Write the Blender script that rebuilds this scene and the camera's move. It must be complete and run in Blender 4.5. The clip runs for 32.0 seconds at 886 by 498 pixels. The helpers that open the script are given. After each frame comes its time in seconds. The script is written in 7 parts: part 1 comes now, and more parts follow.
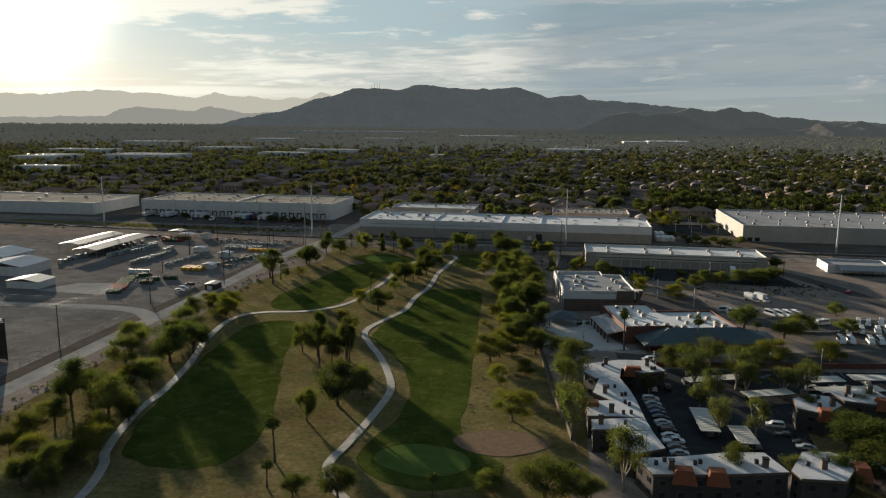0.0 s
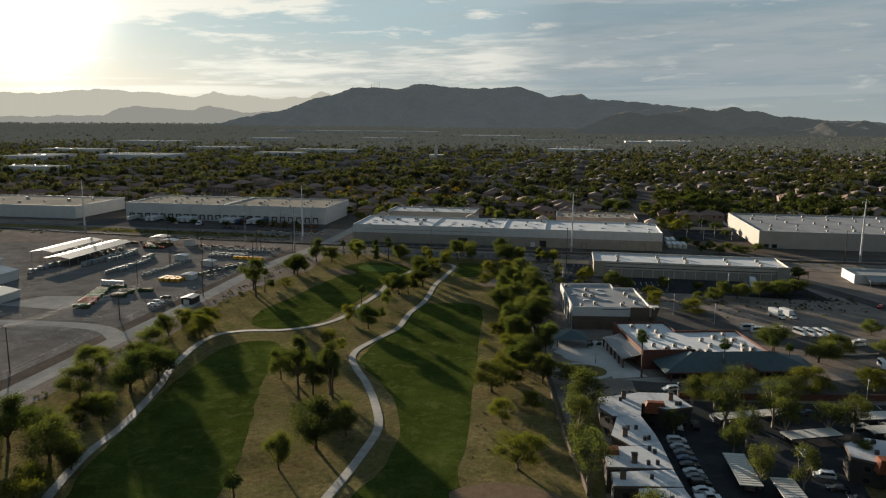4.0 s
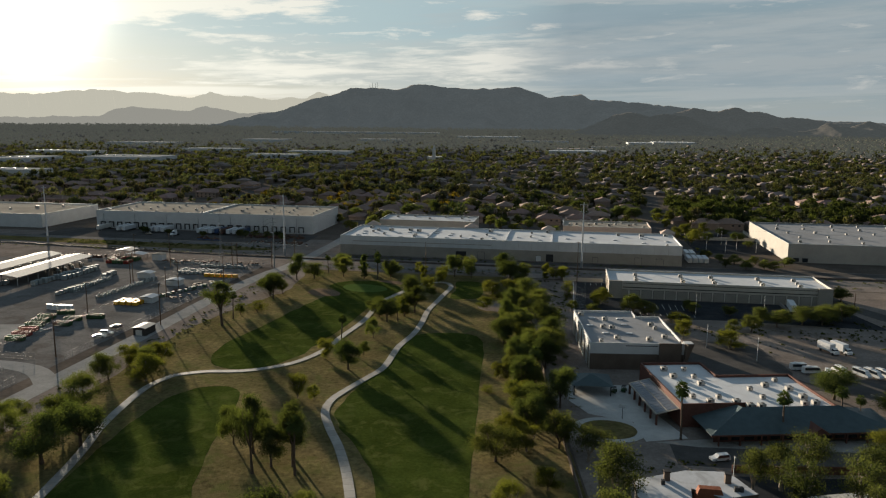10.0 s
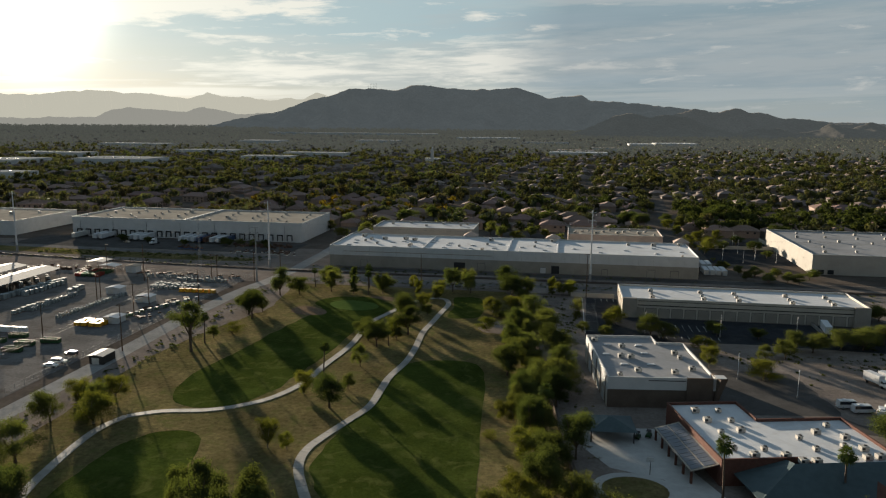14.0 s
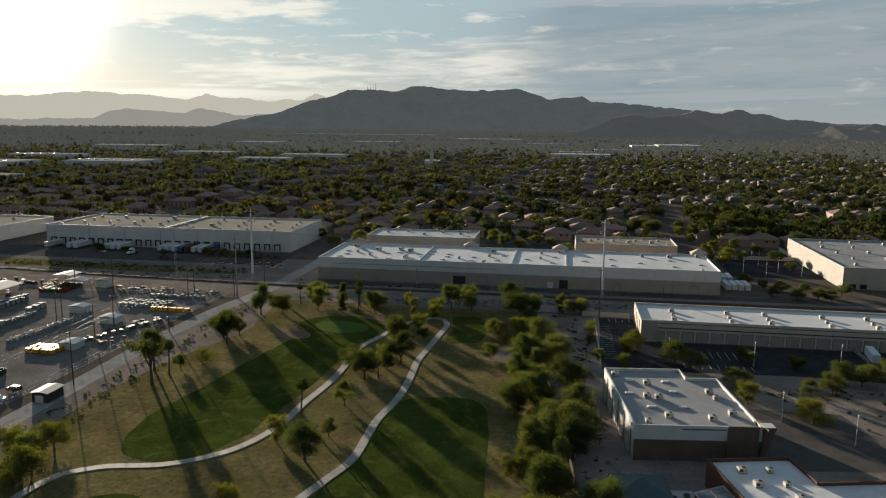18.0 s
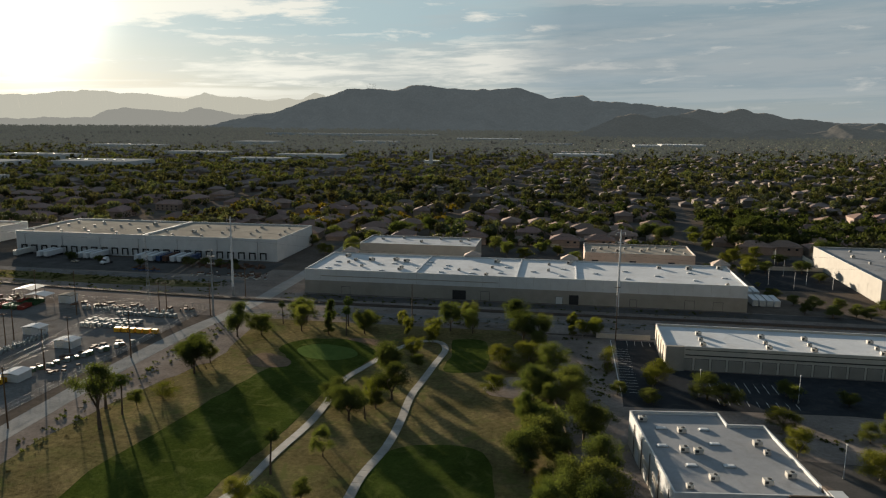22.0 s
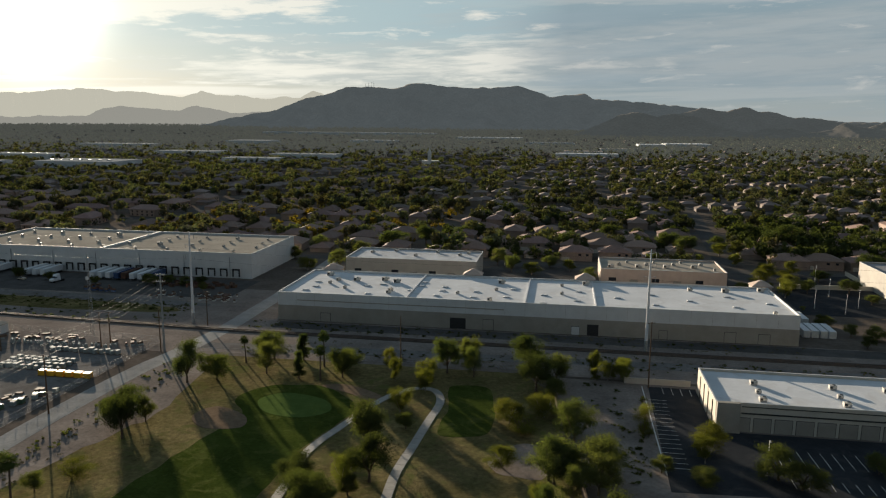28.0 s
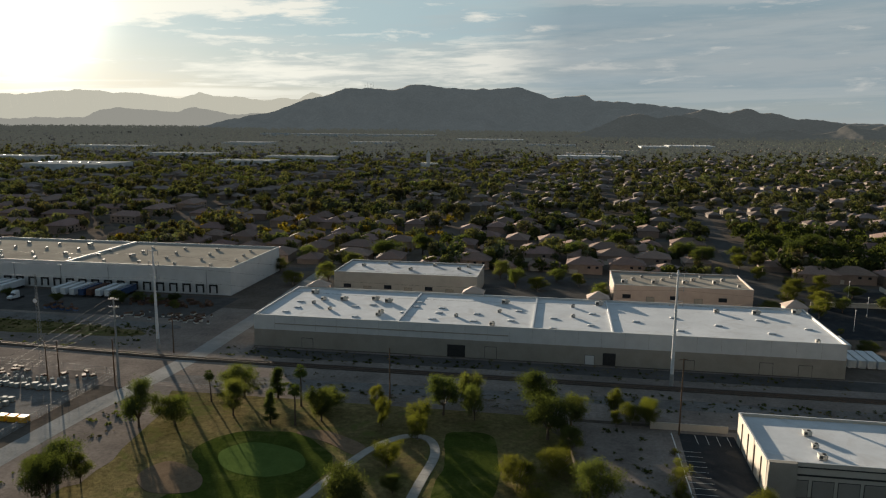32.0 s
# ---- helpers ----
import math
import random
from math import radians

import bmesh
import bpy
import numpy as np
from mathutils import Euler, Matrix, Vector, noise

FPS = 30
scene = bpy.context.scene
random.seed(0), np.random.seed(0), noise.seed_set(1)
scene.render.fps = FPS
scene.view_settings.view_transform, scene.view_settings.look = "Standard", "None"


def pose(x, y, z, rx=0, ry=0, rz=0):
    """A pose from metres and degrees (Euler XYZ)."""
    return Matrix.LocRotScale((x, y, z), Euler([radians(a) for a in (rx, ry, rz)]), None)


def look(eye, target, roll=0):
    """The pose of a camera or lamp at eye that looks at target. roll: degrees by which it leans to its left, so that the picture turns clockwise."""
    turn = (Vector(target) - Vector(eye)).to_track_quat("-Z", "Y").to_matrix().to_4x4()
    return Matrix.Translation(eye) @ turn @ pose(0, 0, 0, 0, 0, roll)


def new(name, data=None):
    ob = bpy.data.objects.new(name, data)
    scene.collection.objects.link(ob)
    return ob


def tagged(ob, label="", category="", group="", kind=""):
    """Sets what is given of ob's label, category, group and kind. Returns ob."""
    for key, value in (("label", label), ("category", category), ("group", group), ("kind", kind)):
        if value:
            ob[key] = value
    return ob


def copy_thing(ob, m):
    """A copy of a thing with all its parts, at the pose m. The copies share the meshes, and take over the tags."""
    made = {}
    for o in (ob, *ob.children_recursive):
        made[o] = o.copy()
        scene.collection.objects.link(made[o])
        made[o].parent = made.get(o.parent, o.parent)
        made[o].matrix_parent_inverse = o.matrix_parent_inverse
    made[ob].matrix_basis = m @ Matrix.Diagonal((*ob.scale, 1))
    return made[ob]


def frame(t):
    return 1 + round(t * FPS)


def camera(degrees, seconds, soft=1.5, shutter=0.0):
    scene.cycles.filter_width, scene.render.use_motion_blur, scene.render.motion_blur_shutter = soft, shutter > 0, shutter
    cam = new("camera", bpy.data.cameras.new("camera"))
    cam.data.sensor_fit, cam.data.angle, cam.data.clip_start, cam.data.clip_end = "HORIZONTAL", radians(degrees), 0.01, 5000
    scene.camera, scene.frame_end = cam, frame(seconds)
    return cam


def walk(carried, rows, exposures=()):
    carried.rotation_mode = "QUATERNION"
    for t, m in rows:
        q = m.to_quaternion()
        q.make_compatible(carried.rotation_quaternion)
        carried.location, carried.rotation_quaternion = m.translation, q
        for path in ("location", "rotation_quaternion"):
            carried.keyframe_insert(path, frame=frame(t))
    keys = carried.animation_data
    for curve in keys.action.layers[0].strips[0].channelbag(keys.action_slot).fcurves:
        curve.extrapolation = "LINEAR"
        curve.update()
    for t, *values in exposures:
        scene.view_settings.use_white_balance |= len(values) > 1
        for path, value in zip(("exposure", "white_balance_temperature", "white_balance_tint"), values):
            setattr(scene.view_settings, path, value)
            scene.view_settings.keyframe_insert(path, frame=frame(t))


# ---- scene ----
# Camera and its walk
cam = camera(62.0, 32.0, soft=1.2)
PATH = [
    (0, 0.00, 0.00, 81.00, 9.979, 9.337, 0.376),
    (1, -0.76, 6.96, 81.01, 10.036, 9.357, 0.378),
    (2, -1.56, 14.03, 81.02, 10.053, 9.369, 0.380),
    (3, -2.38, 21.21, 81.02, 10.055, 9.371, 0.382),
    (3.5, -2.81, 24.84, 81.03, 10.045, 9.375, 0.383),
    (5.5, -4.59, 39.59, 81.04, 9.964, 9.328, 0.387),
    (6, -5.06, 43.34, 81.05, 9.959, 9.325, 0.388),
    (7, -6.01, 50.90, 81.05, 9.924, 9.318, 0.390),
    (8, -6.98, 58.55, 81.06, 9.932, 9.303, 0.392),
    (9, -7.97, 66.28, 81.06, 9.953, 9.306, 0.394),
    (10, -8.99, 74.08, 81.07, 9.961, 9.310, 0.396),
    (11, -10.03, 81.95, 81.07, 9.931, 9.285, 0.398),
    (12, -11.08, 89.89, 81.07, 9.904, 9.267, 0.400),
    (13, -12.15, 97.89, 81.07, 9.909, 9.248, 0.402),
    (14, -13.24, 105.95, 81.07, 9.892, 9.230, 0.404),
    (14.5, -13.79, 110.01, 81.07, 9.882, 9.236, 0.405),
    (16.5, -16.00, 126.33, 81.07, 9.853, 9.241, 0.409),
    (17, -16.56, 130.44, 81.07, 9.825, 9.251, 0.410),
    (18, -17.69, 138.68, 81.06, 9.799, 9.234, 0.412),
    (19, -18.82, 146.97, 81.06, 9.768, 9.246, 0.414),
    (20, -19.96, 155.28, 81.05, 9.779, 9.247, 0.416),
    (21, -21.10, 163.62, 81.04, 9.795, 9.256, 0.418),
    (22, -22.23, 171.98, 81.02, 9.855, 9.259, 0.420),
    (23, -23.37, 180.36, 81.01, 9.889, 9.238, 0.422),
    (24, -24.50, 188.75, 80.99, 9.929, 9.226, 0.423),
    (25, -25.63, 197.15, 80.98, 9.970, 9.231, 0.425),
    (25.5, -26.19, 201.35, 80.97, 9.972, 9.230, 0.426),
    (27.5, -28.42, 218.16, 80.92, 9.969, 9.234, 0.430),
    (28, -28.97, 222.36, 80.91, 9.956, 9.234, 0.431),
    (29, -30.06, 230.74, 80.88, 9.926, 9.217, 0.433),
    (30, -31.14, 239.12, 80.85, 9.883, 9.225, 0.435),
    (31, -32.20, 247.48, 80.82, 9.859, 9.230, 0.437),
    (32, -33.25, 255.81, 80.79, 9.841, 9.229, 0.439),
]
walk(cam, [(r[0], pose(r[1], r[2], r[3], 90 - r[4], 0, r[5]) @ pose(0, 0, 0, 0, 0, r[6])) for r in PATH],
     exposures=[(0, 1.33, 6500, 10), (32, 1.33, 6500, 10)])

# World, sun
SUN_AZ, SUN_EL = 37.8, 7.0   # degrees left of +y, and above the horizon
SUN = Vector((-math.sin(radians(SUN_AZ)) * math.cos(radians(SUN_EL)), math.cos(radians(SUN_AZ)) * math.cos(radians(SUN_EL)), math.sin(radians(SUN_EL))))


class Nodes:
    """A short hand for node trees."""

    def __init__(self, tree):
        self.tree = tree
        tree.nodes.clear()

    def add(self, kind, props=None, **inputs):
        n = self.tree.nodes.new(kind)
        props = props or {}
        if "operation" in props:
            n.operation = props["operation"]
        if "use_clamp" in props:
            n.use_clamp = props["use_clamp"]
        if "data_type" in props:
            n.data_type, n.blend_type = props["data_type"], props["blend_type"]
        for k, v in inputs.items():
            key = int(k[1:]) if k[0] == "i" and k[1:].isdigit() else k.replace("_", " ")
            if hasattr(v, "is_output"):
                self.tree.links.new(v, n.inputs[key])
            else:
                n.inputs[key].default_value = v
        return n

    def math(self, op, a, b=0.0, clamp=False):
        return self.add("ShaderNodeMath", {"operation": op, "use_clamp": clamp}, i0=a, i1=b).outputs[0]

    def mix(self, fac, a, b, blend="MIX"):
        n = self.add("ShaderNodeMix", {"data_type": "RGBA", "blend_type": blend}, i0=fac, i6=a, i7=b)
        return n.outputs[2]

    def ramp(self, fac, stops):
        n = self.add("ShaderNodeValToRGB", i0=fac)
        els = n.color_ramp.elements
        while len(els) < len(stops):
            els.new(0.5)
        for e, (p, c) in zip(els, stops):
            e.position, e.color = p, (c if isinstance(c, tuple) else (c, c, c)) + (1,)
        return n.outputs[0]

    def noise(self, vec, scale, detail=4.0, rough=0.55, distort=0.0):
        return self.add("ShaderNodeTexNoise", Vector=vec, Scale=scale, Detail=detail, Roughness=rough, Distortion=distort).outputs[0]


def make_world():
    w = bpy.data.worlds.new("sky")
    scene.world = w
    w.use_nodes = True
    n = Nodes(w.node_tree)
    d = n.add("ShaderNodeTexCoord").outputs["Generated"]
    sky = n.add("ShaderNodeTexSky")
    sky.sky_type, sky.sun_disc, sky.sun_elevation, sky.sun_rotation = "NISHITA", False, radians(SUN_EL), radians(-SUN_AZ)
    sky.altitude, sky.air_density, sky.dust_density, sky.ozone_density = 300.0, 1.0, 1.2, 2.0
    xyz = n.add("ShaderNodeSeparateXYZ", i0=d).outputs
    dot = n.add("ShaderNodeVectorMath", {"operation": "DOT_PRODUCT"}, i0=d, i1=tuple(SUN)).outputs["Value"]
    dot = n.math("MAXIMUM", dot, 0.0)
    # streaks of cloud, laid out by bearing and height above the horizon
    bearing = n.math("ARCTAN2", xyz[0], xyz[1])
    up = n.math("MAXIMUM", xyz[2], 0.0)
    tilt = n.math("ADD", up, n.math("MULTIPLY", bearing, -0.03))

    def streaks(su, sv, seed, distort=0.1, rough=0.62):
        uv = n.add("ShaderNodeCombineXYZ", i0=n.math("MULTIPLY", bearing, su), i1=n.math("MULTIPLY", tilt, sv), i2=seed).outputs[0]
        return n.noise(uv, 1.0, 10.0, rough, distort)

    def hump(v, c, w):
        """1 at c, falling to 0 at w from it."""
        q = n.math("DIVIDE", n.math("SUBTRACT", v, c), w)
        return n.math("SUBTRACT", 1.0, n.math("MULTIPLY", q, q), True)

    def formed(shape, texture, lo, hi, pull=0.34):
        """Cloud where the texture is dense, ragged towards the edge of the shape."""
        return n.ramp(n.math("ADD", texture, n.math("MULTIPLY", n.math("SUBTRACT", shape, 1.0), pull)), [(lo, 0.0), (hi, 1.0)])

    turn = n.math("ADD", bearing, 1.0)
    width = n.math("MAXIMUM", n.math("ADD", n.math("MULTIPLY", bearing, 0.045), 0.043), 0.016)
    band = n.math("MULTIPLY", hump(tilt, 0.0775, width), n.ramp(turn, [(0.42, 0.0), (0.62, 1.0)]))
    ripples = n.math("ADD", n.math("MULTIPLY", streaks(13.0, 120.0, 0.37, 0.15, 0.6), 0.6), n.math("MULTIPLY", streaks(5.0, 42.0, 3.3, 0.1, 0.5), 0.4))
    main = n.math("MULTIPLY", formed(band, ripples, 0.39, 0.54, 0.22), n.ramp(turn, [(0.94, 1.0), (1.2, 0.25)]))
    body = n.math("MULTIPLY", formed(band, streaks(5.0, 40.0, 6.1, 0.1), 0.26, 0.46, 0.24), 0.9)
    wedge = n.math("MULTIPLY", hump(n.math("ADD", up, n.math("MULTIPLY", bearing, -0.03)), 0.151, n.math("MAXIMUM", n.math("ADD", n.math("MULTIPLY", bearing, -0.06), -0.006), 0.005)), n.ramp(turn, [(0.36, 0.0), (0.42, 1.0), (0.64, 1.0), (0.72, 0.0)]))
    streak = formed(wedge, streaks(10.0, 62.0, 2.2, 0.3), 0.30, 0.44, 0.26)
    top = n.math("MULTIPLY", formed(hump(tilt, 0.150, 0.020), streaks(6.0, 60.0, 5.2, 0.1), 0.36, 0.52), n.ramp(turn, [(0.9, 0.0), (1.05, 0.45)]))
    low = n.math("MULTIPLY", formed(hump(up, 0.034, 0.016), streaks(5.0, 120.0, 7.7, 0.1), 0.36, 0.54), n.ramp(turn, [(0.55, 0.8), (0.8, 0.3), (1.2, 0.35)]))
    cover = n.math("MAXIMUM", n.math("MAXIMUM", main, streak), n.math("MAXIMUM", low, top), True)
    veil = n.math("MULTIPLY", n.ramp(streaks(3.0, 36.0, 4.1), [(0.44, 0.0), (0.60, 1.0)]), n.ramp(turn, [(0.75, 0.15), (1.05, 1.0)]))
    wide = n.math("POWER", dot, 9.0)
    near = n.math("POWER", dot, 60.0)
    glow = n.math("POWER", dot, 640.0)
    base = n.mix(1.0, sky.outputs[0], (0.05, 0.05, 0.05, 1), "MULTIPLY")
    clear_sky = n.mix(n.ramp(up, [(0.0, 0.0), (0.05, 0.45), (0.11, 1.0)]), (0.225, 0.225, 0.20, 1), (0.172, 0.228, 0.246, 1))
    base = n.mix(0.94, base, clear_sky)
    east = n.ramp(turn, [(0.90, 0.0), (1.33, 1.0)])
    base = n.mix(n.math("MULTIPLY", east, n.ramp(up, [(0.02, 0.55), (0.06, 1.0), (0.12, 0.85), (0.16, 0.6)])), base, (0.102, 0.136, 0.156, 1))
    base = n.mix(n.math("MULTIPLY", body, 0.6), base, n.mix(wide, (0.165, 0.185, 0.192, 1), (0.30, 0.305, 0.285, 1)))
    base = n.mix(n.math("MULTIPLY", veil, 0.42), base, n.mix(near, n.mix(wide, (0.130, 0.166, 0.186, 1), (0.215, 0.25, 0.275, 1)), (0.30, 0.32, 0.32, 1)))
    bright = n.mix(wide, (0.335, 0.335, 0.31, 1), (0.42, 0.405, 0.35, 1))
    bright = n.mix(east, bright, (0.232, 0.240, 0.234, 1))
    col = n.mix(n.math("MULTIPLY", cover, 0.9), base, bright)
    grey = lambda v: n.add("ShaderNodeCombineColor", Red=v, Green=v, Blue=v).outputs[0]
    col = n.mix(0.20, col, n.mix(1.0, (0.36, 0.385, 0.34, 1), grey(n.math("MULTIPLY", wide, n.ramp(up, [(0.0, 1.0), (0.12, 0.4)]))), "MULTIPLY"), "ADD")
    col = n.mix(1.0, col, n.mix(1.0, (0.06, 0.058, 0.048, 1), grey(near), "MULTIPLY"), "ADD")
    col = n.mix(1.0, col, n.mix(1.0, (0.9, 0.87, 0.72, 1), grey(glow), "MULTIPLY"), "ADD")
    # the dome darkens towards dusk overhead
    col = n.mix(1.0, col, n.ramp(up, [(0.16, 1.0), (0.45, (0.52, 0.585, 0.70))]), "MULTIPLY")
    # and away from the sun
    col = n.mix(1.0, col, n.ramp(n.math("MULTIPLY", n.math("ADD", xyz[1], 1.0), 0.5), [(0.2, 0.72), (0.75, 1.0)]), "MULTIPLY")
    bg = n.add("ShaderNodeBackground", Color=col, Strength=0.87)
    out = n.add("ShaderNodeOutputWorld")
    w.node_tree.links.new(bg.outputs[0], out.inputs[0])


make_world()
sun = new("sun", bpy.data.lights.new("sun", "SUN"))
sun.data.energy, sun.data.angle, sun.data.color = 5.0, radians(0.6), (1.0, 0.86, 0.67)
sun.matrix_world = look(SUN * 50, (0, 0, 0))

# Materials
def mat(name, base, other=None, scale=1.0, rough=0.75, metal=0.0, bump=0.0, vary=0.0, island=False, big=0.0, big_scale=0.03, spec=0.1, stain=None, leafy=0.0, fine=0.0, air=None, cell=0.0, tuft=0.0):
    """A surface: two base colours mixed by noise at `scale` per metre, a broad mottling, a shift from piece to piece, and fine relief."""
    m = bpy.data.materials.new(name)
    m.use_nodes = True
    n = Nodes(m.node_tree)
    geo = n.add("ShaderNodeNewGeometry")
    pos = geo.outputs["Position"]
    base, other = base + (1,), (other or tuple(c * 0.75 for c in base)) + (1,)
    a = n.noise(pos, scale, 5.0, 0.6)
    col = n.mix(n.ramp(a, [(0.35, 0.0), (0.65, 1.0)]), base, other)
    if fine:
        f = n.noise(pos, scale * 9.0, 3.0, 0.7)
        col = n.mix(1.0, col, n.ramp(f, [(0.25, 1.0 - fine), (0.75, 1.0 + fine * 0.6)]), "MULTIPLY")
    if big:
        b = n.noise(pos, big_scale, 4.0, 0.6, 0.4)
        col = n.mix(1.0, col, n.ramp(b, [(0.3, 1.0 - big), (0.7, 1.0)]), "MULTIPLY")
    if stain:
        s = n.noise(pos, big_scale * 3, 6.0, 0.65, 1.0)
        col = n.mix(n.ramp(s, [(0.52, 0.0), (0.66, 0.8)]), col, stain + (1,))
    if cell:   # one tint for each crown-sized patch
        v = n.add("ShaderNodeTexVoronoi", Vector=pos, Scale=cell)
        w = n.add("ShaderNodeSeparateColor", i0=v.outputs["Color"]).outputs
        col = n.add("ShaderNodeHueSaturation", Color=col, Hue=n.math("ADD", n.math("MULTIPLY", w[0], 0.10), 0.435), Saturation=n.math("ADD", n.math("MULTIPLY", w[1], 0.5), 0.6), Value=n.math("ADD", n.math("MULTIPLY", w[2], 1.1), 0.5)).outputs[0]
    if vary:
        r = geo.outputs["Random Per Island"] if island else n.add("ShaderNodeObjectInfo").outputs["Random"]
        h = n.add("ShaderNodeHueSaturation", Color=col, Hue=n.math("ADD", n.math("MULTIPLY", r, 0.05 * vary), 0.5 - 0.025 * vary),
                  Value=n.math("ADD", n.math("MULTIPLY", n.math("FRACT", n.math("MULTIPLY", r, 7.31)), vary), 1.0 - vary * 0.5))
        col = h.outputs[0]
    p = n.add("ShaderNodeBsdfPrincipled", Base_Color=col, Roughness=rough, Metallic=metal)
    p.inputs["Specular IOR Level"].default_value = spec
    if bump:
        bn = n.add("ShaderNodeBump", Strength=bump, Distance=0.1, Height=n.noise(pos, scale * 4, 4.0, 0.6))
        m.node_tree.links.new(bn.outputs[0], p.inputs["Normal"])
    if tuft:   # blades and stalks lean every way and catch the low sun
        lean = n.add("ShaderNodeTexNoise", Vector=pos, Scale=7.0, Detail=2.0, Roughness=0.8).outputs["Color"]
        lean = n.add("ShaderNodeVectorMath", {"operation": "SUBTRACT"}, i0=lean, i1=(0.5, 0.5, 0.5)).outputs[0]
        lean = n.add("ShaderNodeVectorMath", {"operation": "MULTIPLY"}, i0=lean, i1=(tuft, tuft, 0.0)).outputs[0]
        lean = n.add("ShaderNodeVectorMath", {"operation": "ADD"}, i0=geo.outputs["Normal"], i1=lean).outputs[0]
        lean = n.add("ShaderNodeVectorMath", {"operation": "NORMALIZE"}, i0=lean).outputs[0]
        m.node_tree.links.new(lean, p.inputs["Normal"])
    shader = p.outputs[0]
    if leafy:
        t = n.add("ShaderNodeBsdfTranslucent", Color=n.mix(1.0, col, (1.5, 1.6, 0.6, 1), "MULTIPLY"))
        shader = n.add("ShaderNodeMixShader", i0=leafy, i1=shader, i2=t.outputs[0]).outputs[0]
    if air:   # haze painted as emission on the mountains and far trees
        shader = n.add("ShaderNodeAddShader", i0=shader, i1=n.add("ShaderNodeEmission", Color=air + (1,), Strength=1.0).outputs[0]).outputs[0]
    out = n.add("ShaderNodeOutputMaterial")
    m.node_tree.links.new(shader, out.inputs[0])
    return m


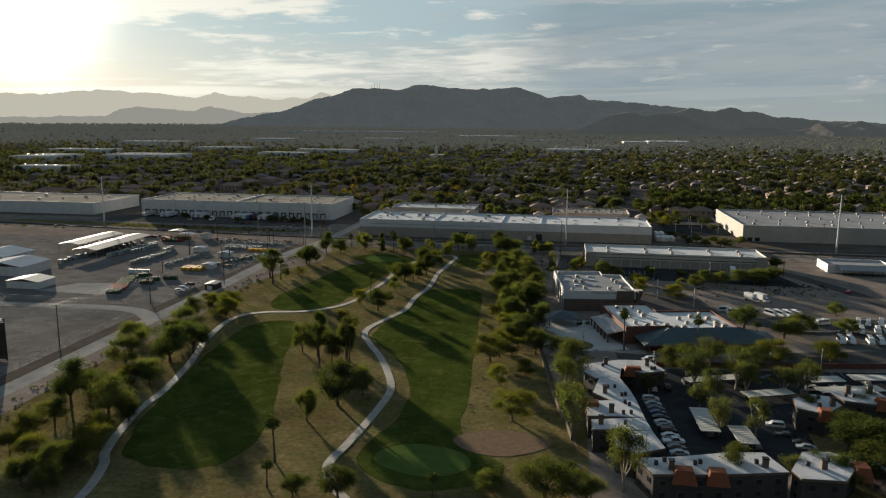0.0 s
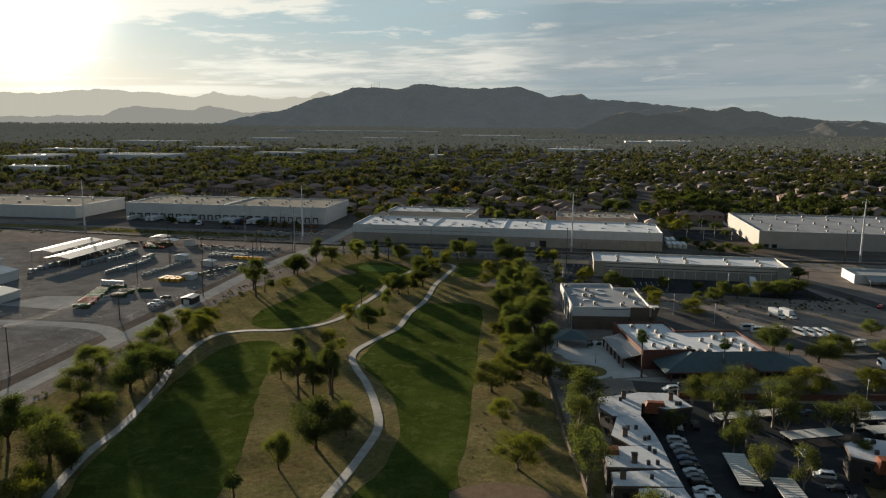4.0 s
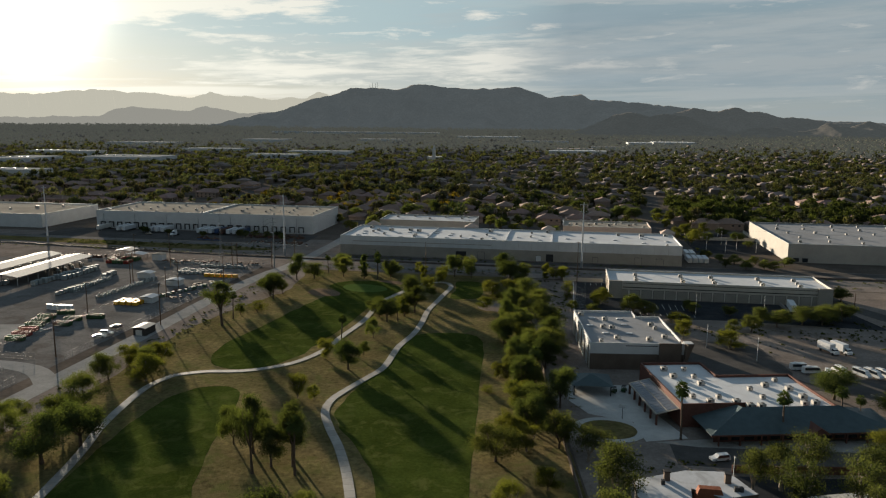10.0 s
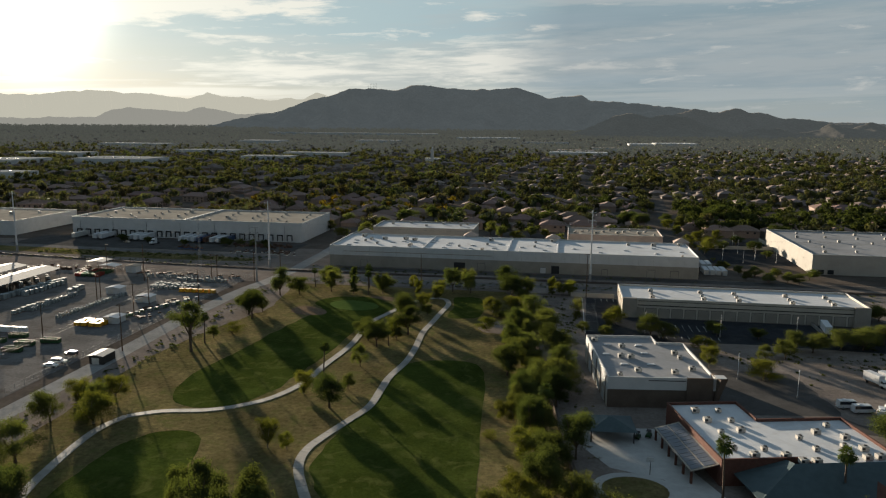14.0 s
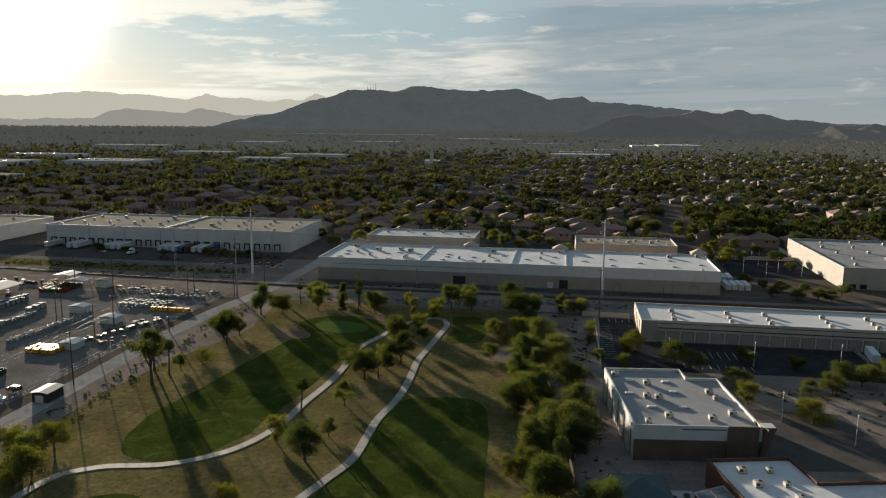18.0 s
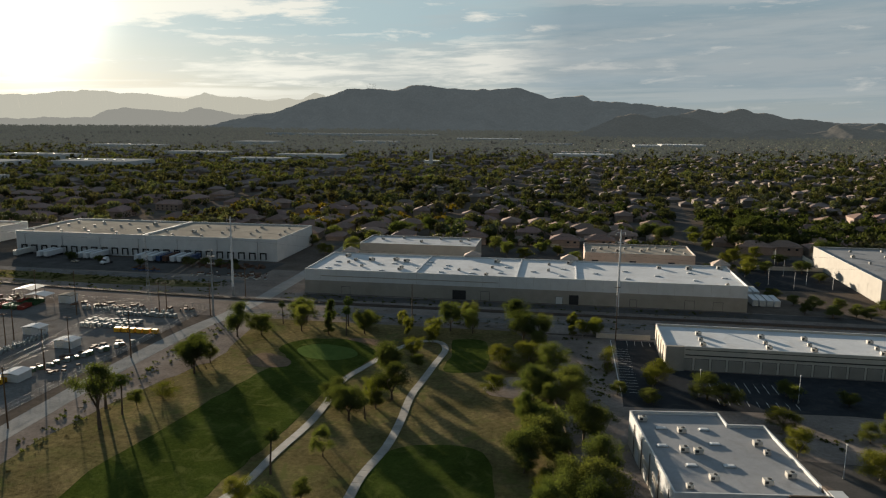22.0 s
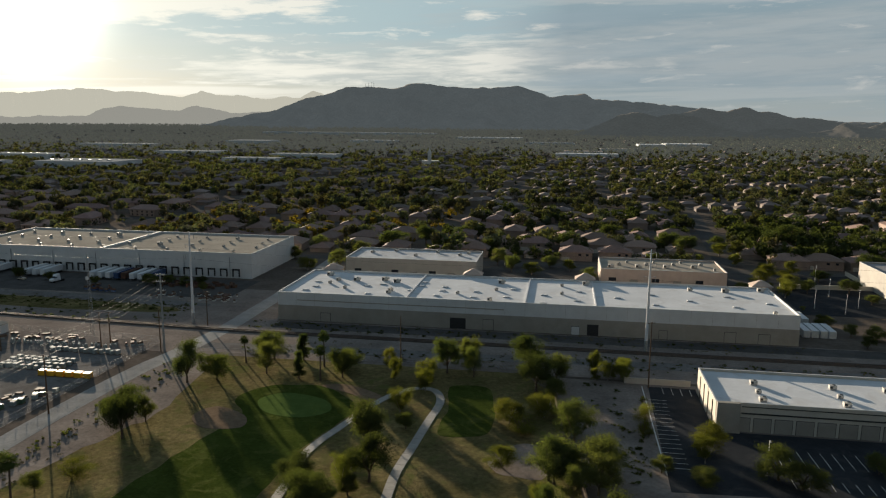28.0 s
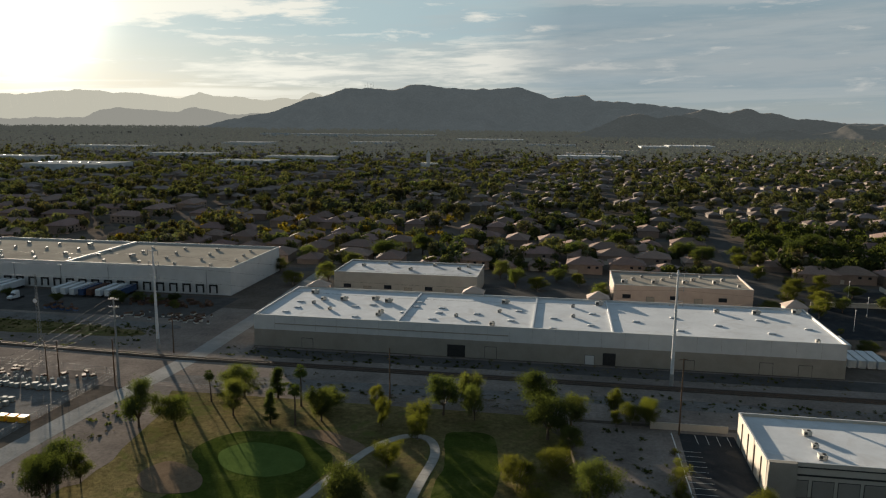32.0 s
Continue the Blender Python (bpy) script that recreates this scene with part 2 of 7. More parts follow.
M = dict(
    desert=mat("desert_soil", (0.165, 0.135, 0.112), (0.118, 0.097, 0.08), 0.06, bump=0.3, big=0.35, big_scale=0.012, fine=0.25, spec=0.0),
    rough_grass=mat("dry_grass", (0.225, 0.176, 0.084), (0.15, 0.131, 0.055), 0.07, big=0.5, big_scale=0.05, fine=0.5, stain=(0.098, 0.103, 0.034), spec=0.0, tuft=2.6),
    fairway=mat("mown_grass", (0.066, 0.086, 0.018), (0.046, 0.064, 0.0135), 0.12, big=0.38, big_scale=0.05, fine=0.3, stain=(0.085, 0.092, 0.026), spec=0.0, tuft=2.2),
    green=mat("putting_green", (0.092, 0.132, 0.036), (0.076, 0.112, 0.029), 0.3, big=0.15, fine=0.1, spec=0.0, tuft=1.4),
    sand=mat("bunker_sand", (0.19, 0.135, 0.09), (0.15, 0.105, 0.07), 0.5, bump=0.3, fine=0.2, spec=0.0),
    court=mat("swept_concrete", (0.50, 0.485, 0.455), (0.43, 0.415, 0.39), 0.4, bump=0.1, big=0.2, big_scale=0.1, fine=0.1, spec=0.0),
    concrete=mat("pale_concrete", (0.33, 0.31, 0.28), (0.27, 0.25, 0.225), 0.4, bump=0.1, big=0.2, big_scale=0.1, fine=0.12),
    path_slab=mat("path_slab", (0.33, 0.31, 0.28), (0.27, 0.25, 0.225), 0.4, bump=0.1, vary=0.22, fine=0.12),
    gravel=mat("grey_gravel", (0.215, 0.20, 0.187), (0.165, 0.153, 0.143), 0.12, bump=0.4, big=0.3, big_scale=0.03, fine=0.3, stain=(0.10, 0.086, 0.075), spec=0.0),
    dirt=mat("brown_dirt", (0.275, 0.232, 0.202), (0.205, 0.172, 0.15), 0.1, bump=0.4, big=0.35, big_scale=0.04, fine=0.3, spec=0.0),
    asphalt=mat("asphalt", (0.045, 0.048, 0.052), (0.036, 0.038, 0.042), 0.3, rough=0.8, bump=0.2, big=0.25, big_scale=0.06, fine=0.2, stain=(0.055, 0.054, 0.053), spec=0.0),
    old_asphalt=mat("worn_asphalt", (0.115, 0.107, 0.1), (0.088, 0.082, 0.077), 0.2, rough=0.75, bump=0.2, big=0.3, big_scale=0.05, fine=0.2, spec=0.0),
    road=mat("packed_road", (0.36, 0.345, 0.325), (0.29, 0.278, 0.26), 0.2, rough=0.6, spec=0.0, bump=0.15, big=0.25, big_scale=0.05, fine=0.2),
    paint=mat("road_paint", (0.62, 0.61, 0.58), (0.50, 0.49, 0.46), 0.8),
    yellow_paint=mat("yellow_paint", (0.6, 0.42, 0.06), (0.5, 0.34, 0.05), 0.8),
    white_wall=mat("white_painted_panel", (0.58, 0.575, 0.56), (0.52, 0.515, 0.50), 0.25, big=0.1, big_scale=0.08, fine=0.05),
    cream_wall=mat("cream_painted_panel", (0.52, 0.465, 0.39), (0.47, 0.42, 0.35), 0.25, big=0.1, big_scale=0.08, fine=0.05),
    pale_wall=mat("pale_warm_panel", (0.38, 0.352, 0.31), (0.34, 0.315, 0.28), 0.25, big=0.1, big_scale=0.08, fine=0.05),
    tan_wall=mat("tan_painted_panel", (0.33, 0.295, 0.25), (0.285, 0.255, 0.215), 0.25, big=0.12, big_scale=0.08, fine=0.06),
    pink_wall=mat("pinkish_stucco", (0.50, 0.39, 0.32), (0.44, 0.34, 0.28), 0.3, big=0.1, fine=0.06),
    brown_wall=mat("brown_stucco", (0.15, 0.115, 0.09), (0.12, 0.09, 0.07), 0.3, big=0.15, fine=0.08),
    block=mat("weathered_block", (0.19, 0.155, 0.125), (0.15, 0.122, 0.10), 0.6, big=0.2, fine=0.15, spec=0.0),
    dark_wall=mat("dark_stucco", (0.070, 0.063, 0.057), (0.052, 0.046, 0.042), 0.3, big=0.15, fine=0.08),
    brick=mat("red_brown_brick", (0.15, 0.072, 0.055), (0.115, 0.055, 0.042), 1.2, big=0.15, fine=0.15),
    white_roof=mat("white_roof_membrane", (0.64, 0.645, 0.65), (0.56, 0.565, 0.57), 0.08, rough=0.7, big=0.12, big_scale=0.04, fine=0.06, stain=(0.49, 0.48, 0.47), spec=0.0),
    aged_roof=mat("weathered_white_roof", (0.56, 0.565, 0.575), (0.48, 0.485, 0.495), 0.15, rough=0.7, big=0.15, big_scale=0.06, fine=0.08, stain=(0.34, 0.335, 0.33), spec=0.0),
    grey_roof=mat("grey_roof_membrane", (0.34, 0.34, 0.345), (0.285, 0.285, 0.29), 0.08, rough=0.6, big=0.15, big_scale=0.05, fine=0.08, stain=(0.24, 0.236, 0.232), spec=0.0),
    tan_roof=mat("tan_roof_membrane", (0.40, 0.36, 0.30), (0.32, 0.285, 0.24), 0.08, rough=0.6, big=0.18, big_scale=0.05, fine=0.1, spec=0.0),
    green_roof=mat("grey_green_metal_roof", (0.085, 0.115, 0.12), (0.07, 0.095, 0.10), 0.5, rough=0.5, metal=0.2, big=0.15, fine=0.08),
    terracotta=mat("terracotta_tile", (0.24, 0.085, 0.045), (0.185, 0.065, 0.036), 1.5, bump=0.4, fine=0.2),
    house_roof=mat("house_roof_tile", (0.255, 0.168, 0.14), (0.205, 0.135, 0.112), 0.8, bump=0.3, vary=0.5, island=False, fine=0.2),
    far_roof=mat("far_roof_tile", (0.21, 0.16, 0.138), (0.17, 0.13, 0.112), 0.3, vary=0.6, island=True),
    house_wall=mat("house_stucco", (0.3, 0.225, 0.18), (0.255, 0.19, 0.152), 0.5, vary=0.35),
    far_wall=mat("far_stucco", (0.21, 0.172, 0.14), (0.178, 0.146, 0.12), 0.3, vary=0.5, island=True),
    metal=mat("galvanised_metal", (0.30, 0.30, 0.295), (0.24, 0.24, 0.235), 1.0, rough=0.7, metal=0.1, fine=0.1),
    unit=mat("unit_sheet_metal", (0.50, 0.47, 0.42), (0.42, 0.39, 0.35), 1.2, rough=0.6, fine=0.1, vary=0.2),
    unit_dark=mat("unit_grille", (0.06, 0.06, 0.06), (0.04, 0.04, 0.04), 3.0, rough=0.6),
    white_paint=mat("white_enamel", (0.60, 0.60, 0.60), (0.53, 0.53, 0.53), 1.5, rough=0.5, fine=0.05),
    dark_metal=mat("dark_metal", (0.045, 0.042, 0.04), (0.03, 0.03, 0.03), 2.0, rough=0.6),
    wood=mat("weathered_pole_wood", (0.14, 0.085, 0.05), (0.095, 0.06, 0.04), 2.0, bump=0.4, fine=0.3),
    bark=mat("bark", (0.13, 0.095, 0.07), (0.085, 0.06, 0.045), 3.0, bump=0.5, fine=0.3),
    pale_bark=mat("pale_bark", (0.30, 0.25, 0.20), (0.22, 0.18, 0.14), 2.0, bump=0.4, fine=0.3),
    leaf_dark=mat("dark_foliage", (0.07, 0.082, 0.034), (0.047, 0.057, 0.023), 0.5, rough=0.5, vary=0.5, leafy=0.35, spec=0.0, fine=0.3),
    leaf_mid=mat("mesquite_foliage", (0.096, 0.102, 0.04), (0.064, 0.072, 0.028), 0.5, rough=0.5, vary=0.5, leafy=0.4, spec=0.0, fine=0.3),
    leaf_yellow=mat("yellow_green_foliage", (0.108, 0.106, 0.03), (0.078, 0.08, 0.022), 0.5, rough=0.5, vary=0.4, leafy=0.42, fine=0.3, spec=0.0),
    leaf_grey=mat("eucalyptus_foliage", (0.082, 0.090, 0.040), (0.056, 0.063, 0.028), 0.5, rough=0.5, vary=0.4, leafy=0.4, fine=0.3, spec=0.0),
    leaf_autumn=mat("autumn_foliage", (0.21, 0.135, 0.022), (0.13, 0.105, 0.022), 0.12, rough=0.5, vary=0.3, leafy=0.35, fine=0.3, spec=0.0),
    leaf_palm=mat("palm_frond", (0.075, 0.095, 0.03), (0.05, 0.065, 0.02), 1.0, rough=0.6, spec=0.0, vary=0.3, leafy=0.2),
    leaf_far=mat("far_foliage", (0.076, 0.082, 0.037), (0.06, 0.06, 0.03), 0.008, rough=0.8, spec=0.0, cell=0.085, leafy=0.22),
    # Far foliage again, with a grey haze glow built into its shader.
    leaf_haze_glow=mat("haze_glow_foliage", (0.062, 0.072, 0.031), (0.055, 0.055, 0.027), 0.008, rough=0.8, spec=0.0, cell=0.085, leafy=0.0, air=(0.0255, 0.0265, 0.0240)),
    # Near-black rock; the pale tone is haze emitted by the surface.
    mountain_far_haze=mat("mountain_far_haze", (0.03, 0.027, 0.024), (0.022, 0.02, 0.018), 0.012, rough=1.0, big=0.5, big_scale=0.006, fine=0.5, spec=0.0, air=(0.205, 0.198, 0.165)),
    mountain_left_haze=mat("mountain_left_haze", (0.04, 0.036, 0.032), (0.03, 0.027, 0.024), 0.012, rough=1.0, big=0.5, big_scale=0.006, fine=0.5, spec=0.0, air=(0.118, 0.116, 0.103)),
    # Rock colours plus a faint bluish haze, added as an even emission.
    mountain_main_haze=mat("mountain_main_haze", (0.15, 0.128, 0.108), (0.085, 0.077, 0.066), 0.012, rough=1.0, big=0.5, big_scale=0.006, fine=0.5, spec=0.0, air=(0.0245, 0.0285, 0.0300)),
    mountain_right_haze=mat("mountain_right_haze", (0.12, 0.103, 0.088), (0.072, 0.065, 0.057), 0.012, rough=1.0, big=0.5, big_scale=0.006, fine=0.5, spec=0.0, air=(0.0225, 0.0250, 0.0250)),
    mountain_front_haze=mat("mountain_front_haze", (0.105, 0.091, 0.078), (0.065, 0.059, 0.052), 0.012, rough=1.0, big=0.5, big_scale=0.006, fine=0.5, spec=0.0, air=(0.0205, 0.0228, 0.0225)),
    glass=mat("dark_window_glass", (0.02, 0.024, 0.03), (0.015, 0.018, 0.022), 0.5, rough=0.08, spec=0.6),
    rail=mat("rail_steel", (0.10, 0.08, 0.07), (0.07, 0.057, 0.05), 2.0, rough=0.75, metal=0.1),
    ballast=mat("dark_ballast", (0.115, 0.095, 0.08), (0.075, 0.062, 0.054), 0.8, bump=0.5, fine=0.35, spec=0.0),
    tyre=mat("tyre_rubber", (0.02, 0.02, 0.02), (0.015, 0.015, 0.015), 3.0, rough=0.8),
)


M["sheet_roof"] = mat("far_sheet_roof", (0.42, 0.42, 0.41), (0.34, 0.34, 0.33), 0.05, rough=0.8, spec=0.0, big=0.2, big_scale=0.02)

# Builders
def link(name, bm, material, parent=None, label="", smooth=False):
    me = bpy.data.meshes.new(name)
    bm.to_mesh(me)
    bm.free()
    if smooth:
        me.polygons.foreach_set("use_smooth", [True] * len(me.polygons))
    me.materials.append(M[material] if isinstance(material, str) else material)
    ob = new(name, me)
    if parent:
        ob.parent = parent
    if label:
        ob["label"] = label
    return ob


def part(name, bm, material, parent, label="", smooth=False):
    """One mesh object under a thing or under a part."""
    return link(name, bm, material, parent, label, smooth)


def share(name, me, parent, m=None, label=""):
    """One more object on a mesh that exists."""
    ob = new(name, me)
    ob.parent = parent
    if m is not None:
        ob.matrix_local = m
    if label:
        ob["label"] = label
    return ob


def thing(name, x, y, z, label, category, group="", rz=0.0, kind=""):
    e = new(name)
    e.matrix_world = pose(x, y, z, 0, 0, rz)
    return tagged(e, label, category, group, kind)


def box(bm, x0, y0, z0, x1, y1, z1, bevel=0.0, top=1.0):
    """A box; top scales its upper face about its middle."""
    cx, cy = (x0 + x1) / 2, (y0 + y1) / 2
    vs = [bm.verts.new((cx + (x - cx) * s, cy + (y - cy) * s, z)) for z, s in ((z0, 1), (z1, top)) for x, y in ((x0, y0), (x1, y0), (x1, y1), (x0, y1))]
    fs = [bm.faces.new([vs[i] for i in q]) for q in ((3, 2, 1, 0), (4, 5, 6, 7), (0, 1, 5, 4), (1, 2, 6, 5), (2, 3, 7, 6), (3, 0, 4, 7))]
    if bevel:
        es = {e for f in fs for e in f.edges}
        bmesh.ops.bevel(bm, geom=list(es), offset=bevel, segments=1, affect="EDGES")
    return bm


def loft(bm, sections, close=True):
    """Skin over cross sections, each a list of points of equal number."""
    rings = [[bm.verts.new(p) for p in s] for s in sections]
    n = len(rings[0])
    for a, b in zip(rings, rings[1:]):
        for k in range(n):
            bm.faces.new((a[k], a[(k + 1) % n], b[(k + 1) % n], b[k]))
    if close:
        bm.faces.new(rings[0][::-1])
        bm.faces.new(rings[-1])
    return bm


def boxed(*dims, **kw):
    return box(bmesh.new(), *dims, **kw)


def tube(bm, pts, radii, n=6, cap=True):
    """A tapering round limb along pts."""
    rings = []
    for i, (p, r) in enumerate(zip(pts, radii)):
        p = Vector(p)
        d = (Vector(pts[min(i + 1, len(pts) - 1)]) - Vector(pts[max(i - 1, 0)])).normalized()
        u = d.orthogonal().normalized()
        v = d.cross(u)
        rings.append([bm.verts.new(p + r * (u * math.cos(a) + v * math.sin(a))) for a in [2 * math.pi * k / n for k in range(n)]])
    for a, b in zip(rings, rings[1:]):
        for k in range(n):
            bm.faces.new((a[k], a[(k + 1) % n], b[(k + 1) % n], b[k]))
    if cap:
        bm.faces.new(rings[0][::-1])
        bm.faces.new(rings[-1])
    return bm


def curve_through(pts, closed=False, steps=6):
    """Catmull-Rom points through pts (2D)."""
    P, out = [Vector(p) for p in pts], []
    n = len(P)
    for i in range(n if closed else n - 1):
        a, b, c, d = (P[(i + k) % n] if closed else P[min(max(i + k, 0), n - 1)] for k in (-1, 0, 1, 2))
        for s in range(steps):
            t = s / steps
            out.append(0.5 * (2 * b + (c - a) * t + (2 * a - 5 * b + 4 * c - d) * t * t + (3 * b - a - 3 * c + d) * t ** 3))
    return out if closed else out + [P[-1]]


def sheet(name, pts, z, material, label, category, smooth_edge=True, thick=0.3, wobble=0.0):
    """A flat patch of ground with an edge of its own, as a slab that reaches into the ground."""
    pts = curve_through(pts, True) if smooth_edge else [Vector(p) for p in pts]
    if wobble:
        pts = [p + Vector((noise.noise((p.x * .15, p.y * .15, 3)), noise.noise((p.x * .15, p.y * .15, 9)))) * wobble for p in pts]
    if sum(a.x * b.y - b.x * a.y for a, b in zip(pts, pts[1:] + pts[:1])) < 0:
        pts = pts[::-1]
    bm = bmesh.new()
    top = [bm.verts.new((p.x, p.y, z)) for p in pts]
    low = [bm.verts.new((p.x, p.y, z - thick)) for p in pts]
    bm.faces.new(top)
    for i in range(len(pts)):
        j = (i + 1) % len(pts)
        bm.faces.new((top[i], low[i], low[j], top[j]))
    return tagged(link(name, bm, material), label, category, kind="structure")


def ribbon_mesh(bm, pts, width, z, thick=0.12):
    pts = [Vector(p) for p in pts]
    L, R = [], []
    for i, p in enumerate(pts):
        d = (pts[min(i + 1, len(pts) - 1)] - pts[max(i - 1, 0)]).normalized()
        nrm = Vector((-d.y, d.x)) * width / 2
        L.append((p + nrm)), R.append((p - nrm))
    tl, tr = [[bm.verts.new((q.x, q.y, z)) for q in s] for s in (L, R)]
    bl, br = [[bm.verts.new((q.x, q.y, z - thick)) for q in s] for s in (L, R)]
    for i in range(len(pts) - 1):
        for a, b in ((tl, tr), (bl, tl), (tr, br)):
            bm.faces.new((a[i], b[i], b[i + 1], a[i + 1]))
    bm.faces.new((tl[0], bl[0], br[0], tr[0]))
    bm.faces.new((tl[-1], tr[-1], br[-1], bl[-1]))
    return bm


def ribbon(name, pts, width, z, material, label, category, smooth=True, thick=0.12):
    return tagged(link(name, ribbon_mesh(bmesh.new(), curve_through(pts) if smooth else pts, width, z, thick), material), label, category, kind="structure")


def mesh_stuff(name, verts, faces, material, label, category, kind="stuff"):
    me = bpy.data.meshes.new(name)
    me.from_pydata(verts, [], faces)
    me.materials.append(M[material])
    return tagged(new(name, me), label, category, kind=kind)

# The ground: one sheet to the horizon, rising a little towards the mountains
def make_ground():
    bm = bmesh.new()
    xs = [-5000, -3500, -2500, -1600, -1000, -600, -300, 0, 300, 600, 1000, 1600, 2500, 3500, 5000]
    ys = [-700, -300, 0, 300, 600, 900, 1300, 1800, 2400, 3000, 3600, 4200, 4600, 5000]
    grid = [[bm.verts.new((x, y, 0 if y < 1300 else (y - 1300) ** 2 / 3000 ** 2 * 22)) for x in xs] for y in ys]
    for a, b in zip(grid, grid[1:]):
        for i in range(len(xs) - 1):
            bm.faces.new((a[i], a[i + 1], b[i + 1], b[i]))
    tagged(link("ground", bm, "desert", smooth=True), "dry brown desert soil reaching to the mountains", "ground", kind="structure")


def ground_z(y):
    return 0 if y < 1300 else (y - 1300) ** 2 / 3000 ** 2 * 22


make_ground()
sheet("ground_golf_course", [(-158, 60), (10, 60), (8, 163), (0, 203), (-10, 260), (-14, 300), (-20, 355), (-30, 436), (-40, 452), (-150, 452), (-156, 400), (-158, 300)], 0.02, "rough_grass", "dry tan winter grass of a golf course", "grass", smooth_edge=False)
sheet("ground_fairway_east", [(-64, 338), (-52, 345), (-38, 340), (-33.5, 300), (-30, 257), (-26, 207), (-25, 184), (-20, 172), (-11.5, 163), (-16, 154), (-28, 149), (-38, 151), (-47, 160), (-47, 170), (-43, 188), (-44, 208), (-54, 235), (-67, 255), (-70.5, 268), (-69, 288), (-66, 312)], 0.05, "fairway", "dark green mown fairway grass", "grass", wobble=1.0)
sheet("ground_fairway_west", [(-122, 262), (-114, 275), (-103, 272), (-97, 248), (-91.5, 226), (-81, 194), (-75.5, 170), (-78, 154), (-89, 148.5), (-102, 152), (-107, 160), (-112, 176), (-117, 202), (-121, 235)], 0.05, "fairway", "dark green mown fairway grass", "grass", wobble=1.0)
sheet("ground_fairway_north", [(-122, 294), (-129, 313), (-124.5, 345), (-119, 382), (-114.5, 403), (-121.5, 415), (-115.5, 427), (-99, 428.5), (-86, 416.5), (-87, 402), (-91, 383), (-92.5, 353), (-95, 326), (-99, 305), (-108, 293)], 0.05, "fairway", "green mown fairway grass", "grass", wobble=1.0)
sheet("ground_tee", [(-60, 437), (-52, 438), (-48.5, 434), (-46, 420), (-45.5, 408), (-48, 402), (-56, 400), (-59.5, 403), (-59, 418), (-61, 432)], 0.05, "fairway", "rectangular green mown tee with rounded corners", "grass", wobble=0.5)
sheet("putting_green_north", [(-114.4, 415.4), (-108.5, 422), (-96, 419), (-91.5, 411), (-98.3, 405), (-109, 407)], 0.08, "green", "pale green close-mown putting green", "grass")
sheet("putting_green_south", [(-35, 172), (-23, 169), (-20, 161), (-29, 155), (-41, 159), (-43, 166)], 0.08, "green", "pale green close-mown putting green", "grass")
for nm, pts in (("bunker_north", [(-100, 429.5), (-92.8, 432), (-80.4, 425), (-81.5, 419.5), (-90, 425)]), ("bunker_west", [(-127.6, 401), (-124, 408.5), (-113.5, 403.5), (-111.3, 396), (-121, 394)]),
                ("bunker_south", [(-26, 177), (-18, 183), (-8, 183), (-1, 177), (-11, 169), (-21, 170)])):
    sheet(nm, pts, 0.09, "sand", "shallow bunker of brown sand", "bunker")
PATHS = dict(
    path_east=[(-38, 136), (-47, 145), (-53, 156), (-52, 168), (-51, 178), (-50, 192), (-50, 208), (-55, 224), (-62, 240), (-68, 251), (-73, 262), (-74, 271), (-72, 280), (-69, 290), (-66, 301), (-66, 315), (-66, 326), (-64, 342), (-64, 358), (-65, 377), (-64, 392), (-63, 408), (-62, 422), (-64, 430), (-68, 433), (-73, 431), (-79, 422), (-85, 402), (-89, 385), (-88, 367), (-88, 352), (-90, 333), (-91, 317), (-95, 304), (-101, 296), (-110, 290), (-122, 287), (-130, 282)],
    path_west=[(-130, 282), (-132.5, 270), (-129, 245), (-124, 228), (-121, 216), (-117, 196), (-116, 181), (-113, 167), (-109, 154), (-105, 147), (-101, 133), (-100, 110)],
)
ribbon("path_east", PATHS["path_east"], 2.4, 0.11, "concrete", "winding pale concrete cart path", "path")
ribbon("path_west", PATHS["path_west"], 2.4, 0.13, "concrete", "winding pale concrete cart path", "path")


def path_slabs(parent, pts, width, z, step=3.0):
    """Cast slabs along a path, with open joints between them."""
    line = curve_through(pts)
    run = [0.0]
    for a, b in zip(line, line[1:]):
        run.append(run[-1] + (b - a).length)
    xs, ys = [v.x for v in line], [v.y for v in line]
    at = lambda d: Vector((float(np.interp(d, run, xs)), float(np.interp(d, run, ys))))
    for k in range(int(run[-1] / step)):
        a, b = at(k * step + .04), at((k + 1) * step - .04)
        m = at((k + .5) * step)
        link("slab", ribbon_mesh(bmesh.new(), [a, m, b], width, z, 0.10), "path_slab", parent)


for path in [o for o in scene.objects if o.name.startswith("path_")]:
    path_slabs(path, PATHS[path.name], 2.3, 0.17)
sheet("ground_dirt_west", [(-161, 90), (-150, 130), (-152, 200), (-147, 260), (-152, 320), (-146, 372), (-138, 400), (-144, 440), (-161, 452)], 0.035, "dirt", "bare brown dirt strip along the road", "ground", wobble=3.0)
sheet("ground_dirt_east", [(-22, 392), (-34, 380), (-44, 386), (-38, 398), (-30, 402), (-26, 430), (-29, 436), (-24, 400)], 0.04, "dirt", "bare worn patch under the trees", "ground", wobble=2.0)
sheet("ground_dirt_wall", [(6, 170), (-4, 178), (-12, 215), (-14, 262), (-22, 300), (-24, 350), (-20, 352), (-13, 300), (-7, 262), (0, 208)], 0.038, "rough_grass", "dry grassy strip along the block wall", "ground", wobble=1.5)
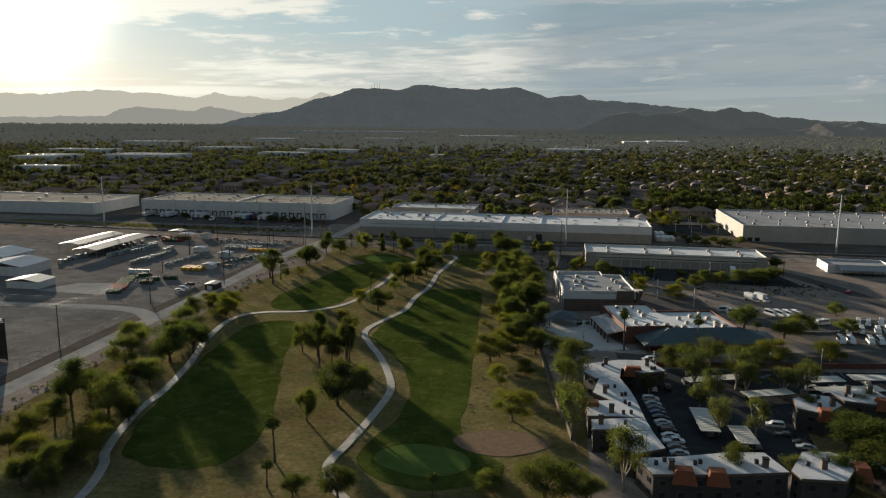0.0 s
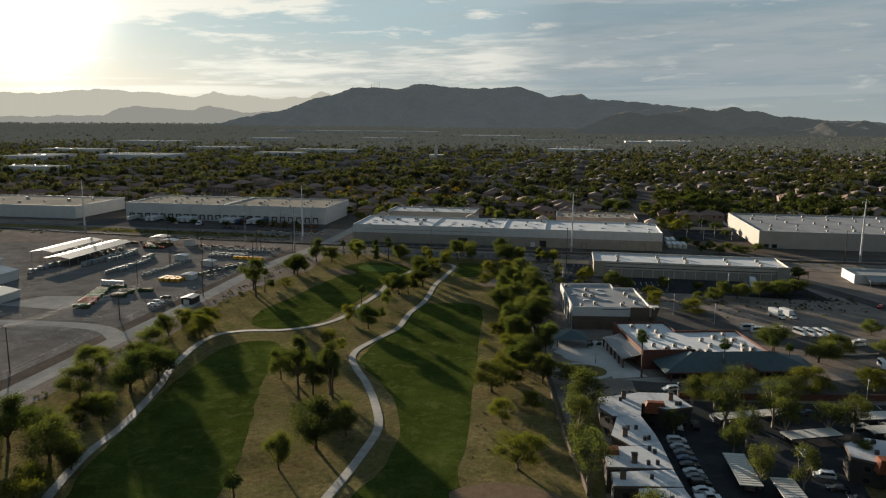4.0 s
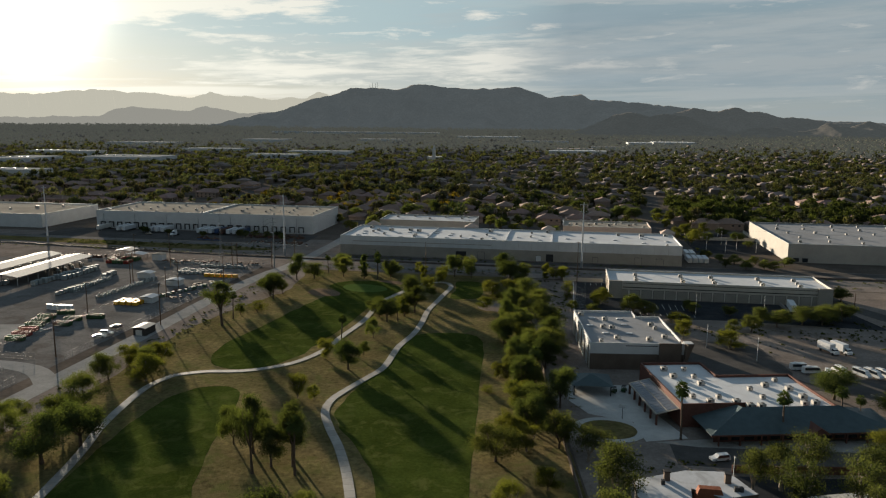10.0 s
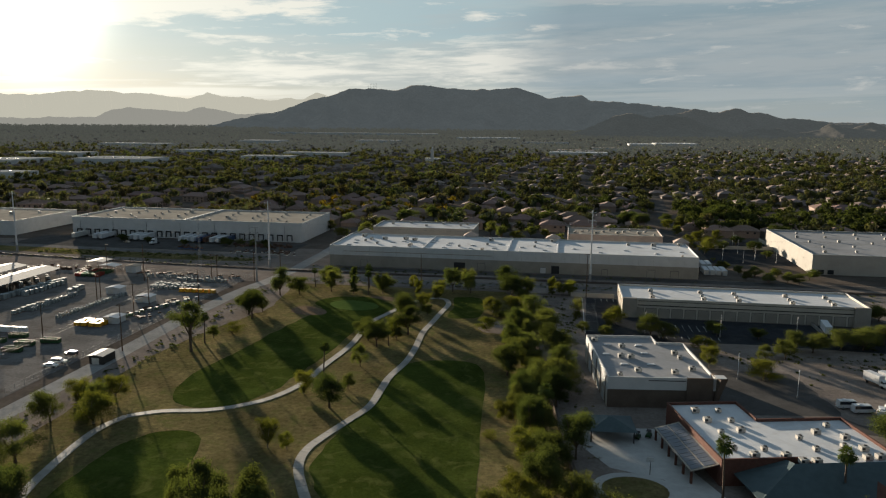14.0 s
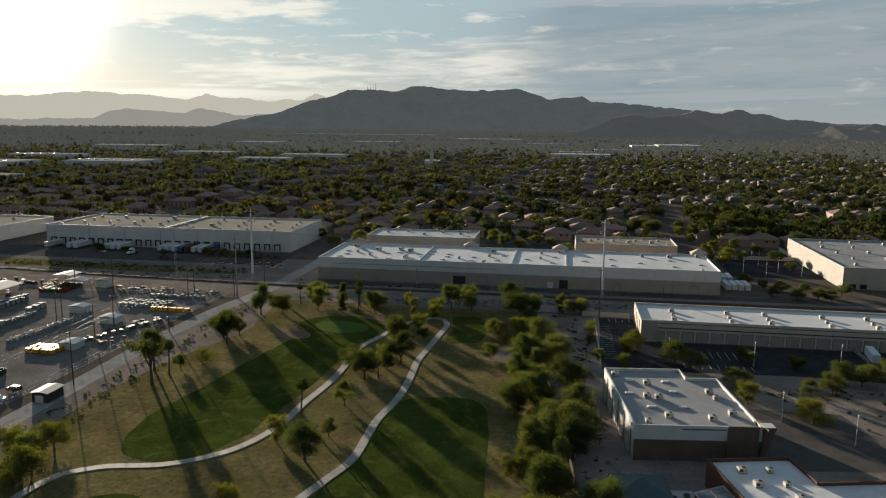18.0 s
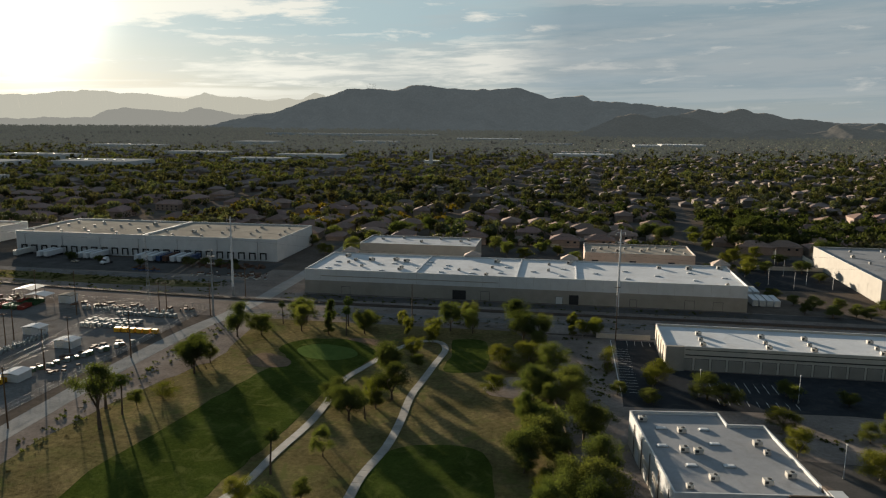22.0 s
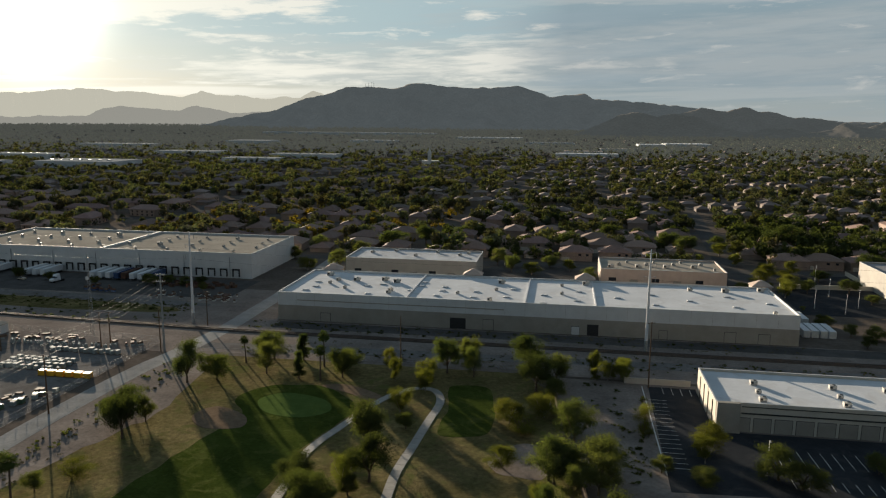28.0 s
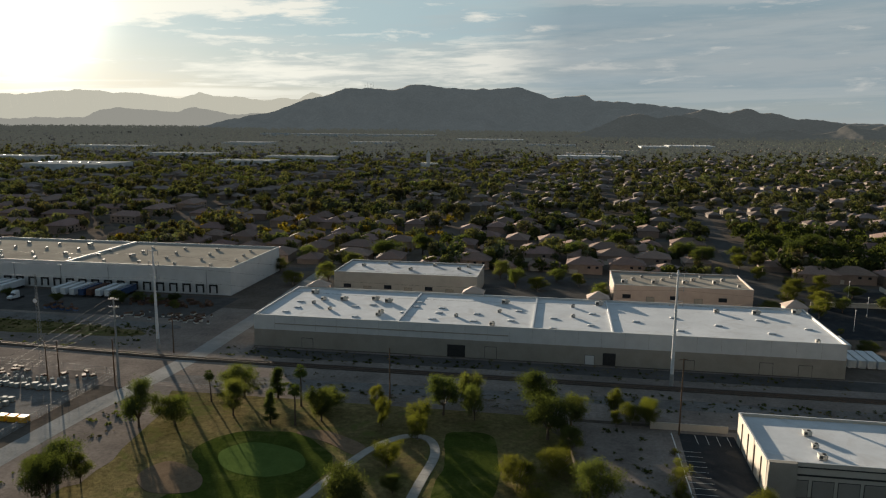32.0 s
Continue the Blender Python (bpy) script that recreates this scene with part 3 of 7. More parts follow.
# the yard, the railway land, roads
sheet("ground_yard", [(-620, 60), (-174, 60), (-173, 470), (-620, 470)], 0.025, "gravel", "grey gravel of the storage yard", "ground", smooth_edge=False)
ribbon("road_yard", [(-163, 100), (-163.5, 187), (-164, 250), (-164, 300), (-164.5, 340), (-165.5, 385), (-163.5, 430), (-159.5, 455), (-157, 485), (-157, 512), (-157, 545), (-160, 640)], 7.4, 0.06, "road", "worn pale road beside the yard fence", "road")
ribbon("road_yard_entrance", [(-164, 268), (-185, 281), (-240, 279), (-420, 268)], 7.0, 0.05, "road", "worn pale entrance road of the yard", "road")
sheet("ground_rail_land", [(-900, 452), (700, 452), (700, 498), (-142, 499), (-150, 548), (-900, 548)], 0.03, "dirt", "bare brown dirt along the railway", "ground", smooth_edge=False)
tagged(link("rail_bed", ribbon_mesh(bmesh.new(), [(-900, 530), (-460, 507), (-250, 486), (-160, 481), (200, 480), (900, 482)], 3.6, 0.35, 0.4), "ballast"), "dark ballast bed of the railway track", "railway", kind="structure")
for off in (-0.75, 0.75):
    tagged(link("rail", ribbon_mesh(bmesh.new(), [(-900, 530 + off), (-460, 507 + off), (-250, 486 + off), (-160, 481 + off), (200, 480 + off), (900, 482 + off)], 0.16, 0.55, 0.25), "rail"), "rusty steel rail", "railway", kind="structure")
sv, sf = [], []
for k in range(1150):
    x = -330 + k * .6
    yc = float(np.interp(x, (-900, -460, -250, -160, 200, 900), (530, 507, 486, 481, 480, 482)))
    b = len(sv)
    sv += [(x + dx, yc + dy, z) for z in (.30, .42) for dx, dy in ((0, -1.25), (.24, -1.25), (.24, 1.25), (0, 1.25))]
    sf += [(b + 4, b + 5, b + 6, b + 7)] + [(b + i, b + (i + 1) % 4, b + 4 + (i + 1) % 4, b + 4 + i) for i in range(4)]
mesh_stuff("railway_sleepers", sv, sf, "wood", "weathered brown wooden sleepers under the rails", "railway")
sheet("ground_track_south", [(-150, 458), (-40, 463), (110, 464), (300, 462), (300, 470), (110, 472), (-40, 470), (-150, 466)], 0.045, "gravel", "pale dirt service track beside the railway", "road", wobble=1.5)
sheet("ground_service_strip", [(-140, 488), (60, 489), (330, 488), (330, 497), (58, 498), (-140, 497)], 0.045, "old_asphalt", "dark packed service strip behind the warehouse", "road", smooth_edge=False)
sheet("ground_green_verge", [(-420, 512), (-330, 504), (-250, 499), (-195, 501), (-200, 511), (-300, 518), (-420, 524)], 0.05, "rough_grass", "green weedy verge along the railway", "grass", wobble=2.0)
sheet("ground_track_north", [(-420, 524), (-300, 519), (-200, 513), (-180, 516), (-200, 521), (-300, 527), (-420, 532)], 0.055, "gravel", "pale dirt track along the truck yard", "road", wobble=1.0)
sheet("ground_asphalt_east", [(74, 548), (122, 548), (122, 640), (74, 640)], 0.055, "asphalt", "dark asphalt parking lot", "pavement", smooth_edge=False)
sheet("ground_lots", [(9, 20), (420, 20), (420, 450), (-30, 450), (-12, 300), (2, 203)], 0.035, "dirt", "brown dirt and gravel between the buildings", "ground", smooth_edge=False)
sheet("ground_asphalt_b", [(-3, 380), (-1, 447), (13, 447), (13, 416), (112, 416), (120, 380), (60, 384)], 0.05, "asphalt", "dark asphalt parking lot", "pavement", smooth_edge=False)
sheet("ground_asphalt_north", [(-142, 548), (64, 546), (80, 560), (110, 560), (110, 640), (-165, 640)], 0.04, "old_asphalt", "worn asphalt yards behind the warehouse", "pavement", smooth_edge=False)
sheet("ground_asphalt_dock", [(-370, 528), (-178, 528), (-178, 566), (-370, 566)], 0.05, "old_asphalt", "worn asphalt truck yard", "pavement", smooth_edge=False)
ribbon("road_street", [(60, 560), (61, 624), (70, 722), (79, 834), (93, 1000)], 11.0, 0.07, "old_asphalt", "residential street of worn asphalt", "road")
for pts, w in (([(-330, 660), (-336, 709), (-338, 774), (-348, 842), (-350, 962)], 15), ([(-100, 980), (-89, 1100), (-71, 1343), (-60, 1500)], 11), ([(20, 1080), (24, 1180), (30, 1330)], 10), ([(-420, 905), (-100, 925), (300, 935)], 9), ([(-380, 770), (-60, 775), (70, 780)], 8), ([(85, 760), (320, 770)], 8)):
    ribbon("road_suburb", pts, w, .06, "old_asphalt", "suburban street of worn asphalt", "road")
ribbon("road_behind", [(-300, 640), (-160, 636), (110, 640), (400, 640)], 9.0, 0.06, "old_asphalt", "street of worn asphalt behind the warehouses", "road")


# Mountains: ridges with spurs
def ridge(name, y, peaks, depth, seed, material, label, reach=4925, bend=1.0):
    """A range along x at distance y: its crest runs over the peaks (x, height), its foot lies depth in front."""
    nx, ny = 330, 34
    x0, x1 = peaks[0][0], peaks[-1][0]
    px, pz = zip(*peaks)
    foot = ground_z(y - depth) - 4
    verts = []

    def put(x, y, z):
        k = min(bend, reach / (y * 0.972 + abs(min(x, 0)) * 0.158))   # the ends of the range bend in
        verts.append((x * k, y * k, 81 + (z - 81) * k))

    for j in range(ny):
        s = j / (ny - 1)
        for i in range(nx):
            x = x0 + (x1 - x0) * i / (nx - 1)
            crest = float(np.interp(x, px, pz))
            crest += 9 * noise.fractal((x * 0.013, seed, 0), 0.9, 2.1, 5) * min(1, (crest - foot) / 60)
            spur = noise.ridged_multi_fractal((x * 0.0062, s * 1.3 + seed, seed), 0.9, 2.2, 5, 1.0, 2.0)
            prof = s ** 1.15
            h = foot + (crest - foot) * prof * (1 - 0.75 * (1 - s) ** 0.7 * (1.55 - spur))
            put(x, y - depth * (1 - s) + 0.2 * depth * noise.noise((x * 0.006, s * 2, seed)) * (1 - s), h)
    for i in range(nx):
        put(x0 + (x1 - x0) * i / (nx - 1), y + 30, foot)
    faces = [(j * nx + i, j * nx + i + 1, (j + 1) * nx + i + 1, (j + 1) * nx + i) for j in range(ny) for i in range(nx - 1)]
    ob = mesh_stuff(name, verts, faces, material, label, "mountain", kind="structure")
    ob.data.polygons.foreach_set("use_smooth", [True] * len(ob.data.polygons))


ridge("backdrop_far_range", 4860, [(-4900, 180), (-4025, 251), (-3755, 240), (-3509, 256), (-3245, 275), (-3010, 252), (-2861, 252), (-2673, 230), (-2528, 218), (-2402, 253), (-2301, 230), (-2138, 223), (-1957, 201), (-1817, 220), (-1719, 213), (-1631, 261), (-1522, 224), (-1200, 150)], 60, 1.3, "mountain_far_haze", "far desert mountain range paled by emitted haze", 4930, 1.1)
ridge("backdrop_left_hills", 4480, [(-4600, 60), (-3725, 82), (-3433, 79), (-3104, 91), (-2984, 86), (-2901, 124), (-2760, 153), (-2623, 140), (-2391, 123), (-2237, 152), (-2124, 131), (-1974, 111), (-1825, 118), (-1650, 84), (-1500, 60), (-1350, 42), (-1200, 26), (-1000, 18)], 90, 2.7, "mountain_left_haze", "low desert hills with haze as emission", 4890, 1.1)
ridge("backdrop_main_range", 4700, [(-2200, 70), (-1946, 112), (-1829, 132), (-1655, 197), (-1484, 233), (-1371, 272), (-1279, 272), (-1205, 275), (-1077, 265), (-932, 299), (-789, 282), (-611, 268), (-384, 272), (-314, 279), (-193, 245), (-124, 215), (12, 232), (79, 235), (131, 205), (348, 192), (546, 173), (838, 141), (1300, 90), (2600, 60)], 620, 4.1, "mountain_main_haze", "dark grey-brown desert mountain range")
ridge("backdrop_right_hills", 4250, [(300, 60), (604, 132), (661, 152), (780, 131), (874, 154), (954, 130), (1026, 130), (1085, 108), (1171, 100), (1256, 97), (1341, 80), (1700, 60), (2600, 40)], 420, 6.2, "mountain_right_haze", "brown desert hills with steep spurs")
ridge("backdrop_front_hills", 3650, [(0, 16), (165, 84), (265, 122), (367, 103), (466, 114), (516, 101), (591, 81), (667, 50), (760, 36), (860, 56), (931, 57), (1000, 34), (1100, 50), (1153, 82), (1236, 56), (1303, 86), (1400, 60), (1500, 30), (1700, 18)], 330, 8.8, "mountain_front_haze", "steep brown desert foothills")

for x, z, h in ((-1243, 272, 26), (-1225, 272, 34), (-1206, 274, 30), (-1192, 273, 36)):
    k = 4925 / (4700 * 0.972 + abs(x) * 0.158)
    m = thing("ridge_mast", x * min(1, k), 4700 * min(1, k), 81 + (z - 89) * min(1, k), "thin grey broadcast mast on the mountain crest", "mast", "broadcast masts")
    part("shaft", tube(bmesh.new(), [(0, 0, 0), (0, 0, h + 8)], (1.1, .7), 4), "dark_metal", m)

# Flat-roofed buildings
def hall(name, x0, y0, x1, y1, h, wall, roof, label, category="warehouse", band=None, band_h=0.0, parapet=0.7, coping="white_wall", t=0.3):
    """Four walls with a parapet, a roof deck between them, and a coping; band: a lower course of another colour, set proud."""
    e = thing(name, (x0 + x1) / 2, y0, 0, label, category)
    w, d = (x1 - x0) / 2, y1 - y0
    for nm, q in (("wall", (-w, 0, 0, w, t, h)), ("wall", (-w, d - t, 0, w, d, h)), ("wall", (-w, t, 0, -w + t, d - t, h)), ("wall", (w - t, t, 0, w, d - t, h))):
        part(nm, boxed(*q), wall, e)
    part("roof", boxed(-w + t, t, h - parapet - 0.4, w - t, d - t, h - parapet), roof, e)
    for q in ((-w - .06, -.06, h, w + .06, t + .06, h + .12), (-w - .06, d - t - .06, h, w + .06, d + .06, h + .12), (-w - .06, t + .06, h, -w + t + .06, d - t - .06, h + .12), (w - t - .06, t + .06, h, w + .06, d - t - .06, h + .12)):
        part("coping", boxed(*q), coping, e)
    if band:
        for q in ((-w - .1, -.1, 0, w + .1, -.003, band_h), (-w - .1, 0, 0, -w - .003, d, band_h), (w + .003, 0, 0, w + .1, d, band_h)):
            part("wall_band", boxed(*q), band, e)
    return e


CB_TURN = 7.0


def commercial_building():
    """An L-shaped flat-roofed block, turned a little, its north-east corner cut out."""
    h, t, w, d, bw, bd = 9.0, 0.3, 30.6, 34.5, 22.0, 42.0
    e = thing("office_building", 1.4, 312.8, 0, "square commercial building with white and brown walls", "building", rz=CB_TURN)
    for q in ((0, 0, w, t), (0, t, t, bd), (t, bd - t, bw, bd), (bw - t, d, bw, bd - t), (bw, d - t, w, d), (w - t, t, w, d - t)):
        part("wall", boxed(q[0], q[1], 0, q[2], q[3], h), "white_wall", e)
        part("coping", boxed(q[0] - .05, q[1] - .05, h, q[2] + .05, q[3] + .05, h + .12), "white_wall", e)
    part("roof", boxed(t, t, 7.9, w - t, d - t, 8.3), "grey_roof", e)
    part("roof", boxed(t, d - t, 7.9, bw - t, bd - t, 8.3), "grey_roof", e)
    part("wall_band", boxed(-.1, -.1, 0, w + .1, -.003, 5.4), "brown_wall", e)
    part("wall_band", boxed(w + .003, 0, 0, w + .1, d, 5.4), "brown_wall", e)
    part("wall_band", boxed(-.1, 0, 0, -.003, bd, 4.6), "cream_wall", e)
    return e


hall("warehouse", -142, 500, 58, 546, 11.5, "white_wall", "white_roof", "long white and grey-tan warehouse with a flat white roof", band="tan_wall", band_h=6.2)
hall("warehouse", 13, 417, 110, 444, 8.0, "cream_wall", "white_roof", "long cream commercial building with a white flat roof and loading doors")
hall("warehouse", -352, 570, -184, 630, 13.0, "white_wall", "tan_roof", "large white distribution warehouse with dock doors")
hall("warehouse", 121.5, 526, 330, 621, 11.0, "pale_wall", "grey_roof", "large white warehouse with a grey flat roof")
hall("office_building", -139.5, 587, -71, 618, 10.0, "pale_wall", "aged_roof", "cream commercial building with a pale flat roof", "building")
hall("office_building", -9, 590, 51, 622, 8.6, "pink_wall", "tan_roof", "pinkish stucco commercial building with a flat roof", "building")
commercial_building()
hall("warehouse", -530, 560, -390, 628, 10.0, "white_wall", "tan_roof", "white warehouse with a tan flat roof")

# Trees
def leaf_mesh(name, centres, spread, per, size, material, seed, flat=0.8):
    """Many small three-cornered leaves, spread round each centre."""
    r = np.random.default_rng(seed)
    c = np.repeat(np.asarray(centres, float), per, 0)
    c = c + r.normal(size=c.shape) * np.asarray(spread) * 0.5
    a = r.normal(size=c.shape)
    a /= np.linalg.norm(a, axis=1)[:, None]
    b = np.cross(a, r.normal(size=c.shape))
    b /= np.linalg.norm(b, axis=1)[:, None]
    s = size * r.uniform(0.6, 1.3, (len(c), 1))
    V = np.stack([c - a * s, c + a * s * 0.8 - b * s * 0.7, c + a * s * 0.6 + b * s * 0.7], 1).reshape(-1, 3)
    me = bpy.data.meshes.new(name)
    me.from_pydata(V.tolist(), [], np.arange(len(V)).reshape(-1, 3).tolist())
    me.materials.append(M[material])
    return me


TREE = dict(  # crown base and reach as shares of a height of 10 m, clumps, clump spread, leaf material, bark, label
    dark=(0.24, 4.1, 46, 1.15, "leaf_dark", "bark", "dark green dense round-crowned tree on the dry grass"),
    mesquite=(0.18, 4.7, 46, 1.2, "leaf_mid", "bark", "spreading olive-green mesquite tree with an uneven crown"),
    yellow=(0.14, 4.8, 42, 1.15, "leaf_yellow", "pale_bark", "yellow-green palo verde tree with an airy crown"),
    eucalyptus=(0.22, 3.0, 34, 1.0, "leaf_grey", "pale_bark", "tall open eucalyptus tree with a pale trunk"),
    tall=(0.40, 2.8, 24, 1.0, "leaf_dark", "bark", "tall dark pine with a bare trunk and a ragged crown"),
    conifer=(0.12, 2.4, 30, 0.8, "leaf_dark", "bark", "dark conical evergreen tree"),
    bush=(0.02, 4.4, 22, 1.5, "leaf_yellow", "bark", "low rounded yellow-green bush on bare soil"),
)
ARCH = {}


def tree_kind(kind, v):
    low, reach, clumps, spread, leaf, bark, label = TREE[kind]
    r = random.Random(kind + str(v))
    e = new("tree" if kind != "bush" else "bush")
    tagged(e, label, "tree" if kind != "bush" else "bush", "trees round the golf course")
    bm, tips = bmesh.new(), []
    lean = Vector((r.uniform(-.5, .5), r.uniform(-.5, .5), 0))
    fork = Vector((0, 0, 10 * low * r.uniform(.7, 1))) + lean * low
    if kind == "conifer":
        tube(bm, [(0, 0, -0.2), (0, 0, 5), (0, 0, 9.6)], (.28, .16, .04))
        for k in range(clumps):
            z = 1.6 + 8.0 * k / clumps
            a, q = r.uniform(0, 6.28), reach * (1 - (z / 10.4)) * r.uniform(.45, .95)
            tips.append(Vector((math.cos(a) * q, math.sin(a) * q, z)))
    else:
        tube(bm, [(0, 0, -0.2), fork * .5 + lean * .1, fork], (.36, .27, .22), 7)
        n = r.randint(4, 6)
        for k in range(n):
            a = 6.28 * (k + r.uniform(-.3, .3)) / n
            rise = r.uniform(.5, 1.0)
            end = Vector((math.cos(a) * reach * r.uniform(.35, .75), math.sin(a) * reach * r.uniform(.35, .75), fork.z + (8.6 - fork.z) * rise))
            mid = fork.lerp(end, .5) + Vector((r.uniform(-.4, .4), r.uniform(-.4, .4), -.3))
            tube(bm, [fork, mid, end], (.17, .11, .05), 5)
            for q in range(2):
                s = mid.lerp(end, r.uniform(.1, .7))
                tube(bm, [s, s + Vector((r.uniform(-1.4, 1.4), r.uniform(-1.4, 1.4), r.uniform(.3, 1.4)))], (.07, .03), 4, False)
        zc, zr = (10 * low + 9.6) / 2 + .2, (9.6 - 10 * low) / 2
        lobes = []
        while len(lobes) < (11 if kind != "eucalyptus" else 7):
            u = Vector((r.gauss(0, 1), r.gauss(0, 1), r.gauss(0, 1))).normalized() * r.uniform(.5, .78)
            if u.z > -.75 and all((u - o).length > .36 for o in lobes):
                lobes.append(u)
        for k in range(clumps):
            u = lobes[k % len(lobes)] + Vector((r.gauss(0, .17), r.gauss(0, .17), r.gauss(0, .14)))
            tips.append(Vector((u.x * reach, u.y * reach, max(zc + u.z * zr * 1.05, .7))) + lean)
    part("trunk", bm, bark, e)
    share("crown", leaf_mesh("crown", [tuple(t) for t in tips], (spread * 1.28, spread * 1.28, spread * .95) if kind not in ("tall", "conifer") else (spread * 1.1, spread * 1.1, spread * .7), {"eucalyptus": 190, "tall": 260}.get(kind, 380), 0.125, leaf, v * 31 + len(kind)), e)
    return e


def palm_kind(v):
    r = random.Random("palm%d" % v)
    e = tagged(new("palm_tree"), "tall slender fan palm with a small crown and a dry skirt", "palm", "fan palms")
    lean = r.uniform(-.5, .5)
    bm = tube(bmesh.new(), [(0, 0, -.2), (lean * .2, 0, 3), (lean * .6, .1, 6), (lean, .1, 9.0)], (.30, .21, .18, .17), 7)
    part("trunk", bm, "bark", e)
    for nm, n, z, mtl, up in (("frond", 60, 9.1, "leaf_palm", 1.0), ("dry_skirt", 14, 8.9, "bark", -1.0)):
        bm = bmesh.new()
        for k in range(n):
            a, el = 6.28 * k / n * 2.4 + r.uniform(0, .4), (r.uniform(-.8, 1.35) if up > 0 else r.uniform(-1.45, -1.0))
            d = Vector((math.cos(a) * math.cos(el), math.sin(a) * math.cos(el), math.sin(el)))
            s = d.cross(Vector((0, 0, 1))).normalized()
            o = Vector((lean, .1, z))
            L = r.uniform(1.0, 1.45) if up > 0 else r.uniform(.5, .9)
            for q in range(-3, 4):
                t = (d + s * q * .3).normalized() * (L + .75 - abs(q) * .10) - Vector((0, 0, abs(q) * .08 + (.55 if up > 0 else 0)))
                m1 = o + d * L * .5
                vs = [bm.verts.new(p) for p in (m1, m1.lerp(o + t, .6) + s * .12, o + t, m1.lerp(o + t, .6) - s * .12)]
                bm.faces.new(vs)
        part(nm, bm, mtl, e, "drooping dry fronds" if up < 0 else "")
    return e


def plant(kind, h, places):
    """Trees of a kind and height at (x, y, crown width)."""
    for i, (x, y, w) in enumerate(places):
        v = (int(x * 7 + y * 3)) % 4
        hh = h * (0.92 + 0.16 * ((x * 13 + y * 7) % 10) / 10)
        if (kind, v) not in ARCH:
            ARCH[kind, v] = palm_kind(v) if kind == "palm" else tree_kind(kind, v)
            ARCH[kind, v]["unused"] = 1
        src = ARCH[kind, v]
        nominal = 2.15 * TREE[kind][1] if kind != "palm" else 10
        s = hh / 10
        sx = s if kind == "palm" else max(w / nominal, s * 0.6)
        s = max(s, sx / 1.55) if kind != "bush" else s
        if kind == "palm":
            sx = max(0.85, min(1.15, s))
        m = pose(x, y, 0, 0, 0, (x * 37 + y * 11) % 360) @ Matrix.Diagonal((sx, sx, s, 1))
        if src.get("unused"):
            del src["unused"]
            src.matrix_world = m
        else:
            copy_thing(src, m @ Matrix.Diagonal((1 / src.scale[0], 1 / src.scale[1], 1 / src.scale[2], 1)))


plant("tall", 12.5, [(-148, 352, 8.8)])
plant("tall", 17.5, [(-70, 229, 7.3)])
plant("tall", 20, [(-78, 224, 6.4), (-141, 339, 10.5)])
plant("bush", 2.5, [(-30, 285, 5.0), (40, 278, 4.3), (76, 556, 2.9)])
plant("bush", 5, [(-38, 406, 10.5), (-137, 363, 8.5)])
plant("bush", 10, [(-6, 410, 2.0)])
plant("bush", 2.2, [(-3.9, 432.8, 2.6), (-4.0, 427.3, 2.6), (-4.2, 422.6, 2.6), (-4.8, 414.4, 2.6), (-4.6, 410.4, 2.6)])
plant("conifer", 10, [(-114, 452, 6.7), (-109, 434, 4.8)])
plant("dark", 5, [(72, 298, 13.3), (-86, 370, 9.6), (-56, 141, 6.4), (108, 594, 10.0), (102, 619, 8.8), (2, 156, 8.4)])
plant("dark", 7.5, [(-29, 334, 7.1), (-46, 142, 9.2), (-55, 625, 8.5), (62, 165, 10.8), (-136, 187, 10.6)])
plant("dark", 10, [(-144, 395, 12.3), (-78, 356, 9.6), (-77, 298, 10.2), (72, 186, 13.8), (-142, 390, 9.4), (134, 639, 17.2), (71, 169, 12.6)])
plant("dark", 12.5, [(-142, 425, 10.3), (-64, 448, 9.4), (-38, 453, 11.9), (-70, 373, 10.8), (-75, 228, 8.8), (-15, 352, 11.3), (-11, 330, 9.4), (-13, 310, 9.9), (-8, 277, 9.3), (-137, 180, 12.2), (-129, 220, 15.6), (-126, 230, 13.1), (-82, 234, 9.4), (-72, 234, 9.4), (-62, 193, 14.0), (76, 178, 13.4), (-138, 384, 9.0), (-75, 389, 11.3), (-35, 437, 12.4), (97, 739, 16.3), (110, 713, 23.5), (126, 716, 17.9), (-135, 668, 17.6), (-117, 694, 14.7), (-25, 691, 16.2), (2, 731, 15.6), (38, 704, 14.9), (47, 686, 14.4)])
plant("eucalyptus", 8, [(67, 224, 9.2), (53, 166, 6.2), (59, 169, 5.8), (27, 217, 5.7), (40, 208, 6.2), (62, 244, 9.8), (-1, 244, 9.5)])
plant("eucalyptus", 12, [(42, 191, 6.4), (51, 191, 6.4), (74, 226, 8.5), (40, 163, 6.6), (41, 237, 9.4), (44, 213, 7.1), (55, 220, 7.4), (34, 233, 7.7), (49, 244, 9.7)])
plant("eucalyptus", 16, [(4, 223, 11.6), (4, 184, 9.0), (15, 156, 8.7), (41, 224, 8.9), (54, 227, 9.1), (2, 200, 7.8)])
plant("mesquite", 5, [(-76, 313, 5.5), (-154, 242, 8.8), (7, 151, 10.4), (92, 296, 12.0), (115, 326, 9.3), (110, 299, 9.8), (5, 384, 7.3), (58, 366, 6.2), (46, 397, 5.9), (-68, 403, 5.7), (-73, 366, 5.7), (-83, 363, 10.4), (-4, 389, 5.4), (-141, 356, 5.3), (62, 392, 7.0), (47, 393, 5.5), (26, 386, 10.0), (81, 644, 6.4), (110, 572, 7.9), (56, 584, 8.6), (-14, 151, 8.1), (-132, 150, 9.2), (-110, 133, 9.2)])
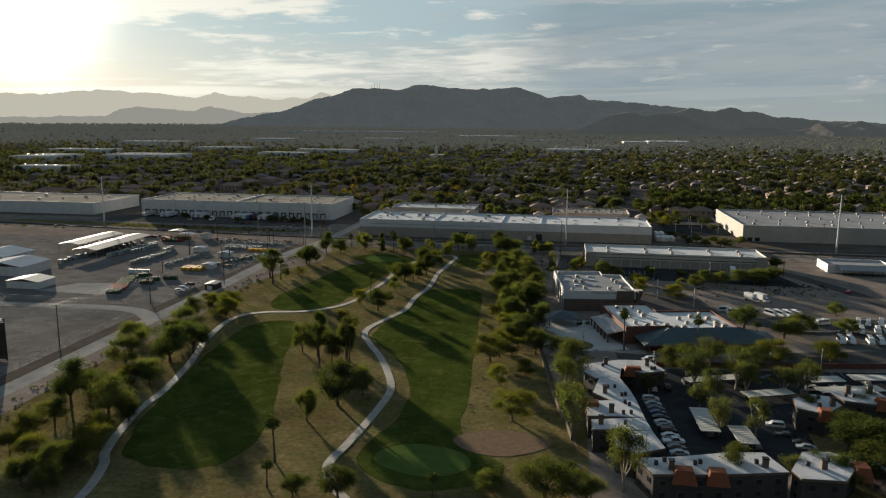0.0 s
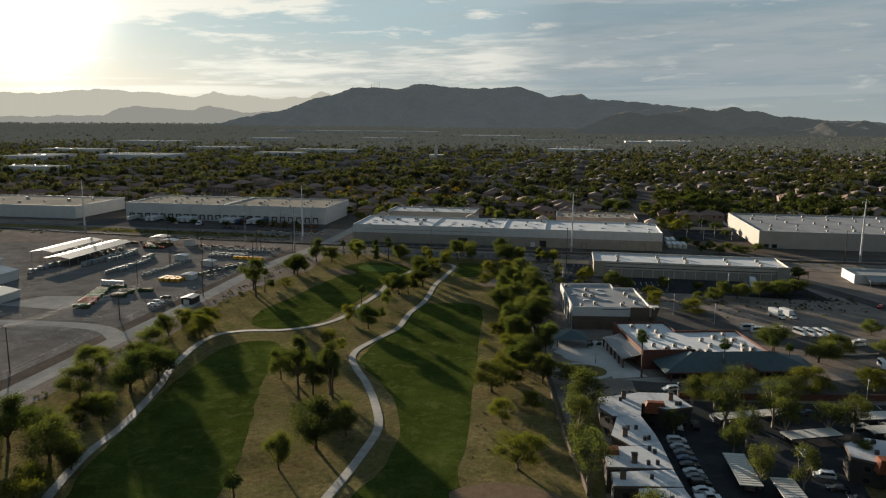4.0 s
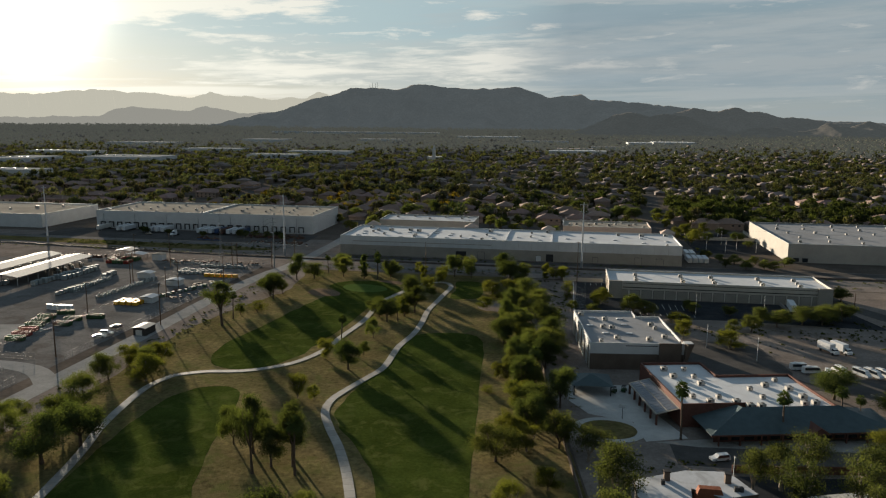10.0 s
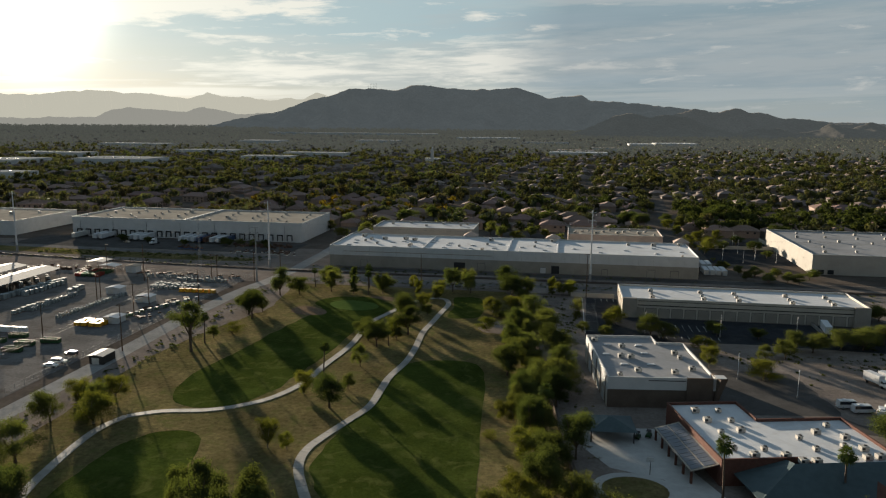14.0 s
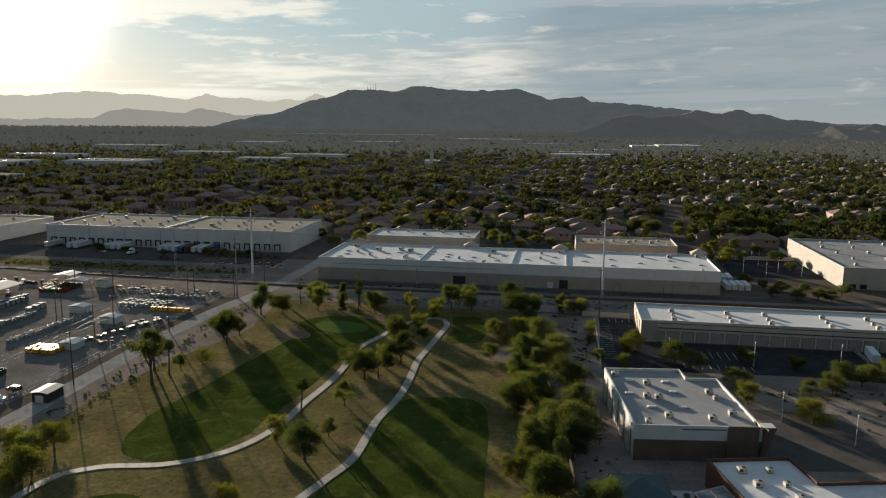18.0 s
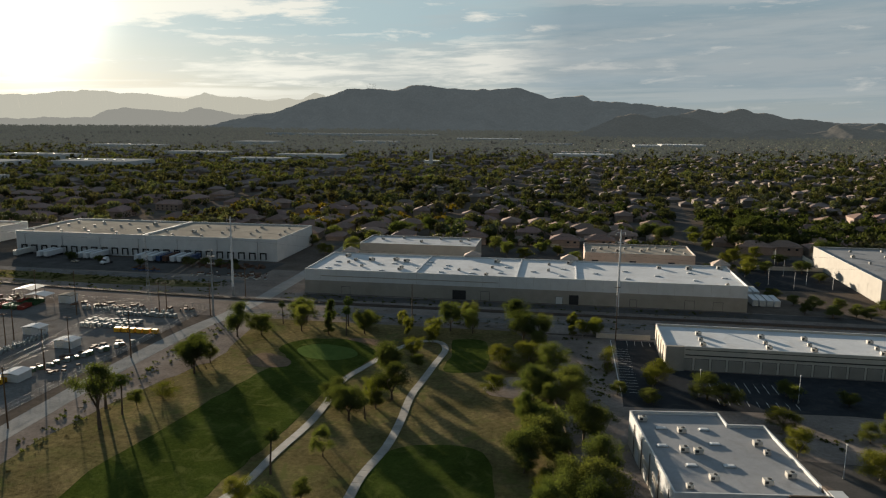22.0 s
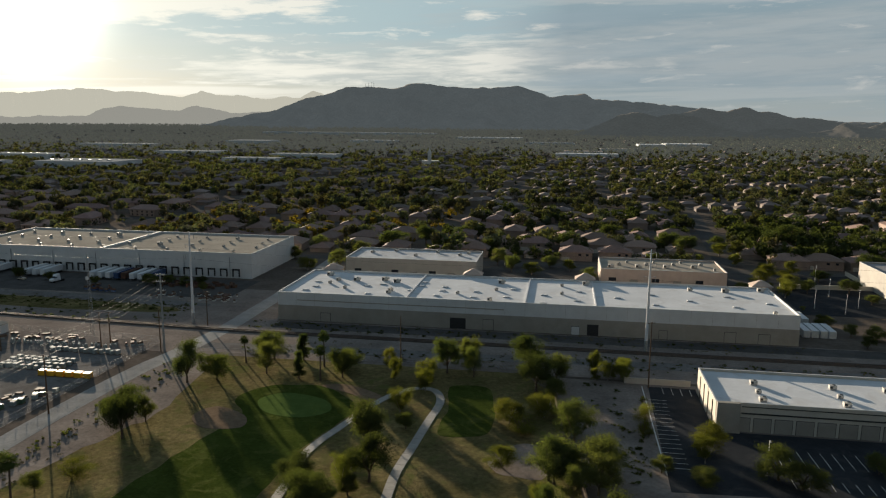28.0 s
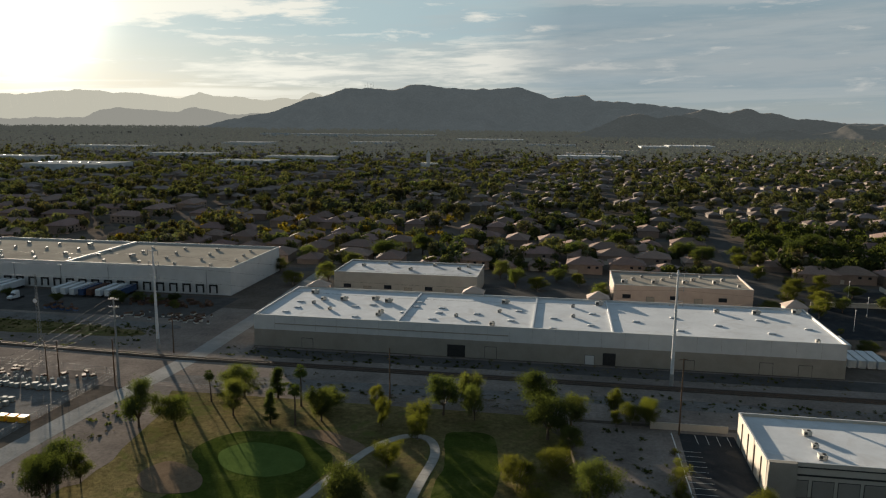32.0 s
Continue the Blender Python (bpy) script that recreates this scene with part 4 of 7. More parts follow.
plant("mesquite", 7.5, [(-98, 445, 11.3), (-78, 334, 5.7), (-23, 299, 7.4), (-17, 287, 7.8), (-117, 135, 8.2), (-113, 141, 9.7), (84, 210, 12.2), (84, 287, 13.7), (99, 389, 10.8), (-141, 286, 8.5), (-11, 359, 8.4), (22, 390, 11.3), (65, 368, 8.2), (-138, 395, 6.0), (-29, 430, 8.0), (70, 377, 8.9), (77, 378, 10.1), (88, 383, 11.6), (96, 384, 10.6), (106, 392, 12.2), (118, 428, 10.9), (-15, 596, 10.4), (88, 590, 9.0), (-183, 628, 10.8), (-35, 629, 11.4), (70, 200, 9.7), (68, 205, 8.3), (-133, 160, 9.6), (-134, 169, 9.9), (-114, 172, 7.9)])
plant("mesquite", 10, [(-134, 429, 11.8), (-124, 451, 12.3), (-58, 456, 8.4), (-89, 238, 7.6), (-29, 447, 10.5), (-24, 403, 11.9), (-30, 381, 13.9), (-19, 383, 14.0), (-24, 354, 12.2), (-20, 318, 12.2), (-14, 269, 10.7), (-8, 250, 9.7), (-140, 212, 11.7), (-124, 199, 10.8), (-148, 275, 9.6), (-122, 175, 15.5), (-149, 229, 10.5), (-67, 181, 8.2), (-57, 202, 8.0), (-23, 240, 12.7), (-13, 321, 14.1), (-2, 151, 13.9), (-25, 345, 11.4), (-19, 376, 10.1), (-21, 307, 11.3), (-121, 437, 8.9), (-96, 438, 9.5), (-55, 446, 7.0), (-64, 631, 11.0), (-55, 613, 9.0)])
plant("mesquite", 10, [(68, 700, 11.2), (-150, 610, 12.5), (-145, 637, 11.5), (-180, 659, 12.4), (-95, 715, 13.3), (-74, 665, 10.2), (75, 686, 10.9), (-206, 640, 12.9), (-140, 252, 13.3), (-137, 238, 10.5)])
plant("palm", 6, [(-63, 144, 5.7), (-26, 146, 5.4), (-74, 358, 5.3)])
plant("palm", 9, [(-16, 304, 7.7), (-15, 300, 7.0), (-132, 446, 8.2), (72, 278, 8.0), (-78, 612, 7.1), (-76, 598, 7.2)])
plant("palm", 12, [(-105, 447, 9.8), (-87, 323, 9.6), (-141, 349, 9.4), (-66, 156, 9.4), (-102, 434, 9.7), (-16, 297, 10.0), (49, 266, 9.8), (67, 277, 8.4)])
plant("palm", 15, [(-68, 225, 11.4), (23, 261, 12.4)])
plant("yellow", 2.5, [(71, 596, 6.0)])
plant("yellow", 5, [(-79, 270, 4.3), (38, 371, 9.7), (92, 261, 12.7), (-28, 299, 5.8), (-41, 385, 8.8), (-17, 449, 3.8)])
plant("yellow", 7.5, [(-83, 448, 5.2), (-69, 439, 7.2), (-17, 457, 5.7), (-9, 454, 6.5), (-72, 414, 7.6), (-75, 369, 6.7), (-88, 307, 7.4), (-84, 270, 6.0), (-32, 417, 10.8), (-21, 276, 9.7), (-22, 252, 8.5), (-16, 247, 10.4), (-18, 218, 8.2), (-136, 276, 14.1), (-112, 149, 14.3), (-12, 191, 13.9), (52, 344, 12.0), (-141, 294, 10.2), (7, 396, 6.7), (37, 354, 7.4), (-79, 438, 5.3), (-68, 431, 6.5), (-41, 410, 8.7), (-13, 450, 6.2), (-8, 450, 6.4), (9, 403, 9.9), (-44, 608, 11.8), (83, 612, 8.6), (-24, 621, 8.4), (-164, 597, 11.2)])
plant("yellow", 7.5, [(-144, 560, 6.2), (71, 254, 14.2), (-123, 147, 10.3), (-114, 160, 9.0), (-127, 194, 8.9), (-150, 289, 10.0)])



def wall_x(y):
    """Where the block wall along the golf course stands."""
    return float(np.interp(y, (181, 208, 262, 300, 352, 400, 436), (4, -1, -8, -13, -19, -25, -30)))


rw = random.Random(11)
for kind, h, y0, y1, step in (("mesquite", 8.5, 258, 398, 16), ("dark", 11, 262, 392, 24), ("yellow", 6, 226, 380, 24)):
    plant(kind, h, [(wall_x(y) - rw.uniform(3.5, 12), y + rw.uniform(-3, 3), rw.uniform(5.5, 11)) for y in range(y0, y1, step)])
plant("mesquite", 5.5, [(82, 501, 6.0), (89, 512, 9.0), (92, 497, 9.0), (101, 514, 7.0), (102, 499, 8.0), (82, 517, 6.0), (107, 497, 8.0), (76, 529, 8.0), (116, 511, 9.0)])
plant("yellow", 8.5, [(69, 603, 10.0), (78, 622, 11.0), (82, 598, 12.0), (93, 635, 9.0), (75, 579, 9.0), (69, 655, 9.0), (66, 685, 11.0)])
plant("mesquite", 4.5, [(-300, 551, 7.5), (-283, 549, 7), (-229, 550, 8.5), (-219, 552, 7.5), (-209, 549, 7), (-254, 544, 6), (-196, 541, 5)])
plant("dark", 4.5, [(-224, 546, 7), (-306, 555, 6), (-203, 553, 6)])


# Rooftop units, skylights, doors
def unit_kind(w, d, h, hood, tone="unit"):
    e = tagged(new("rooftop_unit"), "boxy beige rooftop air-conditioning unit on a flat roof", "air conditioner", "rooftop units")
    part("curb", boxed(-w / 2 + .1, -d / 2 + .1, 0, w / 2 - .1, d / 2 - .1, .3), "metal", e)
    part("cabinet", boxed(-w / 2, -d / 2, .3, w / 2, d / 2, h, bevel=.04), tone, e)
    part("grille", boxed(-w / 2 + .15, -d / 2 - .02, .5, -w * .05, -d / 2 - .002, h - .2), "unit_dark", e)
    if hood:
        part("hood", box(bmesh.new(), w / 2 + .003, -d * .3, .7, w / 2 + .5, d * .3, h - .1, top=.7), tone, e)
    part("fan_guard", tube(bmesh.new(), [(w * .15, 0, h + .003), (w * .15, 0, h + .12)], (.42, .42), 10), "unit_dark", e)
    return e


UNITS = [unit_kind(2.6, 1.8, 1.6, True), unit_kind(1.9, 1.5, 1.3, False), unit_kind(1.4, 1.2, 1.1, False)]
used = set()


def put_unit(k, x, y, z, rz=0):
    m = pose(x, y, z, 0, 0, rz)
    if k in used:
        return copy_thing(UNITS[k], m)
    used.add(k)
    UNITS[k].matrix_world = m


SKY = tagged(new("skylight"), "low white domed skylight on a flat roof", "skylight", "roof skylights")
part("frame", boxed(-1.3, -.7, 0, 1.3, .7, .22), "metal", SKY)
part("dome", boxed(-1.2, -.6, .222, 1.2, .6, .46, top=.72), "white_paint", SKY)
first_sky = True


def put_sky(x, y, z, rz=0):
    global first_sky
    if first_sky:
        first_sky = False
        SKY.matrix_world = pose(x, y, z, 0, 0, rz)
    else:
        copy_thing(SKY, pose(x, y, z, 0, 0, rz))


for x, y in [(-127, 522), (-125, 528), (-117, 529), (-105, 532), (-99, 529), (-118, 514), (-98, 513), (-98, 509), (-70, 513), (-55, 522), (-54, 536), (-56, 504), (-132, 538), (-28, 535), (-28, 520), (25, 537), (39, 537), (50, 503), (54, 541), (-18, 540)]:
    put_unit((int(x) % 3), x, y, 10.8)
for x, y in [(-133, 524), (-131, 515), (-133, 508), (-104, 524), (-87, 524), (-87, 531), (-77, 524), (-77, 517), (-78, 508), (-106, 506), (-110, 520), (-90, 515), (-63, 518), (-48, 525), (-50, 511), (-63, 508), (-35, 517), (-21, 526), (-22, 510), (-6, 518), (8, 526), (22, 518), (38, 528), (38, 511), (52, 519), (-35, 504), (8, 509)]:
    put_sky(x, y, 10.8)
for x, y, k in [(-1, 350, 1), (7.5, 344.5, 1), (6.5, 334, 1), (9.5, 333.5, 1), (10.5, 321, 1), (23.5, 340, 1), (24.5, 335.5, 2), (21, 321, 1), (26.5, 325, 1), (5, 316.5, 2)]:
    put_unit(k, x, y, 8.3, CB_TURN)
for x, y in [(3, 346), (13, 347), (2, 336), (14, 339), (7, 327), (15, 328)]:
    put_sky(x, y, 8.3, CB_TURN)
for x in (26, 47, 61, 82, 98):
    for y, k in ((434, 1), (427, 2), (421, 1)):
        put_unit(k, x + (y - 427) * .05, y, 7.3)
for i in range(9):
    for j in range(4):
        put_unit((i + j) % 3 if (i * j) % 2 else 2, -345 + i * 18.5 + (j * 7) % 9, 577 + j * 13, 12.3)
for i in range(11):
    for j in range(5):
        put_unit(2 if (i + j) % 3 else 1, 131 + i * 17.5 + (j * 5) % 7, 537 + j * 18 + (i * 3) % 6, 10.3)
for x, y in [(-130, 606), (-118, 612), (-105, 600), (-95, 612), (-82, 606), (-78, 612)]:
    put_unit(1, x, y, 9.3)
for i in range(12):
    put_unit(i % 3, -4 + i * 4.6, 597 + (i * 7) % 19, 7.9)
for i in range(8):
    put_unit(i % 3, -515 + i * 15, 575 + (i * 11) % 40, 9.3)


def opening(name, parent, x0, x1, z0, z1, y, material, label=""):
    """A door or window in a frame on a wall that faces -y, at y in the parent's own measures."""
    fr = part(name, boxed(x0 - .12, y - .09, z0, x1 + .12, y - .004, z1 + .12), "dark_metal", parent, label)
    share_bm = boxed(x0, y - .13, z0 + .02, x1, y - .092, z1)
    part("leaf" if "door" in name else "pane", share_bm, material, fr)


A, B, LW, RW, FB, GB, CB, L2 = [o for o in scene.objects if o.parent is None and o.get("category") in ("warehouse", "building")]
for x0, x1, h, mtl in ((-71, -65, 4.2, "dark_metal"), (-58, -54, 4.2, "tan_wall"), (-24, -21, 3.2, "white_wall"), (-18, -14, 4.2, "dark_metal"), (8.5, 11.5, 3.4, "tan_wall"), (32, 36, 4.0, "tan_wall"), (-124, -120, 3.6, "tan_wall"), (44, 48, 3.8, "tan_wall")):
    opening("door", A, x0 + 42, x1 + 42, 0.05, h, -.1, mtl)
for k in range(1, 26):
    part("panel_joint", boxed(-100 + k * 7.7, -.015, 6.3, -100 + k * 7.7 + .06, -.002, 11.4), "tan_wall", A)
part("wall_trim", boxed(-92, -.13, 8.3, -8, -.004, 8.65), "tan_wall", A)
for x in (-89, -42, -15):
    part("roof_divider", boxed(x + 42 - .25, .35, 10.8, x + 42 + .25, 45.6, 11.45), "white_roof", A)
# small hipped towers at the back of the long warehouse
for x in (-134, -68, -18, 56):
    t = thing("entrance_tower", x, 549.2, 0, "pinkish stucco entrance tower with a hipped roof", "building", "entrance towers")
    part("wall", boxed(-4, -3, 0, 4, 3, 11.9), "pink_wall", t)
    part("roof", boxed(-4.5, -3.5, 11.9, 4.5, 3.5, 14.2, top=.12), "pink_wall", t)
# cream building: loading doors, slanted end, side stripes
for k in range(17):
    x = -44 + k * 5.3
    opening("door", B, x, x + 4.3, .05, 3.9, 0, "tan_wall")
part("canopy_trim", boxed(-42, -.2, 5.0, 46, -.004, 5.35), "dark_metal", B)
part("canopy_trim", boxed(-42, -.2, 6.9, 46, -.004, 7.1), "dark_metal", B)
part("end_pier", boxed(-48.6, -1.6, 0, -42.4, -.21, 8.3, top=.93), "tan_wall", B)
part("end_pier", boxed(42.4, -1.6, 0, 48.6, -.21, 8.3, top=.93), "tan_wall", B)
for k in range(4):
    part("downpipe", boxed(-48.72, 4 + k * 6, 0, -48.52, 4.2 + k * 6, 7), "brown_wall", B)
dock = tagged(link("loading_ramp_wall", box(bmesh.new(), 88, 402, -.02, 88.3, 416.5, 1.4), "concrete"), "low concrete wall beside a loading ramp", "wall", kind="structure")
# docks of the distribution warehouse
for k in range(24):
    x = -80 + k * 6.7
    dd = part("dock_door", boxed(x, -.10, 1.2, x + 2.8, -.004, 4.2), "white_paint", LW)
    part("dock_shelter", boxed(x - .55, -.75, .9, x - .05, -.11, 4.7), "dark_metal", dd)
    part("dock_shelter", boxed(x + 2.85, -.75, .9, x + 3.35, -.11, 4.7), "dark_metal", dd)
    part("dock_shelter", boxed(x - .55, -.75, 4.2, x + 3.35, -.105, 4.9), "dark_metal", dd)
for k in range(7):
    part("wall_mast", boxed(-78 + k * 25, -.3, 0, -77.8 + k * 25, -.1, 11), "metal", LW)
part("roof_divider", boxed(-.6, .35, 12.3, .6, 59.6, 13.2), "white_wall", LW)
# grey commercial building: pier, entrance fin, vent strip, pipes and doors
part("wall_pier", boxed(22.3, -.6, 0, 29.6, -.12, 9.3), "brown_wall", CB)
part("wall_fin", loft(bmesh.new(), [[(29.7, -1.0, 0), (30.4, -1.0, 0), (30.4, 3.5, 0), (29.7, 3.5, 0)], [(31.2, -2.0, 9.6), (33.4, -1.4, 9.6), (31.0, 3.5, 9.6), (30.2, 3.5, 9.6)]]), "brown_wall", CB)
part("fin_cap", boxed(30.2, -1.6, 9.6, 33.0, 1.2, 9.75), "white_wall", CB)
part("vent_strip", boxed(11.5, -.08, 8.05, 22, -.004, 8.3), "dark_metal", CB)
for k in (3, 11, 19, 27, 35):
    part("downpipe", boxed(-.3, k, 0, -.12, k + .2, 8.2), "brown_wall", CB)
for k in (5.5, 13.5, 21.5, 30):
    part("side_door", boxed(-.2, k, .05, -.104, k + 3, 3.2), "white_wall", CB)
# right warehouse windows and panel joints
for k in range(22):
    part("panel_joint", boxed(-100 + k * 9, -.015, .2, -100 + k * 9 + .07, -.002, 10.9), "tan_wall", RW)
for x0 in (-101, -96):
    opening("window", RW, x0, x0 + 3, .3, 2.6, 0, "glass")
for b, n, w in ((FB, 6, 67), (GB, 5, 60)):
    for k in range(n):
        x = -w / 2 + 4 + k * (w - 8) / n
        opening("door" if k % 2 else "window", b, x, x + 3.4, .1 if k % 2 else 2.5, 3.4 if k % 2 else 4.2, 0, "tan_wall" if k % 2 else "glass")


# Poles and wires
def wood_pole(x, y, h, arms=1, rz=0, label="tall brown wooden utility pole with a cross arm"):
    e = thing("utility_pole", x, y, 0, label, "utility pole", "utility poles", rz)
    part("shaft", tube(bmesh.new(), [(0, 0, -.3), (0, 0, h)], (.24, .14), 8), "wood", e)
    for k in range(arms):
        z = h - .5 - k * 1.6
        part("cross_arm", boxed(-1.3, .15, z, 1.3, .29, z + .16), "wood", e)
        for s in (-1.15, -.4, .4, 1.15):
            part("insulator", tube(bmesh.new(), [(s, .22, z + .163), (s, .22, z + .42)], (.07, .05), 6), "metal", e)
    return e


def steel_pole(x, y, h):
    e = thing("transmission_pole", x, y, 0, "tall white tapered steel transmission pole", "utility pole", "steel transmission poles")
    part("shaft", tube(bmesh.new(), [(0, 0, -.3), (0, 0, h * .5), (0, 0, h)], (.62, .45, .24), 12), "white_paint", e)
    part("base_collar", tube(bmesh.new(), [(0, 0, 0), (0, 0, 4.2)], (.66, .64), 12), "metal", e)
    for k, z in enumerate((h - 1.5, h - 5.5, h - 10.0)):
        for s in (-1, 1):
            arm = part("arm", tube(bmesh.new(), [(0, 0, z), (s * 1.9, 0, z + .5)], (.12, .07), 6), "white_paint", e)
            part("insulator", tube(bmesh.new(), [(s * 1.9, 0, z + .45), (s * 1.9, 0, z - 1.3)], (.10, .10), 6), "metal", arm)


for x, y in ((-173, 488), (2, 483), (168, 485), (-342, 503), (-515, 520), (338, 487)):
    steel_pole(x, y, 37)
for x, y, h, a in ((-1, 446, 21, 1), (-80, 451, 17.5, 0), (-166, 486, 14, 1), (159, 483, 19, 1), (116, 407, 9, 0), (-177, 229, 15, 1), (-179, 292, 15, 1), (-203, 344, 14, 1), (-221, 406, 15, 1), (-187, 378, 14, 1),
                   (-190, 453, 13, 1), (-252, 458, 15, 1), (-191, 396, 13, 1), (-167, 395, 17, 1), (-165, 335, 17, 1), (-216, 396, 13, 1), (-221, 442, 19, 0), (-174, 160, 15, 1), (-189, 457, 12, 1)):
    wood_pole(x, y, h, a, (x * 7) % 30)
dbl = thing("utility_pole", -164.5, 452, 0, "dark double steel and wood power pole with several arms", "utility pole", "utility poles")
part("shaft", tube(bmesh.new(), [(-.5, 0, -.3), (-.5, 0, 28)], (.42, .25), 10), "metal", dbl)
part("shaft", tube(bmesh.new(), [(-1.9, 0, -.3), (-1.9, 0, 15)], (.22, .16), 8), "wood", dbl)
for z in (27.4, 25.0, 22.0):
    part("cross_arm", boxed(-2.2, -.1, z, 1.2, .1, z + .22), "metal", dbl)
    for s in (-2.1, -1.3, .3, 1.1):
        part("insulator", tube(bmesh.new(), [(s, 0, z + .223), (s, 0, z + .6)], (.09, .07), 6), "white_paint", dbl)


def wire(a, b, sag, label="sagging overhead power line"):
    a, b = Vector(a), Vector(b)
    pts = [a.lerp(b, k / 14) - Vector((0, 0, sag * 4 * (k / 14) * (1 - k / 14))) for k in range(15)]
    tagged(link("power_line", tube(bmesh.new(), pts, [.028] * 15, 4, False), "dark_metal"), label, "power line", "overhead power lines")


for z, off in ((27.7, -2.1), (27.7, 1.1), (25.3, -2.1), (25.3, 1.1), (22.3, -1.3), (22.3, 1.1)):
    wire((-164.5 + off, 452, z), (-166 + off, 340, 17.5 if z > 24 else 16.2), 1.5)
    wire((-166 + off, 340, 17.5 if z > 24 else 16.2), (-177 + off, 229, 15), 1.5)
for x0, x1 in ((-515, -342), (-342, -173), (-173, 2), (2, 168)):
    y0, y1 = [520 if x < -400 else 503 if x < -300 else 488 if x < -100 else 483 if x < 50 else 485 for x in (x0, x1)]
    for z in (35.7, 31.7, 27.2):
        wire((x0 + 1.9, y0, z - 1), (x1 + 1.9, y1, z - 1), 2.6)
# lattice radio mast
mast = thing("lattice_mast", -205, 470, 0, "thin grey lattice radio mast with a small dish", "mast")
for k in range(3):
    a = 6.28 * k / 3
    part("leg", tube(bmesh.new(), [(math.cos(a) * .9, math.sin(a) * .9, 0), (math.cos(a) * .3, math.sin(a) * .3, 30)], (.06, .04), 5), "metal", mast)
for k in range(24):
    z, q = k * 1.25, .9 - .6 * k / 24
    bm = bmesh.new()
    for j in range(3):
        a, b = 6.28 * j / 3, 6.28 * (j + 1) / 3
        tube(bm, [(math.cos(a) * q, math.sin(a) * q, z), (math.cos(b) * q * .97, math.sin(b) * q * .97, z + 1.25)], (.03, .03), 4, False)
    part("brace", bm, "metal", mast)
part("dish", tube(bmesh.new(), [(0, -.5, 21), (0, -1.0, 21)], (.25, .8), 12), "white_paint", mast)


# Fences and walls
def fence(x0, y0, x1, y1, h=2.2, step=4.0, label="chain-link fence with steel posts"):
    L = math.hypot(x1 - x0, y1 - y0)
    e = thing("fence", x0, y0, 0, label, "fence", rz=math.degrees(math.atan2(y1 - y0, x1 - x0)))
    bm = tube(bmesh.new(), [(0, 0, -.2), (0, 0, h)], (.05, .05), 5)
    p = part("post", bm, "metal", e)
    for k in range(1, int(L / step) + 1):
        share("post", p.data, e, pose(k * step, 0, 0))
    for z in (h - .05, h * .5, .15):
        part("rail", boxed(0, .052, z, L, .09, z + .04), "metal", e)
    bm = bmesh.new()
    n = int(L / .5)
    for k in range(n):
        for s in (1, -1):
            a, b = (k * .5, 0, .1 if s > 0 else h), (k * .5 + .5, 0, h if s > 0 else .1)
            vs = [bm.verts.new(p) for p in ((a[0], -.004 * s, a[2]), (a[0] + .03, -.004 * s, a[2]), (b[0] + .03, -.004 * s, b[2]), (b[0], -.004 * s, b[2]))]
            bm.faces.new(vs)
    w = part("wire_mesh", bm, "metal", e)
    w["kind"] = "stuff"


fence(-173.4, 150, -174.6, 268)
fence(-174.2, 290, -172, 462)
fence(-172, 462, -300, 470)
fence(-184, 288, -330, 286)
fence(-184, 274, -330, 270)
fence(-158, 455, -31, 455, 1.5, 5)


def block_wall(pts, h, material, label, name="garden_wall"):
    for a, b in zip(pts, pts[1:]):
        L = math.hypot(b[0] - a[0], b[1] - a[1])
        e = thing(name, a[0], a[1], 0, label, "wall", rz=math.degrees(math.atan2(b[1] - a[1], b[0] - a[0])))
        part("wall_panel", boxed(.1, -.1, -.1, L - .1, .1, h), material, e)
        part("cap", boxed(.1, -.14, h, L - .1, .14, h + .08), material, e)
        for k in range(int(L / 9) + 1):
            q = min(k * 9, L - .4)
            part("pier", boxed(q, -.17, -.1, q + .38, .17, h + .18), material, e)


block_wall([(4, 181), (-1, 208), (-8, 262), (-13, 300), (-19, 352), (-25, 400), (-30, 436)], 1.9, "block", "grey-brown block wall along the golf course")
block_wall([(-8, 449), (12, 449)], 1.9, "cream_wall", "cream block wall beside the parking lot")
block_wall([(32, 244), (75, 250), (125, 259)], 1.9, "brick", "brown block wall behind the carports")
block_wall([(78, 600), (122, 602), (122, 640)], 2.2, "cream_wall", "cream block wall round a loading court")
# parking lot lamps
for x, y in ((82, 560), (92, 552), (101, 563), (111, 555), (96, 585), (-60, 630), (100, 618), (20, 392), (48, 392), (76, 394), (44, 344), (58, 330), (84, 246), (30, 234)):
    e = thing("street_lamp", x, y, .04, "slim pale parking lot lamp post", "street lamp", "parking lot lamps")
    part("post", tube(bmesh.new(), [(0, 0, 0), (0, 0, 8.5)], (.10, .07), 6), "white_paint", e)
    part("base", tube(bmesh.new(), [(0, 0, 0), (0, 0, .7)], (.28, .28), 8), "concrete", e)
    part("lamp_head", boxed(-.15, -.8, 8.5, .15, .15, 8.68), "metal", e)
# parking stripes
st = tagged(new("parking_stripes"), "white painted parking stall lines", "marking", kind="structure")
for k in range(17):
    part("stripe", boxed(-2.6, 392 + k * 2.75, .05, 2.9, 392.12 + k * 2.75, .056), "paint", st)
for k in range(9):
    part("stripe", boxed(25 + k * 2.75, 398, .05, 25.12 + k * 2.75, 406.5, .056), "paint", st)
    part("stripe", boxed(25 + k * 2.75, 386.5, .05, 25.12 + k * 2.75, 391, .056), "paint", st)
for k in range(4):
    part("stripe", boxed(3 + k * 2.7, 441, .05, 3.12 + k * 2.7, 446.5, .056), "paint", st)
part("stripe", boxed(-3.0, 388, .05, -2.7, 447, .062), "paint", st)

